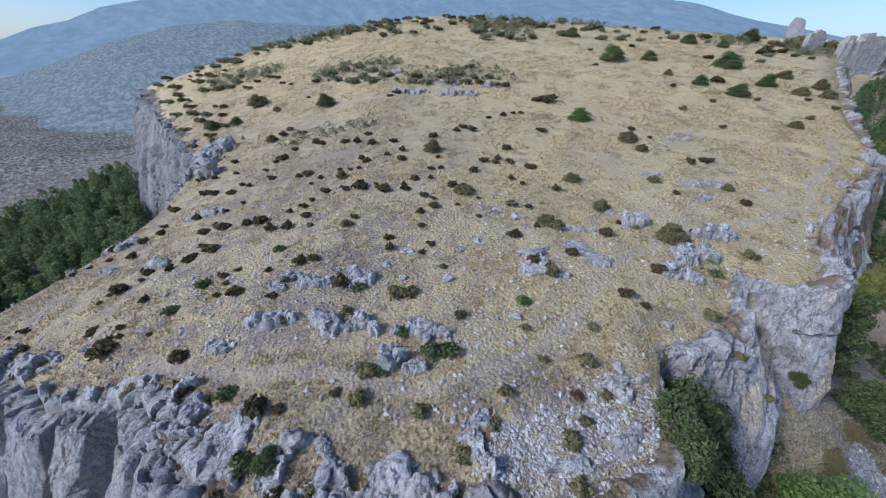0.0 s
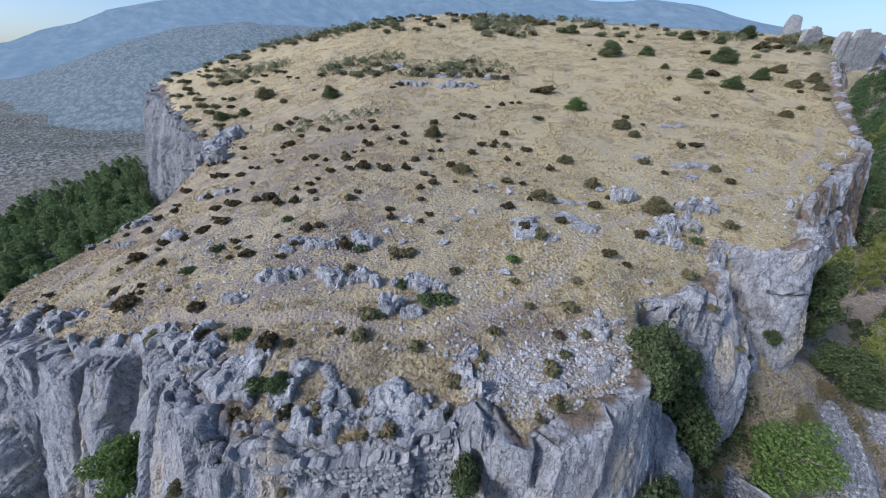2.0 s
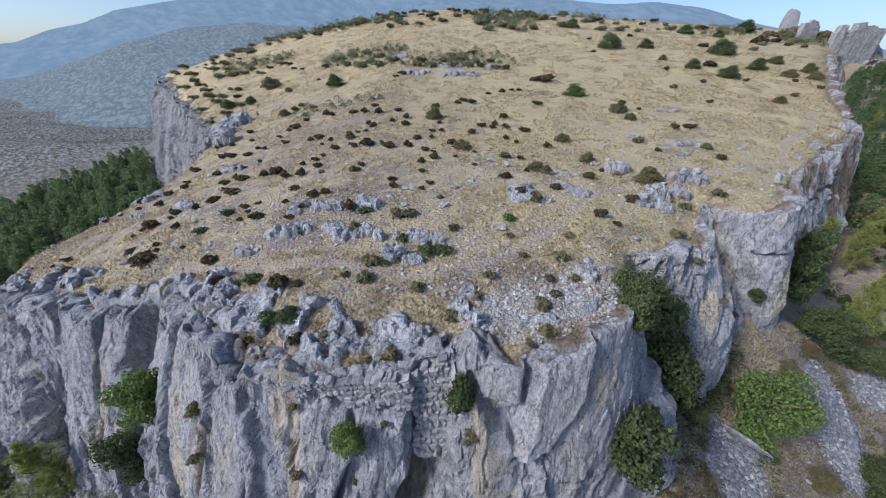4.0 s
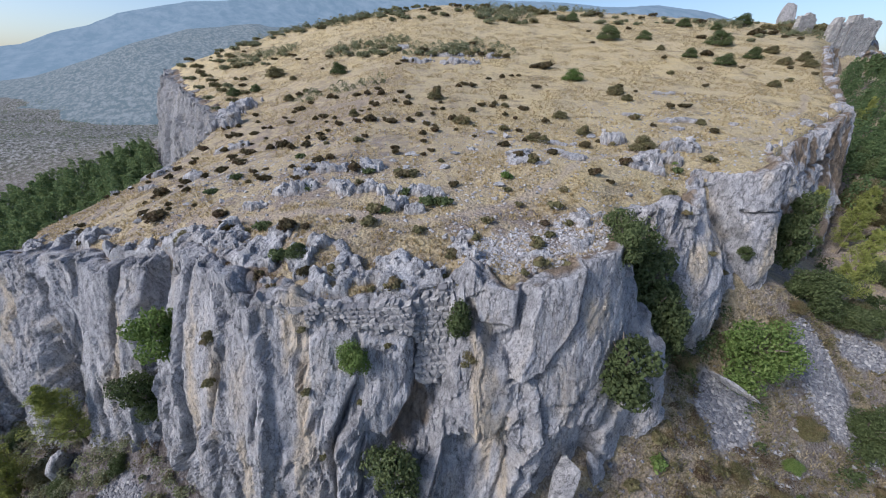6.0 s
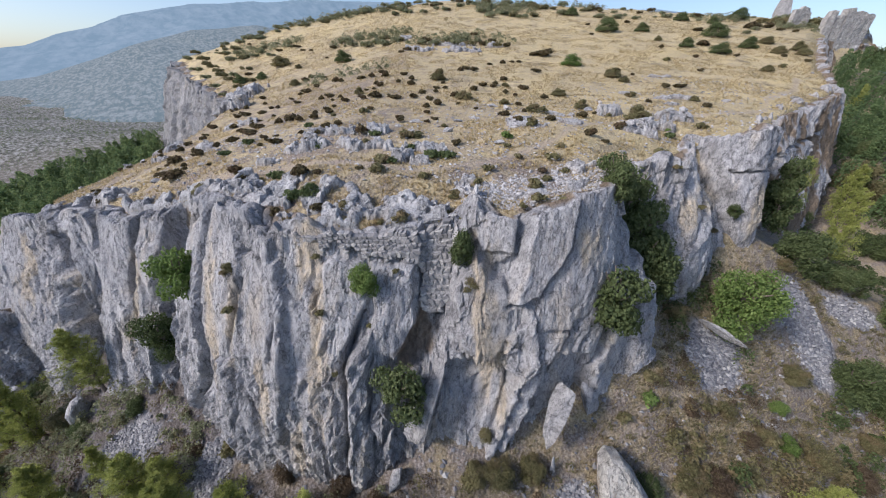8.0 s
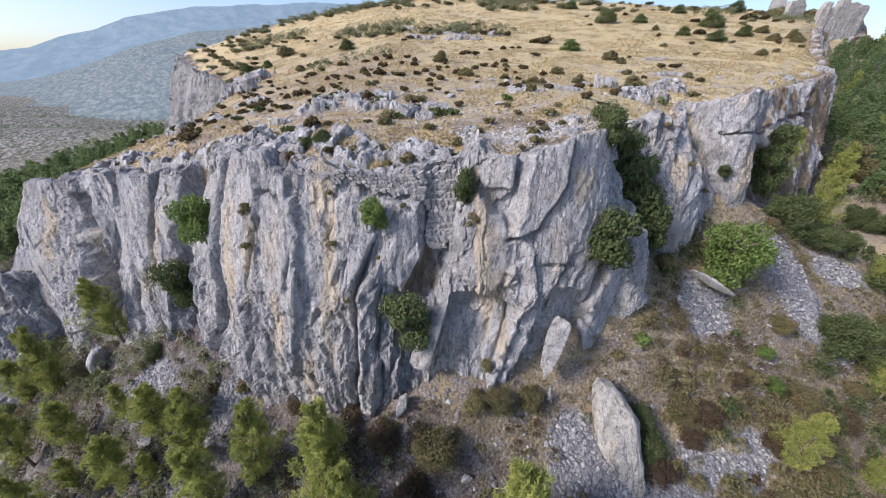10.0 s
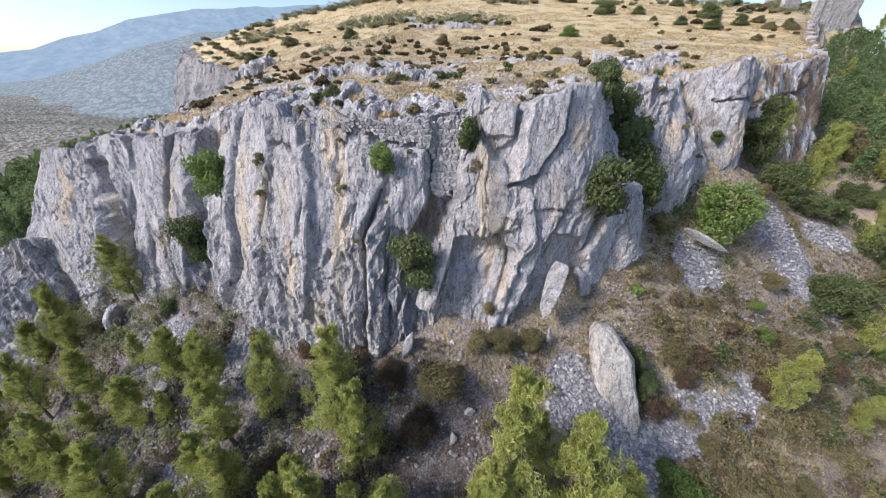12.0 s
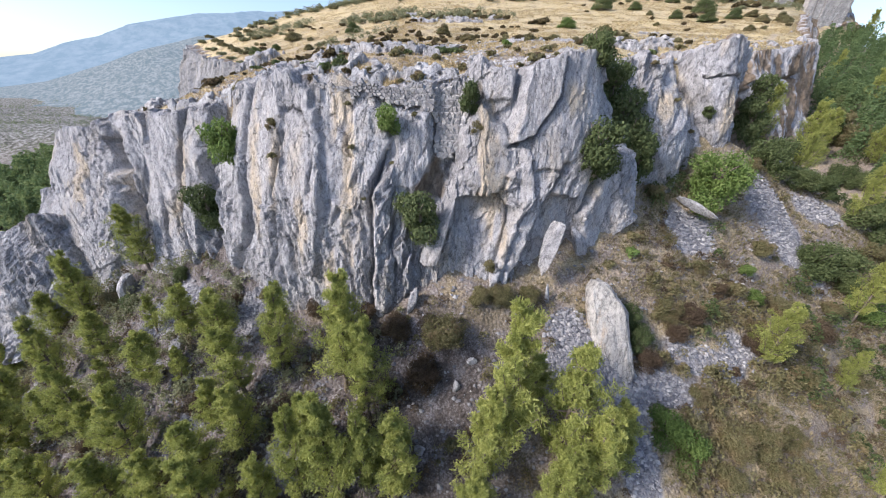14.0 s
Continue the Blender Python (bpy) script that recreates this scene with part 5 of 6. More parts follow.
BARK = bark_material()
LEAVES = {
    "d": leaf_material("dark_juniper", [(0.060, 0.050, 0.028), (0.105, 0.086, 0.044), (0.155, 0.130, 0.064)], (0.138, 0.090, 0.054)),
    "g": leaf_material("green_scrub", [(0.065, 0.088, 0.036), (0.111, 0.146, 0.058), (0.182, 0.215, 0.098)]),
    "o": leaf_material("olive_scrub", [(0.114, 0.110, 0.054), (0.186, 0.174, 0.084), (0.264, 0.240, 0.126)], (0.264, 0.198, 0.114)),
    # scrub green made paler and greyer, to put far haze into the colour
    "m": leaf_material("maquis", [(0.140, 0.160, 0.088), (0.220, 0.240, 0.135), (0.320, 0.330, 0.200)], (0.26, 0.22, 0.14)),
    "b": leaf_material("bright_leaves", [(0.091, 0.147, 0.039), (0.154, 0.231, 0.063), (0.231, 0.301, 0.101)]),
    "r": leaf_material("withered_scrub", [(0.085, 0.060, 0.040), (0.135, 0.098, 0.066), (0.19, 0.15, 0.095)]),
    "pine": leaf_material("pine_needles", [(0.155, 0.182, 0.058), (0.272, 0.305, 0.088), (0.370, 0.398, 0.120), (0.460, 0.472, 0.162)], young=True),
    # tones lifted: haze over the far wood is put into the colour
    "wood": leaf_material("far_pine_needles", [(0.101, 0.155, 0.068), (0.155, 0.223, 0.095), (0.230, 0.284, 0.121)]),
    "hay": leaf_material("hay", [(0.20, 0.165, 0.100), (0.31, 0.26, 0.160), (0.42, 0.36, 0.235)]),
    "straw": leaf_material("straw", [(0.34, 0.26, 0.135), (0.50, 0.40, 0.215), (0.62, 0.52, 0.31)]),
}


def leaf_cards(centres, normals, long, wide, rng, bend=0.25):
    """A small bent leaf spray at each centre: two quads that share an edge."""
    n = len(centres)
    side = np.cross(normals, rng.normal(size=(n, 3)))
    side /= np.linalg.norm(side, axis=1)[:, None] + 1e-9
    up = np.cross(side, normals)
    up /= np.linalg.norm(up, axis=1)[:, None] + 1e-9
    nn = normals / (np.linalg.norm(normals, axis=1)[:, None] + 1e-9)
    l = (long * rng.uniform(0.65, 1.35, n))[:, None]
    w = (wide * rng.uniform(0.65, 1.35, n))[:, None]
    a, b = centres - up * l * 0.5, centres + up * l * 0.5
    v = np.stack([a, b, b + side * w - nn * bend * w, a + side * w - nn * bend * w, b - side * w * 0.8 - nn * bend * w, a - side * w * 0.8 - nn * bend * w], 1)
    f = np.array([(0, 1, 2, 3), (1, 0, 5, 4)])[None] + (np.arange(n) * 6)[:, None, None]
    return v.reshape(-1, 3), f.reshape(-1, 4)


def leaf_shell(rng, n, lobes, squash=0.85, inner=0.55, hang=False):
    """Leaf places and normals over a heap of lobes that sits on the ground, or hangs free."""
    size = np.array([l[3] for l in lobes]) ** 2
    pick = rng.choice(len(lobes), n, p=size / size.sum())
    L = np.array(lobes)[pick]
    d = rng.normal(size=(n, 3))
    d /= np.linalg.norm(d, axis=1)[:, None]
    if not hang:
        d[:, 2] = np.where(d[:, 2] < -0.35, -d[:, 2], d[:, 2])
    r = inner + (1 - inner) * rng.uniform(0, 1, n) ** 0.5
    r *= 1 + 0.18 * np.sin(9 * d[:, 0] + 7 * d[:, 1] + 5 * d[:, 2] + pick)
    p = L[:, :3] + d * (L[:, 3] * r)[:, None] * np.array([1, 1, squash])
    if not hang:
        p[:, 2] = np.abs(p[:, 2] + 0.03)
    return p, d + 0.55 * rng.normal(size=(n, 3))


def stick(points, radii, sides=5):
    """A bent tapering stick."""
    pts = np.asarray(points, float)
    rows = []
    for k, (p, r) in enumerate(zip(pts, radii)):
        t = pts[min(k + 1, len(pts) - 1)] - pts[max(k - 1, 0)]
        t /= np.linalg.norm(t) + 1e-9
        a = np.cross(t, (0.3, 0.9, 0.2))
        a /= np.linalg.norm(a) + 1e-9
        b = np.cross(t, a)
        ang = np.linspace(0, 2 * np.pi, sides, endpoint=False)[:, None]
        rows.append(p + r * (np.cos(ang) * a + np.sin(ang) * b))
    v = np.vstack(rows)
    f = [(k * sides + j, k * sides + (j + 1) % sides, (k + 1) * sides + (j + 1) % sides, (k + 1) * sides + j) for k in range(len(pts) - 1) for j in range(sides)]
    return v, np.array(f)


def joined(pieces):
    vs, fs, base = [], [], 0
    for v, f in pieces:
        vs.append(v)
        fs.append(f + base)
        base += len(v)
    return np.vstack(vs), np.vstack(fs)


SHRUB_NAMES = {"d": ("juniper", "dark brown-green prickly dwarf juniper"), "g": ("evergreen_shrub", "dense dark green evergreen shrub"), "o": ("shrub", "olive-grey dry garrigue shrub"),
               "b": ("bush", "fresh green leafy bush"), "r": ("withered_shrub", "withered red-brown shrub")}


def shrub(kind, seed, leaves, leaf, tall=0.95, count=7, hang=False):
    """One shrub of radius 1: stems and foliage."""
    rng = np.random.RandomState(seed)
    thing = new(SHRUB_NAMES[kind][0])
    lobes = [(0, 0, 0.42 * tall, 0.55)]
    for k in range(count):
        a = 6.283 * (k + rng.uniform(-0.3, 0.3)) / count
        d = rng.uniform(0.35, 0.62)
        low, high = (-0.75, 0.7) if hang else (0.18, 0.62)
        if tall > 1.2 and not hang:
            d = rng.uniform(0.1, 0.62)
            lobes.append((d * np.cos(a), d * np.sin(a), tall * (0.8 - 0.8 * d) * rng.uniform(0.75, 1.1), rng.uniform(0.24, 0.42)))
        else:
            lobes.append((d * np.cos(a), d * np.sin(a), rng.uniform(low, high) * tall, rng.uniform(0.28, 0.46)))
        if tall > 1.2 and not hang:
            lobes.append((0.6 * np.cos(a + 0.4), 0.6 * np.sin(a + 0.4), rng.uniform(0.1, 0.3), rng.uniform(0.26, 0.4)))
    p, nrm = leaf_shell(rng, leaves, lobes, 0.9, 0.55, hang)
    v, f = leaf_cards(p, nrm, leaf, leaf * 0.42, rng)
    mesh_object("foliage", v, f, LEAVES[kind], parent=thing, shade=False)
    stems = []
    for k in range(5):
        a = rng.uniform(0, 6.283)
        e = np.array([0.5 * np.cos(a), 0.5 * np.sin(a), rng.uniform(0.4, 0.75) * tall])
        stems.append(stick([(0, 0, -0.25), e * 0.45 + rng.normal(size=3) * 0.05, e], (0.06, 0.045, 0.015), 4))
    mesh_object("woody_base", *joined(stems), BARK, parent=thing, shade=False)
    return thing


class Stock:
    """Models of a kind of plant, each made at its first use and copied afterwards."""

    def __init__(self, makers):
        self.makers, self.models = makers, {}

    def put(self, k, m, label, category, group):
        k %= len(self.makers)
        if k not in self.models:
            self.models[k] = self.makers[k]()
            ob = self.models[k]
        else:
            ob = copy_thing(self.models[k], m)
        ob.matrix_basis = m
        return tagged(ob, label, category, group)


def maker(function, *values):
    return lambda: function(*values)


SMALL = {k: Stock([maker(shrub, k, 10 * i + ord(k), 260, 0.26, t, c) for i, (t, c) in enumerate(((0.8, 5), (1.0, 7), (0.65, 8), (1.15, 5)))]) for k in "dgobr"}
HUGE = {k: Stock([maker(shrub, k, 800 + 10 * i + ord(k), 10000, 0.042, t, c) for i, (t, c) in enumerate(((1.5, 14), (1.7, 16)))]) for k in "gb"}
HANGING = {k: Stock([maker(shrub, k, 900 + 10 * i + ord(k), 3600, 0.08, t, c, True) for i, (t, c) in enumerate(((0.9, 9), (1.1, 11)))]) for k in "gbo"}
ROUND = {k: Stock([maker(shrub, k, 1000 + 10 * i + ord(k), 9000, 0.05, t, c, True) for i, (t, c) in enumerate(((0.8, 15), (0.95, 18), (0.7, 13)))]) for k in "gobr"}
LARGE = {k: Stock([maker(shrub, k, 500 + 10 * i + ord(k), 4000, 0.075, t, c) for i, (t, c) in enumerate(((1.25, 10), (1.45, 12), (1.6, 9)))]) for k in "gobr"}


def plant(spots, kind, where, group, tall=1.0):
    rng = random.Random(len(spots) * 7 + ord(kind))
    name, label = SHRUB_NAMES[kind]
    for spot in spots:
        x, y, r = spot[0], spot[1], spot[-1]
        stock = LARGE[kind] if r > 0.62 and kind in LARGE else SMALL[kind]
        if r > 1.25 and kind in HUGE:
            stock = HUGE[kind]
        if tall > 1.5 and r > 0.62:
            stock = ROUND[kind]
        wide = (1.12 if tall < 1.5 else 1.0) * r
        if len(spot) == 3:
            y += 0.4 * r
            z = float(land_z(x, y)) + (-0.08 if tall < 1.5 else 0.55 if r > 0.62 else -0.3) * r
        else:
            y, z = y - 0.3 * r, spot[2]
            stock = ROUND[kind] if r > 1.8 else HANGING[kind] if r > 0.4 else SMALL[kind]
        m = pose(x, y, z, 0, 0, rng.uniform(0, 360)) @ Matrix.Diagonal((wide * rng.uniform(0.9, 1.15), wide * rng.uniform(0.9, 1.15), wide * rng.uniform(0.85, 1.1) * (tall if r > 0.62 and tall < 1.5 else 1.0), 1))
        stock.put(rng.randrange(12), m, label + " " + where, name.replace("_", " "), group)


def thicket(name, label, spots, kind, seed):
    """Shrubs grown into one another, as one mesh."""
    rng = np.random.RandomState(seed)
    pieces = []
    for x, y, r in spots:
        lobes = [(dx * r, dy * r, 0.35 * r, q * r) for dx, dy, q in rng.uniform((-0.7, -0.5, 0.3), (0.7, 0.5, 0.6), (5, 3))]
        p, nrm = leaf_shell(rng, 520, lobes, 0.8)
        p += np.array([x, y + 0.3 * r, float(land_z(x, y + 0.3 * r)) - 0.1 * r])
        pieces.append(leaf_cards(p, nrm, 0.16 * r, 0.065 * r, rng))
    return mesh_object(name, *joined(pieces), LEAVES[kind], label=label, category="thicket", kind="stuff", shade=False)


JUNIPERS_TOP_A = [(-42.1, 65.7, 0.96), (-36.5, 25.6, 0.32), (-35.2, 25.6, 0.32), (-33.8, 26.2, 0.27), (-33.5, 18.4, 0.22), (-33.5, 28.5, 0.46), (-32.2, 18.6, 0.39), (-32, 26.5, 0.32), (-31.4, 40.5, 0.43), (-31.1, 28.6, 0.34), (-30.9, 40.7, 0.51), (-30.5, 34, 0.57), (-30.2, 28.6, 0.51), (-29.1, 25.9, 0.47), (-29.1, 30.6, 0.35), (-29, 40.1, 0.43), (-28.7, 29.4, 0.46), (-28.3, 36.4, 0.6), (-28.3, 43.7, 0.53), (-26.7, 35.5, 0.78), (-26.5, 19.8, 0.26), (-26.4, 20.6, 0.27), (-26.1, 40.1, 0.35), (-25.5, 20.6, 0.62), (-25.4, 30.6, 0.63), (-25, 65.1, 0.41), (-24.4, 22.3, 0.51), (-24.1, 21.4, 0.27), (-24, 34.8, 0.63), (-24, 50, 0.75), (-23.8, 23.1, 0.28), (-23.4, 16.3, 0.3)]
plant(JUNIPERS_TOP_A, "d", "on the plateau", "plateau shrubs", 0.72)
JUNIPERS_TOP_B = [(-23.4, 36.4, 0.39), (-23, 30.7, 0.4), (-22.5, 27.2, 0.63), (-22.2, 30.9, 0.29), (-22.2, 35.6, 0.38), (-21.9, 21.8, 0.4), (-21.7, 39.1, 0.34), (-21.2, 40.9, 0.42), (-21, 32, 0.29), (-20.8, 22.5, 0.5), (-20.8, 23.3, 0.37), (-20.8, 27.4, 0.74), (-20.7, 14.3, 0.51), (-20.7, 17.8, 0.35), (-20.6, 49.1, 0.65), (-20.4, 15.5, 0.28), (-20.4, 41.2, 0.85), (-19.9, 36.7, 0.65), (-19.7, 43.5, 0.52), (-19.3, 23.1, 0.83), (-18, 27, 0.51), (-17.7, 14.6, 0.2), (-17, 44.4, 0.6), (-16.6, 26.8, 0.61), (-16.2, 35.5, 0.44), (-16, 43.5, 0.51), (-15.5, 19, 0.35), (-15.1, 35.3, 0.75), (-14.9, 17.1, 0.26), (-14.9, 24.9, 0.48), (-14.8, 18.2, 0.23), (-14.8, 19.7, 0.28)]
plant(JUNIPERS_TOP_B, "d", "on the plateau", "plateau shrubs", 0.72)
JUNIPERS_TOP_C = [(-14.6, 12.7, 0.53), (-14.2, 27.6, 0.36), (-13.9, 32.9, 0.29), (-13.6, 17.1, 0.51), (-13.3, 24.7, 0.61), (-13.3, 34, 0.36), (-13, 28.2, 0.42), (-12.7, 42.6, 0.71), (-12.6, 29.3, 0.32), (-12.2, 19, 0.27), (-12.2, 26.3, 0.49), (-11.6, 30.3, 0.44), (-11.4, 34.9, 0.3), (-11, 41.6, 0.56), (-10.7, 16.3, 0.32), (-10.3, 17.6, 0.37), (-10.1, 19.4, 0.51), (-10.1, 34.5, 0.3), (-9.9, 43.6, 0.65), (-9.5, 29.9, 0.48), (-9.3, 36.7, 0.44), (-9.2, 34.5, 0.3), (-9.1, 19.5, 0.43), (-8.7, 36, 0.43), (-8.7, 40, 0.6), (-8.2, 30, 0.86), (-7.5, 24.9, 0.33), (-6.7, 30.7, 0.27), (-6.6, 37.4, 0.38), (-6.5, 16.8, 0.53), (-6.3, 40.6, 0.48), (-6, 29.9, 0.7)]
plant(JUNIPERS_TOP_C, "d", "on the plateau", "plateau shrubs", 0.72)
JUNIPERS_TOP_D = [(-5.7, 29.5, 0.64), (-5, 38.1, 0.52), (-4.8, 36.1, 0.62), (-4.3, 22.1, 0.39), (-4, 20.6, 0.45), (-4, 30.6, 0.33), (-3.7, 29.5, 0.48), (-3, 31.5, 0.5), (-2.3, 13.2, 0.3), (-2.1, 25.5, 0.38), (-1.9, 23.6, 0.36), (-1.9, 28.1, 0.41), (-1.6, 20, 0.28), (-1.5, 31.5, 0.33), (-1.5, 33.7, 0.35), (-1.5, 42, 0.56), (-1.4, 39.7, 0.53), (-1, 21.1, 0.37), (-1, 26.3, 0.53), (-1, 27.6, 0.3), (-0.8, 36.4, 0.31), (-0.5, 33.9, 0.35), (0.7, 30.1, 0.48), (0.9, 14.3, 0.32), (1.1, 26.7, 0.24), (1.4, 44.1, 0.51), (2.3, 45.3, 0.67), (2.8, 24.9, 0.28), (2.9, 33.2, 0.52), (3.4, 44.4, 0.66), (4.1, 35.7, 0.49), (5.2, 21.8, 0.54)]
plant(JUNIPERS_TOP_D, "d", "on the plateau", "plateau shrubs", 0.72)
JUNIPERS_TOP_E = [(5.4, 35.4, 0.43), (5.7, 36.1, 0.49), (5.9, 18.3, 0.58), (6, 49.2, 0.4), (6.4, 31.4, 0.44), (7.1, 23.1, 0.26), (7.1, 26.1, 0.34), (7.1, 38.9, 0.59), (7.4, 30.5, 0.32), (8.1, 49.8, 0.48), (8.6, 19.3, 0.5), (8.9, 34, 0.65), (9.7, 50.6, 0.41), (10.3, 29.3, 0.47), (10.5, 18.4, 0.22), (10.6, 15.5, 0.43), (10.8, 50.7, 0.41), (11.6, 15, 0.32), (12.2, 22.3, 0.6), (12.4, 44.1, 0.72), (13.7, 17.8, 0.5), (14, 24.1, 0.32), (14.1, 55.7, 0.79), (15.8, 55.3, 1.22), (19, 22.5, 0.38), (21.2, 28.9, 0.36), (23.8, 44.2, 0.51), (24.8, 41.5, 0.34), (26.1, 26.9, 0.49), (26.1, 35.1, 0.48), (27.8, 35.3, 0.66), (29.6, 74.4, 0.56)]
plant(JUNIPERS_TOP_E, "d", "on the plateau", "plateau shrubs", 0.72)
JUNIPERS_TOP_F = [(31.8, 84.8, 0.5), (36.1, 45.2, 0.44), (38.5, 62, 0.57), (41, 55.2, 0.52), (42.1, 87.3, 0.77), (47.2, 64.2, 1.18), (47.7, 55.3, 0.43), (54.2, 78.5, 1.17), (55.2, 55, 0.43), (56.3, 51.5, 0.49), (62, 93, 1.62), (67.7, 81.2, 1.68), (72.3, 82.5, 1.21)]
plant(JUNIPERS_TOP_F, "d", "on the plateau", "plateau shrubs", 0.72)
EVERGREENS_TOP = [(-40.7, 59.6, 1.38), (-36.4, 59.8, 1.08), (-20.2, 59.2, 1.7), (-17.4, 16.1, 0.47), (-16.5, 18.2, 0.54), (-12.6, 21.6, 0.47), (-9, 14.1, 0.47), (-5.4, 16.6, 0.49), (-3.1, 10.8, 0.48), (-2.2, 13.1, 0.42), (-0.6, 11.8, 0.62), (0.3, 11.9, 0.62), (18.1, 18.4, 0.41), (30.6, 95.4, 1.93), (33.8, 76.7, 2.29), (41.7, 77.7, 1.74), (43.5, 62.8, 1.26), (46.5, 57.3, 1.78), (54.1, 61.6, 1.71), (54.7, 72.7, 2.62), (56.1, 89.6, 1.83), (62, 86.5, 1.27), (70.8, 90.3, 2.1)]
plant(EVERGREENS_TOP, "g", "on the plateau", "plateau shrubs", 0.72)
GARRIGUE_TOP_A = [(-35.4, 66.4, 1.8), (-29.8, 62, 0.7), (-25.3, 48.9, 0.98), (-23.5, 51.6, 0.6), (-11.2, 24.6, 0.33), (-10.6, 32.8, 0.64), (-8, 23.8, 0.54), (-5.6, 14.7, 0.32), (-3.7, 10.7, 0.59), (-2.9, 16, 0.55), (-2.1, 16, 0.58), (-1.5, 37.8, 1.02), (-0.1, 18.4, 0.3), (1.7, 28.8, 0.93), (2.9, 27.8, 0.25), (4.3, 13.2, 0.3), (5.7, 26.4, 0.58), (6.7, 17.1, 0.56), (6.9, 35.4, 0.55), (7.9, 13.2, 0.33), (8.1, 23.7, 0.71), (8.8, 23, 0.69), (12.4, 31.4, 0.77), (13.1, 12.6, 0.53), (13.4, 26.3, 0.77), (15, 23.6, 0.44), (15.6, 14.9, 0.52), (16.9, 21.6, 1.08), (20.4, 31.2, 0.6), (21.3, 19.8, 0.55), (22, 40.9, 1.22), (22.5, 38.4, 0.71)]
plant(GARRIGUE_TOP_A, "o", "on the plateau", "plateau shrubs", 0.72)
GARRIGUE_TOP_B = [(26.4, 29.6, 0.63), (34.4, 51.5, 0.57), (40.9, 68.6, 0.83), (45.5, 45.1, 0.8), (49.8, 48, 0.62), (56.5, 57.7, 1.25), (59.7, 56.3, 1.23), (60.7, 66.5, 1.42), (62.4, 60.8, 1.31)]
plant(GARRIGUE_TOP_B, "o", "on the plateau", "plateau shrubs", 0.72)
LEAFY_TOP = [(4.5, 15, 0.48), (18.2, 47.3, 1.38), (18.5, 19.6, 0.27)]
plant(LEAFY_TOP, "b", "on the plateau", "plateau shrubs", 0.72)
JUNIPERS_MAQUIS = [(-54.4, 91.6, 0.7), (-41.4, 80, 0.87), (-37, 80.2, 0.86), (-34.1, 76, 0.71), (-31.4, 73.8, 0.57), (-25.9, 73, 1.02), (-16, 111, 1.27), (-9.1, 58.6, 0.55), (-8.3, 59.6, 0.84), (-6.9, 59.6, 0.92), (-6.2, 107.5, 1.08), (-5.1, 67.1, 1.03), (-1.5, 101.8, 0.88), (1.5, 112.8, 1.28), (4.4, 72.8, 0.99), (6, 64.2, 0.99), (7.8, 67.2, 1.03), (9.7, 62.6, 0.96), (39.4, 102, 1.17), (49.6, 98.4, 0.85), (53.6, 101, 1.01), (54.6, 94.4, 0.96), (66, 93, 1), (70, 92, 1.2), (73, 80, 0.8), (75, 78, 0.7)]
thicket("thicket", "dark juniper scrub thicket on the plateau", JUNIPERS_MAQUIS, "d", 21)
EVERGREENS_MAQUIS_A = [(-55.2, 85.9, 1.2), (-54.9, 81.5, 1.41), (-48.4, 80.7, 1.26), (-47.2, 82.4, 1.28), (-42, 77, 1.08), (-39.3, 81.3, 1), (-33, 105.3, 1.38), (-30.8, 106.1, 1.39), (-27.8, 106.6, 1.39), (-23.7, 75.7, 1.39), (-21.8, 107.7, 1.24), (-21, 71.8, 1.44), (-19.1, 108.6, 1.25), (-18.2, 77.8, 1.18), (-18.1, 69, 1.49), (-16.3, 70.8, 1.52), (-13.5, 67.4, 1.46), (-11.7, 69.8, 1.28), (-6.4, 64.8, 1.2), (-3.9, 64, 1.18), (-1, 67.1, 1.23), (0.5, 63.9, 1.28), (2.1, 68.8, 1.26), (5.2, 67.4, 1.13), (6.1, 109, 1.24), (7.8, 98.9, 1.72), (9.5, 93.4, 1.63), (10.5, 105.5, 1.81), (12.5, 96.4, 1.68), (14.4, 106.9, 1.68), (17.3, 91.5, 1.34), (18, 104.9, 1.65)]
thicket("thicket", "green evergreen scrub thicket on the plateau", EVERGREENS_MAQUIS_A, "m", 23)
EVERGREENS_MAQUIS_B = [(63, 76, 1.1), (67, 80, 1), (80.5, 88, 2.2), (81.5, 85.5, 2.3), (82, 88, 2.6)]
thicket("thicket", "green evergreen scrub thicket on the plateau", EVERGREENS_MAQUIS_B, "m", 25)
GARRIGUE_MAQUIS = [(-65.6, 96.5, 1.03), (-60, 88, 1.09), (-56.4, 89.5, 0.96), (-50.6, 81.1, 1.14), (-48.4, 86.4, 1.06), (-35.1, 104.5, 1.22), (-24.8, 107.2, 1.39), (-21, 76.9, 1.17), (-15.1, 73.7, 1.35), (-10.1, 70, 0.96), (-2.4, 64.1, 1.18), (0.6, 71.2, 0.97), (3.5, 64.3, 1.19), (8.3, 62.9, 1.06), (15, 93.9, 1.5), (20.4, 93.7, 1.5), (22.4, 108.5, 1.55), (25.1, 103.4, 1.33), (70, 82, 1), (72, 86, 0.9), (74, 88, 1.2), (75.5, 87, 1.5), (77, 86.5, 1.9), (78.5, 86, 2.2), (80, 86, 2.3), (83, 85, 2.2), (84, 84.8, 1.8)]
thicket("thicket", "olive-grey scrub thicket on the plateau", GARRIGUE_MAQUIS, "o", 27)
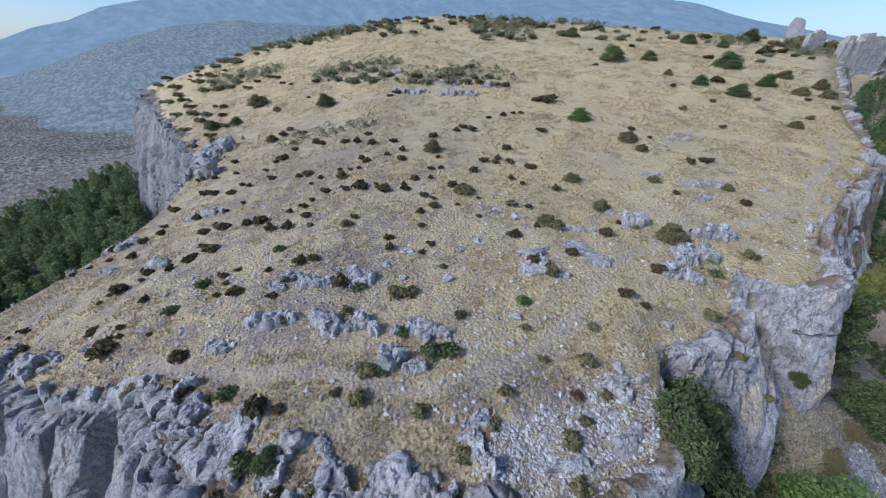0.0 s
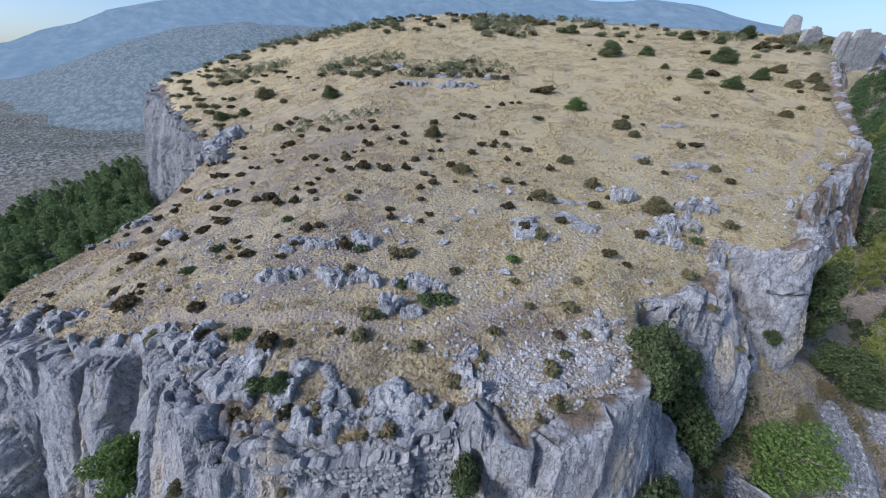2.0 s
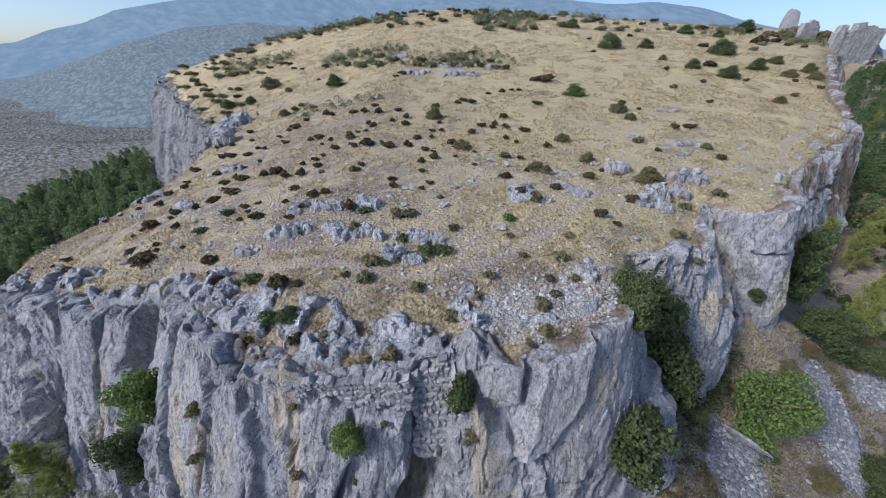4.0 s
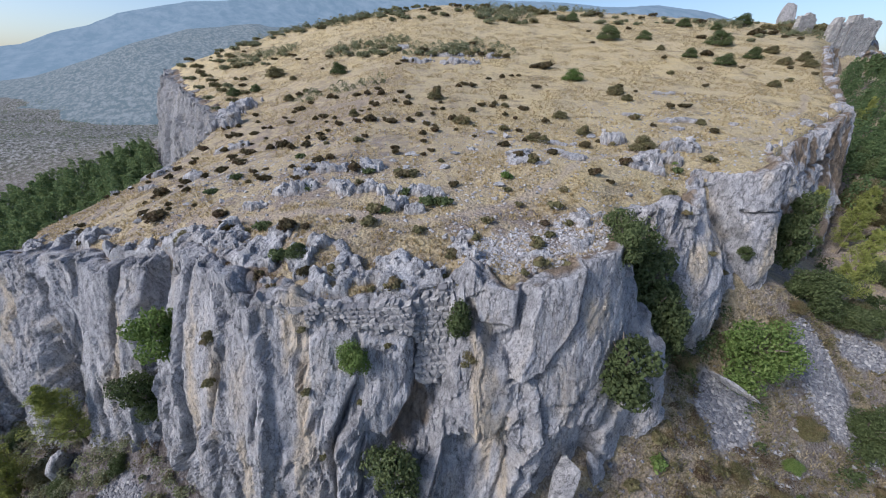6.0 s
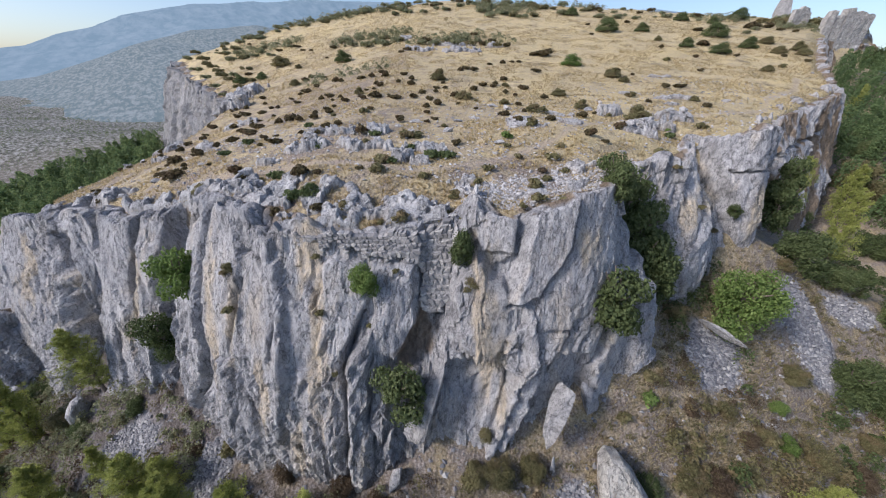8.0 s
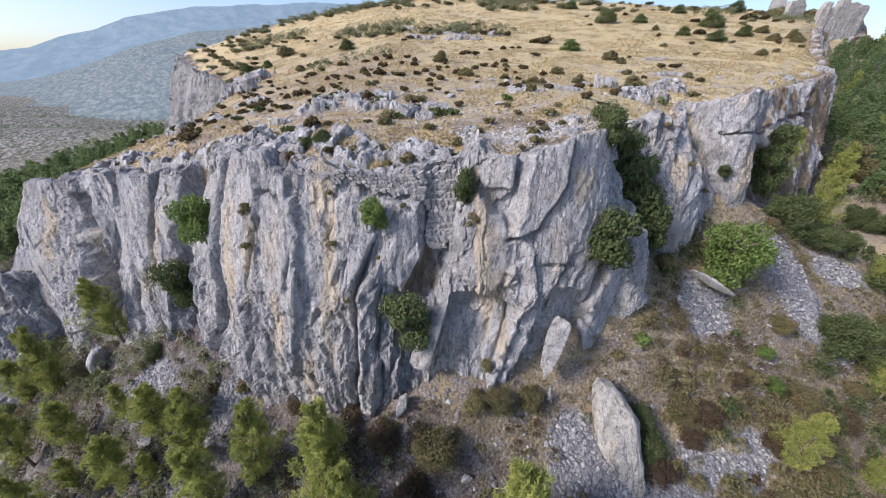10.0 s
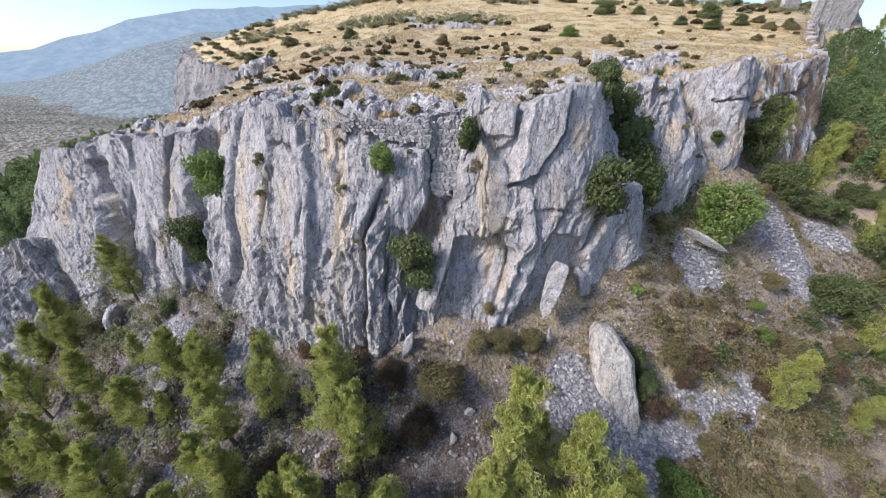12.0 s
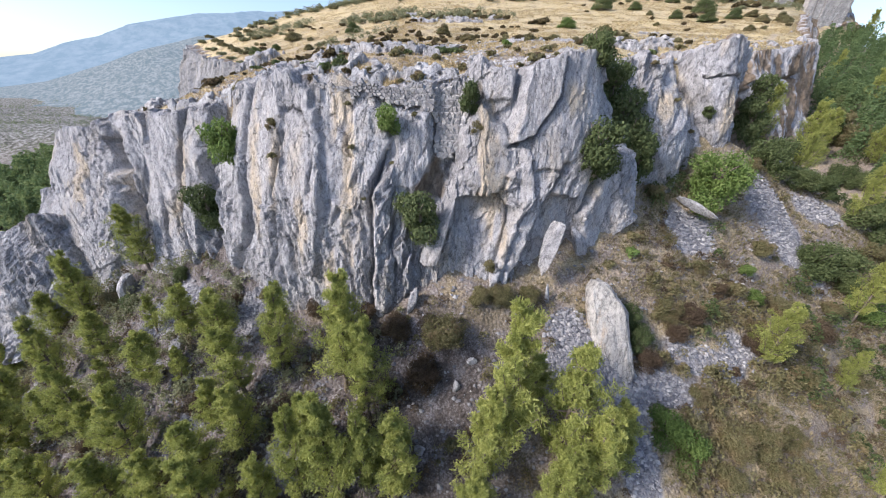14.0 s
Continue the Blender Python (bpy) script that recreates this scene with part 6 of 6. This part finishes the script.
JUNIPERS_LEDGE = [(-31.5, 16.6, 0.18), (-29.4, 16.3, 0.4), (-26.7, 13.9, 0.41), (-23.7, 11.7, 0.41), (-23.2, 15.9, 0.34), (-20.3, 13.8, 0.71), (-19.9, 14.8, 0.24), (-17.9, 10.6, 0.46), (-13.6, 8.3, 0.52), (-12.8, 10.7, 0.56), (-10.8, 7.5, 0.23), (-9.6, 7.7, 0.4), (-8.8, 6.3, 0.43), (-8.2, 9, 0.6), (-7.2, 9, 0.3), (-6.3, 6.1, 0.42), (-4.9, 9.8, 0.25), (-4.8, 4.8, 0.47)]
plant(JUNIPERS_LEDGE, "d", "on the rocky ledge", "ledge shrubs", 0.8)
EVERGREENS_LEDGE = [(-10.3, 10.1, 0.52), (-7.9, 7.1, 0.6), (-6.9, 7.1, 0.66)]
plant(EVERGREENS_LEDGE, "g", "on the rocky ledge", "ledge shrubs", 0.8)
GARRIGUE_LEDGE = [(-16.4, 11.3, 0.7), (-11.3, 10, 0.29), (-7.6, 5.5, 0.36), (-4.9, 6.4, 0.4), (-3.8, 9.4, 0.49), (-2.9, 5.5, 0.23), (-1.9, 5.6, 0.52), (-1, 9, 0.42), (0.5, 6.4, 0.26), (0.9, 7.5, 0.44), (1.3, 6.1, 0.52), (2.1, 8.5, 0.32), (2.7, 5.5, 0.27), (2.8, 9.8, 0.34), (3.1, 4.8, 0.26), (4.2, 5.8, 0.23), (4.8, 11.4, 0.26), (5, 6.2, 0.43), (5.2, 7.8, 0.45), (6, 8.6, 0.32), (6.3, 6.2, 0.4), (6.9, 11.2, 0.45), (7.1, 5.8, 0.37), (7.3, 9.7, 0.3)]
plant(GARRIGUE_LEDGE, "o", "on the rocky ledge", "ledge shrubs", 0.8)
WITHERED_LEDGE = [(-2.2, 6, 0.41), (6, 9.7, 0.3)]
plant(WITHERED_LEDGE, "r", "on the rocky ledge", "ledge shrubs", 0.8)
EVERGREENS_FACE = [(-17.6, 6.2, -8.5, 1.3), (-1.4, 1.6, -7.1, 1.15), (1.3, 4.9, -1.0, 0.75), (9.4, 7.5, 1.7, 0.87), (9.5, 8.8, 1.7, 1.05), (9.4, 5.0, -3.9, 1.5), (11.9, 11, -0.4, 1.44), (12.9, 10.5, -2.1, 1.53), (13.7, 9.7, -3.8, 1.54), (14.3, 9.1, -4.9, 1.25), (21.7, 14, -2, 0.5), (28.8, 18.6, -0.4, 1.2), (28.5, 18, -2.8, 1.4)]
plant(EVERGREENS_FACE, "g", "growing from the cliff face", "cliff bushes", 1.3)
GARRIGUE_FACE = [(-10.9, 4.8, -2.7, 0.42), (-10.6, 3.5, -4.5, 0.36), (-7.7, 1.5, -7.7, 0.22), (-5.8, 4.1, -1.5, 0.22), (-5.4, 2.6, -3.7, 0.24), (-4.6, 1.3, -6.3, 0.16), (-3.1, 2.9, -4.6, 0.25), (-1.9, 3.8, -2, 0.21), (1.8, 4.0, -2.6, 0.5), (2.9, 1.3, -10.3, 0.41), (15.4, 12.5, 1.3, 0.29), (17.6, 11.9, -1.2, 0.3), (20.6, 13.7, -3.7, 0.3)]
plant(GARRIGUE_FACE, "o", "growing from the cliff face", "cliff bushes", 1.3)
LEAFY_FACE = [(-15.3, 6.7, -4.1, 1.2), (-3.4, 3.5, -2.2, 0.75)]
plant(LEAFY_FACE, "b", "growing from the cliff face", "cliff bushes", 1.3)
EVERGREENS_FOOT = [(-45.3, 7.6, 1.58), (-38.5, 5.9, 0.97), (-34.5, 3.3, 1.1), (-34.3, 8, 1.08), (-25.2, 3.8, 0.73), (-20.3, 4.1, 0.7), (11.7, -0, 0.92), (12.2, -1, 0.91), (17.5, 10.1, 0.92), (29, 13.8, 2.15), (29.9, 6.9, 1.83), (32.2, 7, 1.85), (32.4, 13.4, 1.55), (32.7, 6.4, 1.1), (33.2, 22.7, 1.48), (34.4, 13.7, 1.36), (38, 11.5, 2.26), (38.2, 25.9, 1.19), (40.1, 29.4, 0.68), (43, 28.2, 1.57), (45.2, 32.8, 1.19), (47.6, 23.8, 1.78), (48.4, 22.1, 1.71), (60.6, 39.6, 2.08), (60.8, 43.2, 1.83), (68.3, 43.2, 1.82), (94.9, 78.2, 3.09)]
plant(EVERGREENS_FOOT, "g", "on the slope under the cliff", "slope bushes", 1.75)
GARRIGUE_FOOT = [(-27.7, 4.7, 0.85), (-21.3, 3.9, 0.53), (-12.1, 1.4, 0.62), (0.1, -2.5, 1.44), (0.8, -5.7, 0.61), (2.3, -0.5, 0.82), (3.7, -0.3, 0.9), (5.4, 0.1, 0.84), (11.1, 2.8, 0.61), (13.2, 4.8, 0.56), (14.5, 0.6, 0.95), (15.4, -3, 0.73), (16, -6.1, 0.92), (16.3, 8.5, 0.88), (16.8, -4.8, 1.09), (16.9, 4, 0.56), (18.2, 4, 0.64), (18.8, -4.5, 1.11), (19.4, -5.6, 0.83), (20.5, 3.1, 0.71), (21.1, -3.8, 0.81), (23.8, -0.7, 0.89), (24, 2.7, 1.04), (24.2, 11.2, 0.67), (24.6, 6.6, 0.88), (26.7, 12.9, 0.7), (28.9, 0.7, 0.88), (30, 4.6, 0.87), (35.4, 15.5, 1.09), (36.8, 9.1, 1.47), (54.1, 30.6, 2.13), (54.4, 34.3, 2.43)]
plant(GARRIGUE_FOOT, "o", "on the slope under the cliff", "slope bushes", 1.75)
LEAFY_FOOT = [(12.8, -4.8, 1.25), (12.8, 3.8, 0.58), (13.8, -5.3, 1.15), (21.9, 3, 0.68), (22.2, 4.8, 0.63), (33.4, 5, 1.52)]
plant(LEAFY_FOOT, "b", "on the slope under the cliff", "slope bushes", 1.75)
plant([(20.6, 9.4, -6.7, 2.1)], "b", "above the scree under the cliff", "slope bushes")
WITHERED_FOOT = [(-22.9, -4.2, 0.82), (-15.3, -6.4, 0.85), (-14.8, -3.7, 0.9), (-14.3, 1.6, 0.55), (-9, -4.5, 0.85), (-8.3, 0.4, 0.75), (-4.7, -0.4, 0.71), (-2.8, -3.9, 0.64), (-2.7, -1.6, 1.02), (-1, -3.7, 1.15), (12.5, -1.9, 0.85), (14.7, -0.4, 0.78), (15.5, 3.7, 0.47), (16, 0.6, 1.02), (16.9, -1.5, 0.42), (18.4, -1.2, 0.57), (19, 2.8, 0.63), (20.3, 0.1, 0.81), (27.3, 2.4, 1.23)]
plant(WITHERED_FOOT, "r", "on the slope under the cliff", "slope bushes", 1.75)


def crest_spots(x0, x1, count, seed, deep=7.0):
    rng = random.Random(seed)
    xs = [rng.uniform(x0, x1) for _ in range(count)]
    return [(x, 117 - 0.28 * abs(x) - rng.uniform(0, deep), rng.uniform(0.5, 1.5)) for x in xs]


thicket("thicket", "green evergreen scrub along the far crest of the plateau", crest_spots(-66, -14, 46, 5), "m", 41)
FAR_EDGE = [(-36, 47, 1.1), (-38, 50.5, 1.3), (-41, 54, 1.2), (-44, 58.5, 1.6), (-47.5, 62, 1.4), (-51, 66, 1.8), (-55, 71, 1.6), (-58, 75, 1.9), (-63, 80, 1.8), (-68, 86, 2.0), (-74, 93, 2.0), (-80, 99, 2.2), (-86, 108, 2.2), (-40, 57, 1.2), (-46, 67, 1.5), (-53, 78, 1.6), (-60, 88, 1.8)]
thicket("thicket", "green evergreen scrub along the edge of the far cliff", [(x, y, 0.75 * r) for x, y, r in FAR_EDGE[::2]], "m", 44)
thicket("thicket", "olive-grey scrub along the edge of the far cliff", [(x + 1.5, y + 2.5, 0.8 * r) for x, y, r in FAR_EDGE], "o", 45)
thicket("thicket", "olive-grey scrub along the far crest of the plateau", crest_spots(-66, 45, 40, 6), "o", 42)
thicket("thicket", "dark juniper scrub along the far crest of the plateau", crest_spots(-20, 78, 60, 7, 16), "m", 43)


def pine(seed, clumps, branches=26):
    """A pine 1 high: trunk, limbs and a loose crown of needle clumps."""
    rng = np.random.RandomState(seed)
    thing = new("pine_tree")
    bow = rng.normal(size=2) * 0.03
    path = [(bow[0] * np.sin(3 * h), bow[1] * np.sin(2.4 * h), h) for h in np.linspace(-0.12, 0.97, 8)]
    limbs, centres, sizes = [stick(path, np.linspace(0.026, 0.004, 8), 5)], [], []
    heavy = rng.uniform(0, 6.283)
    for k in range(branches):
        h = 0.14 + 0.80 * (k + rng.uniform(0, 0.9)) / branches
        a = 2.4 * k + rng.uniform(-0.6, 0.6)
        reach = 0.255 * (1.0 - h) ** 0.85 * rng.uniform(0.5, 1.25) * (0.7 if h < 0.25 else 1.0) * (1 + 0.22 * np.cos(a - heavy)) + 0.025
        root = np.array([bow[0] * np.sin(3 * h), bow[1] * np.sin(2.4 * h), h])
        out = np.array([np.cos(a), np.sin(a), 0.0])
        tip = root + out * reach + np.array([0, 0, reach * rng.uniform(0.5, 1.15)])
        midp = root + out * reach * 0.55 + np.array([0, 0, reach * 0.06])
        limbs.append(stick([root, midp, tip], (0.008, 0.005, 0.002), 5))
        for u in np.linspace(0.3, 1.0, clumps):
            q = (1 - u) ** 2 * root + 2 * u * (1 - u) * midp + u * u * tip
            centres.append(q + rng.normal(size=3) * 0.02 * (1.3 - u))
            sizes.append((0.020 + 0.19 * reach) * rng.uniform(0.75, 1.35))
    for u in (0.86, 0.91, 0.96, 1.0):
        centres.append(np.array([0, 0, u]) + rng.normal(size=3) * 0.006)
        sizes.append(0.013 + 0.14 * (1 - u))
    mesh_object("trunk", *joined(limbs), BARK, parent=thing)
    each = 60
    c, r = np.repeat(np.array(centres), each, 0), np.repeat(np.array(sizes), each)
    d = rng.normal(size=c.shape)
    d[:, 2] = 0.9 * np.abs(d[:, 2]) - 0.25
    d /= np.linalg.norm(d, axis=1)[:, None]
    far = rng.uniform(0, 1, len(c)) ** 0.6
    p = c + d * (r * far)[:, None] * np.array([1, 1, 1.15])
    side = np.cross(d, rng.normal(size=d.shape))
    v, f = leaf_cards(p, side, 0.023, 0.0028, rng, 0.4)
    # needle tone is random by clump, and lighter towards each clump's outside
    young = np.repeat(0.45 * np.repeat(rng.uniform(0, 1, len(centres)), each) + 0.3 * far ** 2 + 0.25 * rng.uniform(0, 1, len(c)), 6)
    mesh_object("crown", v, f, LEAVES["pine"], parent=thing, shade=False, attrs=dict(young=young))
    return thing


PINES = Stock([maker(pine, 700 + k, lf, br) for k, (lf, br) in enumerate(((6, 32), (7, 28), (5, 38), (7, 26), (6, 30), (5, 36)))])


def plant_pines(spots, where, group):
    rng = random.Random(len(spots))
    for k, (x, y, h) in enumerate(spots):
        wide = h * rng.uniform(0.85, 1.1) if h < 6 else h * rng.uniform(0.7, 0.9)
        m = pose(x, y, float(land_z(x, y)) - 0.05, rng.uniform(-4, 4), rng.uniform(-4, 4), rng.uniform(0, 360)) @ Matrix.Diagonal((wide, wide, h, 1))
        PINES.put(k, m, "young pine with loose yellow-green needles " + where, "pine tree", group)


PINES_A = [(-5.4, -3.3, 7.9), (-3.8, -4.6, 7.3), (-17, 0.2, 4.6), (-13.6, -1.5, 5.3), (-11.6, -3.2, 5.5), (-9.5, -2.4, 6.4), (-10.5, -5.4, 5.1), (-19, -1.9, 4.9), (-16.8, -1.9, 3), (-29.7, 4.3, 7.1), (-23.1, -1.3, 3.3), (-30, 1, 6.8), (-34.6, 3.4, 3.9), (-30.4, -2.5, 6.2), (-25.5, -3, 5.1), (-18.1, -5.2, 6.5), (-23.5, -2.9, 6.3), (-12.7, -6.6, 5.4), (-17.8, -7.1, 5.4), (-14.8, -7.2, 5.2), (-30.2, -4.4, 6.4), (-23.4, -6.5, 6.4), (-6.6, -5.7, 4.9), (-6.8, -7.4, 6.8), (-4.7, -7.3, 7.7), (-3.6, -6.9, 6.2), (-2, -7.4, 5.9), (3.7, -5.7, 9.5), (5.2, -4, 4.2), (6.3, -6.1, 8.2)]
plant_pines(PINES_A, "under the cliff", "pines under the cliff")
PINES_B = [(2.3, -6.8, 7.1), (6.9, -7.2, 7.3), (5.7, -8, 6.4), (1.8, -8.1, 4.4), (9.2, -6.3, 5.4), (20.6, -0.3, 5.0), (21.6, 0.5, 3.8), (32.1, 5.0, 6.0), (27.6, 0.3, 3.8), (47.5, 28.9, 7), (52.5, 25.7, 5.6), (-24.6, 6.2, 5.9), (63.5, 40.4, 6.9), (50.7, 32, 5.8), (-45, 5.5, 6.3), (-11.1, -8, 6.4), (-8.4, -8.1, 5), (-30.1, 5.1, 6.1), (-35.4, 5.6, 5.1), (-24.8, 0.8, 5), (-41.9, 5.7, 4.4), (-12.9, -4.4, 4.3), (33.5, 22.1, 7.6), (52.6, 27.2, 5.7), (97, 78.3, 8.2), (69.9, 54.2, 6.4)]
plant_pines(PINES_B, "under the cliff", "pines under the cliff")
PINES_C = [(-27.5, -5.6, 5.2), (-21, -4.4, 4.6), (-20.6, -8.2, 5.6), (-26.8, -8.4, 6.0), (-32.5, -1, 5.0), (-33.4, -5.5, 6.2), (-15.6, -9.2, 5.2), (-9.8, -9.8, 5.4), (-1.2, -9.6, 5.0), (-4.4, -10, 5.6), (-6.2, -1.9, 4.2), (-14.8, 0.2, 3.6), (-20.8, 1.4, 3.4), (-36.5, 1.2, 5.0), (-38.4, -3, 5.6), (-13.4, -10.4, 5.6), (-18.6, -10.6, 6.0), (-23.6, -10, 6.0), (33.2, 16.0, 7.4), (37, 12.5, 6.2), (27.2, -4.6, 4.4)]
plant_pines(PINES_C, "under the cliff", "pines under the cliff")


def woods(name, label, xs, ys, count, high, seed, kind, keep, leaves=110, leaf=0.085, wide=0.27):
    """Far trees, too many to count, as one mesh of leaf clumps."""
    rng = np.random.RandomState(seed)
    x, y = rng.uniform(*xs, count * 4), rng.uniform(*ys, count * 4)
    ok = keep(x, y)
    x, y = x[ok][:count], y[ok][:count]
    h = rng.uniform(*high, len(x))
    z = land_z(x, y)
    n = leaves
    u = rng.uniform(0.12, 1, (len(x), n)) ** 0.8
    a = rng.uniform(0, 6.283, (len(x), n))
    r = wide * (1.06 - u) ** 0.6 * np.sqrt(rng.uniform(0.3, 1, (len(x), n))) * (1 + 0.3 * np.sin(3 * a + 9 * u))
    p = np.stack([x[:, None] + h[:, None] * r * np.cos(a), y[:, None] + h[:, None] * r * np.sin(a), z[:, None] + h[:, None] * u], -1).reshape(-1, 3)
    v, f = leaf_cards(p, rng.normal(size=p.shape) + np.array([0, 0, 0.4]), leaf * float(np.mean(high)), 0.4 * leaf * float(np.mean(high)), rng)
    return mesh_object(name, v, f, LEAVES[kind], label=label, category="woods", kind="stuff", shade=False)


woods("pine_wood", "dense dark green pine wood on the slope under the far cliff", (-105, -38), (24, 104), 620, (3.8, 6.6), 81, "wood", lambda x, y: (inside(x, y) < np.where(y > 42, -9, -4)) & (x > -112 + 0.35 * (y - 30)) & (y > 12 - 0.35 * (x + 40)) & ((y > 38) | (x < -66)), 230, 0.06)
woods("pine_wood", "mixed green trees on the slope under the castle", (50, 112), (14, 78), 420, (3.0, 5.5), 82, "wood", lambda x, y: (inside(x, y) < -4) & (y > 0.55 * x - 8), 330, 0.045)
woods("scrub", "dark scrub dotted over the stony hillside", (-420, -95), (20, 460), 7000, (0.9, 2.4), 83, "g", lambda x, y: (np.hypot(x, y) > 120) & (vnoise(x / 25, y / 25, seed=9) > -0.35) & (inside(x, y) < -30), 26, wide=0.55)
woods("scrub", "dark scrub on the slope beyond the castle", (60, 300), (-40, 220), 700, (1.5, 3.5), 84, "o", lambda x, y: inside(x, y) < -12, 40, wide=0.55)
woods("low_scrub", "low brown and olive scrub on the stony slope", (-42, 46), (-16, 14), 1700, (0.35, 1.0), 85, "o", lambda x, y: (inside(x, y) < -5.2) & (patches(x, y, SCREE) < 0.25) & (vnoise(x / 3, y / 3, seed=19) > -0.2), 60, leaf=0.12, wide=0.6)
woods("low_scrub", "green undergrowth at the foot of the cliff", (-52, -2), (-14, 10), 1500, (0.4, 1.3), 87, "m", lambda x, y: (inside(x, y) < -5.0) & (patches(x, y, SCREE) < 0.25) & (vnoise(x / 3, y / 3, seed=39) > -0.3), 80, leaf=0.12, wide=0.6)
woods("slope_scrub", "olive and green scrub on the slope under the plateau", (16, 60), (-6, 40), 500, (0.5, 1.7), 88, "g", lambda x, y: (inside(x, y) < -4.5) & (patches(x, y, SCREE) < 0.2) & (vnoise(x / 4, y / 4, seed=49) > -0.05 + 0.5 * smooth(30, 20, x)), 90, leaf=0.12, wide=0.6)
woods("low_scrub", "olive scrub closing over the dry slope", (13, 27), (-10, 3), 260, (0.5, 1.3), 89, "o", lambda x, y: (patches(x, y, SCREE) < 0.2) & (vnoise(x / 3, y / 3, seed=69) > -0.3), 90, leaf=0.12, wide=0.6)
woods("low_scrub", "withered brown undergrowth between the pines", (-42, 44), (-16, 8), 1400, (0.3, 0.9), 86, "r", lambda x, y: (inside(x, y) < -5.2) & (patches(x, y, SCREE) < 0.25) & (vnoise(x / 2.5, y / 2.5, seed=29) > 0.0), 60, leaf=0.12, wide=0.6)


def grass(name, label, xs, ys, count, seed, tall, keep, kind="straw", spread_k=1.0):
    rng = np.random.RandomState(seed)
    x, y = rng.uniform(*xs, count * 3), rng.uniform(0, 1, count * 3) ** spread_k * (ys[1] - ys[0]) + ys[0]
    ok = keep(x, y)
    x, y = x[ok][:count], y[ok][:count]
    n = len(x)
    z = land_z(x, y) - 0.02
    blades = []
    h = tall * rng.uniform(0.5, 1.4, n)
    for k in range(5):
        a = rng.uniform(0, 6.283, n)
        lean = rng.uniform(0.25, 1.0, n) * h
        w = 0.034 * rng.uniform(0.6, 1.4, n)
        root = np.stack([x + 0.05 * np.cos(a), y + 0.05 * np.sin(a), z], -1)
        side = np.stack([-np.sin(a) * w, np.cos(a) * w, 0 * a], -1)
        tip = root + np.stack([np.cos(a) * lean, np.sin(a) * lean, h], -1)
        blades.append(np.stack([root - side, root + side, tip], 1))
    v = np.stack(blades, 1).reshape(-1, 3)
    return mesh_object(name, v, np.arange(len(v)).reshape(-1, 3), LEAVES[kind], label=label, category="grass", kind="stuff", shade=False)


def on_turf(x, y):
    return (inside(x, y) > 0.6) & (vnoise(x / 2.2, y / 2.2, seed=55) + 0.6 * vnoise(x / 9, y / 9, seed=56) > -0.25) & (near_line(x, y, TRAILS[0]) > 0.45) & (np.hypot(x - 5, (y - 8.5) * 1.3) > 2.4)


grass("dry_grass", "short straw-coloured dry grass tufts over the plateau", (-60, 70), (5, 112), 62000, 91, 0.15, on_turf, spread_k=1.5)
grass("slope_grass", "dry grass and low herbs on the slope below the cliff", (-30, 40), (-10, 14), 7000, 92, 0.22, lambda x, y: (inside(x, y) < -3.5) & (vnoise(x / 2, y / 2, seed=57) > 0.0) & (patches(x, y, SCREE) < 0.3) & (x > 4), "o")
grass("slope_grass", "brownish dry grass on the slope below the cliff", (8, 46), (-12, 14), 9000, 93, 0.24, lambda x, y: (inside(x, y) < -3.2) & (vnoise(x / 2.5, y / 2.5, seed=77) > -0.15) & (patches(x, y, SCREE) < 0.3), "hay")
MAQUIS = [(-48, 85, 9, 4), (-19, 77, 8, 4), (0, 69, 10, 4.5), (15, 105, 9, 7), (-40, 104, 14, 3), (-25, 108, 10, 3), (66, 91, 6, 3), (-18, 47, 7, 1.6), (36, 108, 7, 2.5), (79, 82.5, 4, 2.2)]
woods("maquis", "grey-green maquis in patches over the far plateau", (-62, 84), (42, 116), 1500, (0.5, 1.5), 97, "m", lambda x, y: (inside(x, y) > 1.5) & (patches(x, y, MAQUIS) > 0.35), 90, 0.14, 0.95)
woods("heath", "low dark brown heath tufts dotted over the dry plateau", (-60, 62), (16, 112), 900, (0.22, 0.6), 95, "d", lambda x, y: (inside(x, y) > 1.5) & (vnoise(x / 7, y / 7, seed=58) + 0.5 * vnoise(x / 2, y / 2, seed=59) > 0.15), 26, wide=0.55)
woods("heath", "low olive herbs dotted over the dry plateau", (-45, 55), (9, 90), 900, (0.18, 0.45), 96, "o", lambda x, y: (inside(x, y) > 1.0) & (vnoise(x / 5, y / 5, seed=68) > 0.0), 22, wide=0.55)
build_wall()
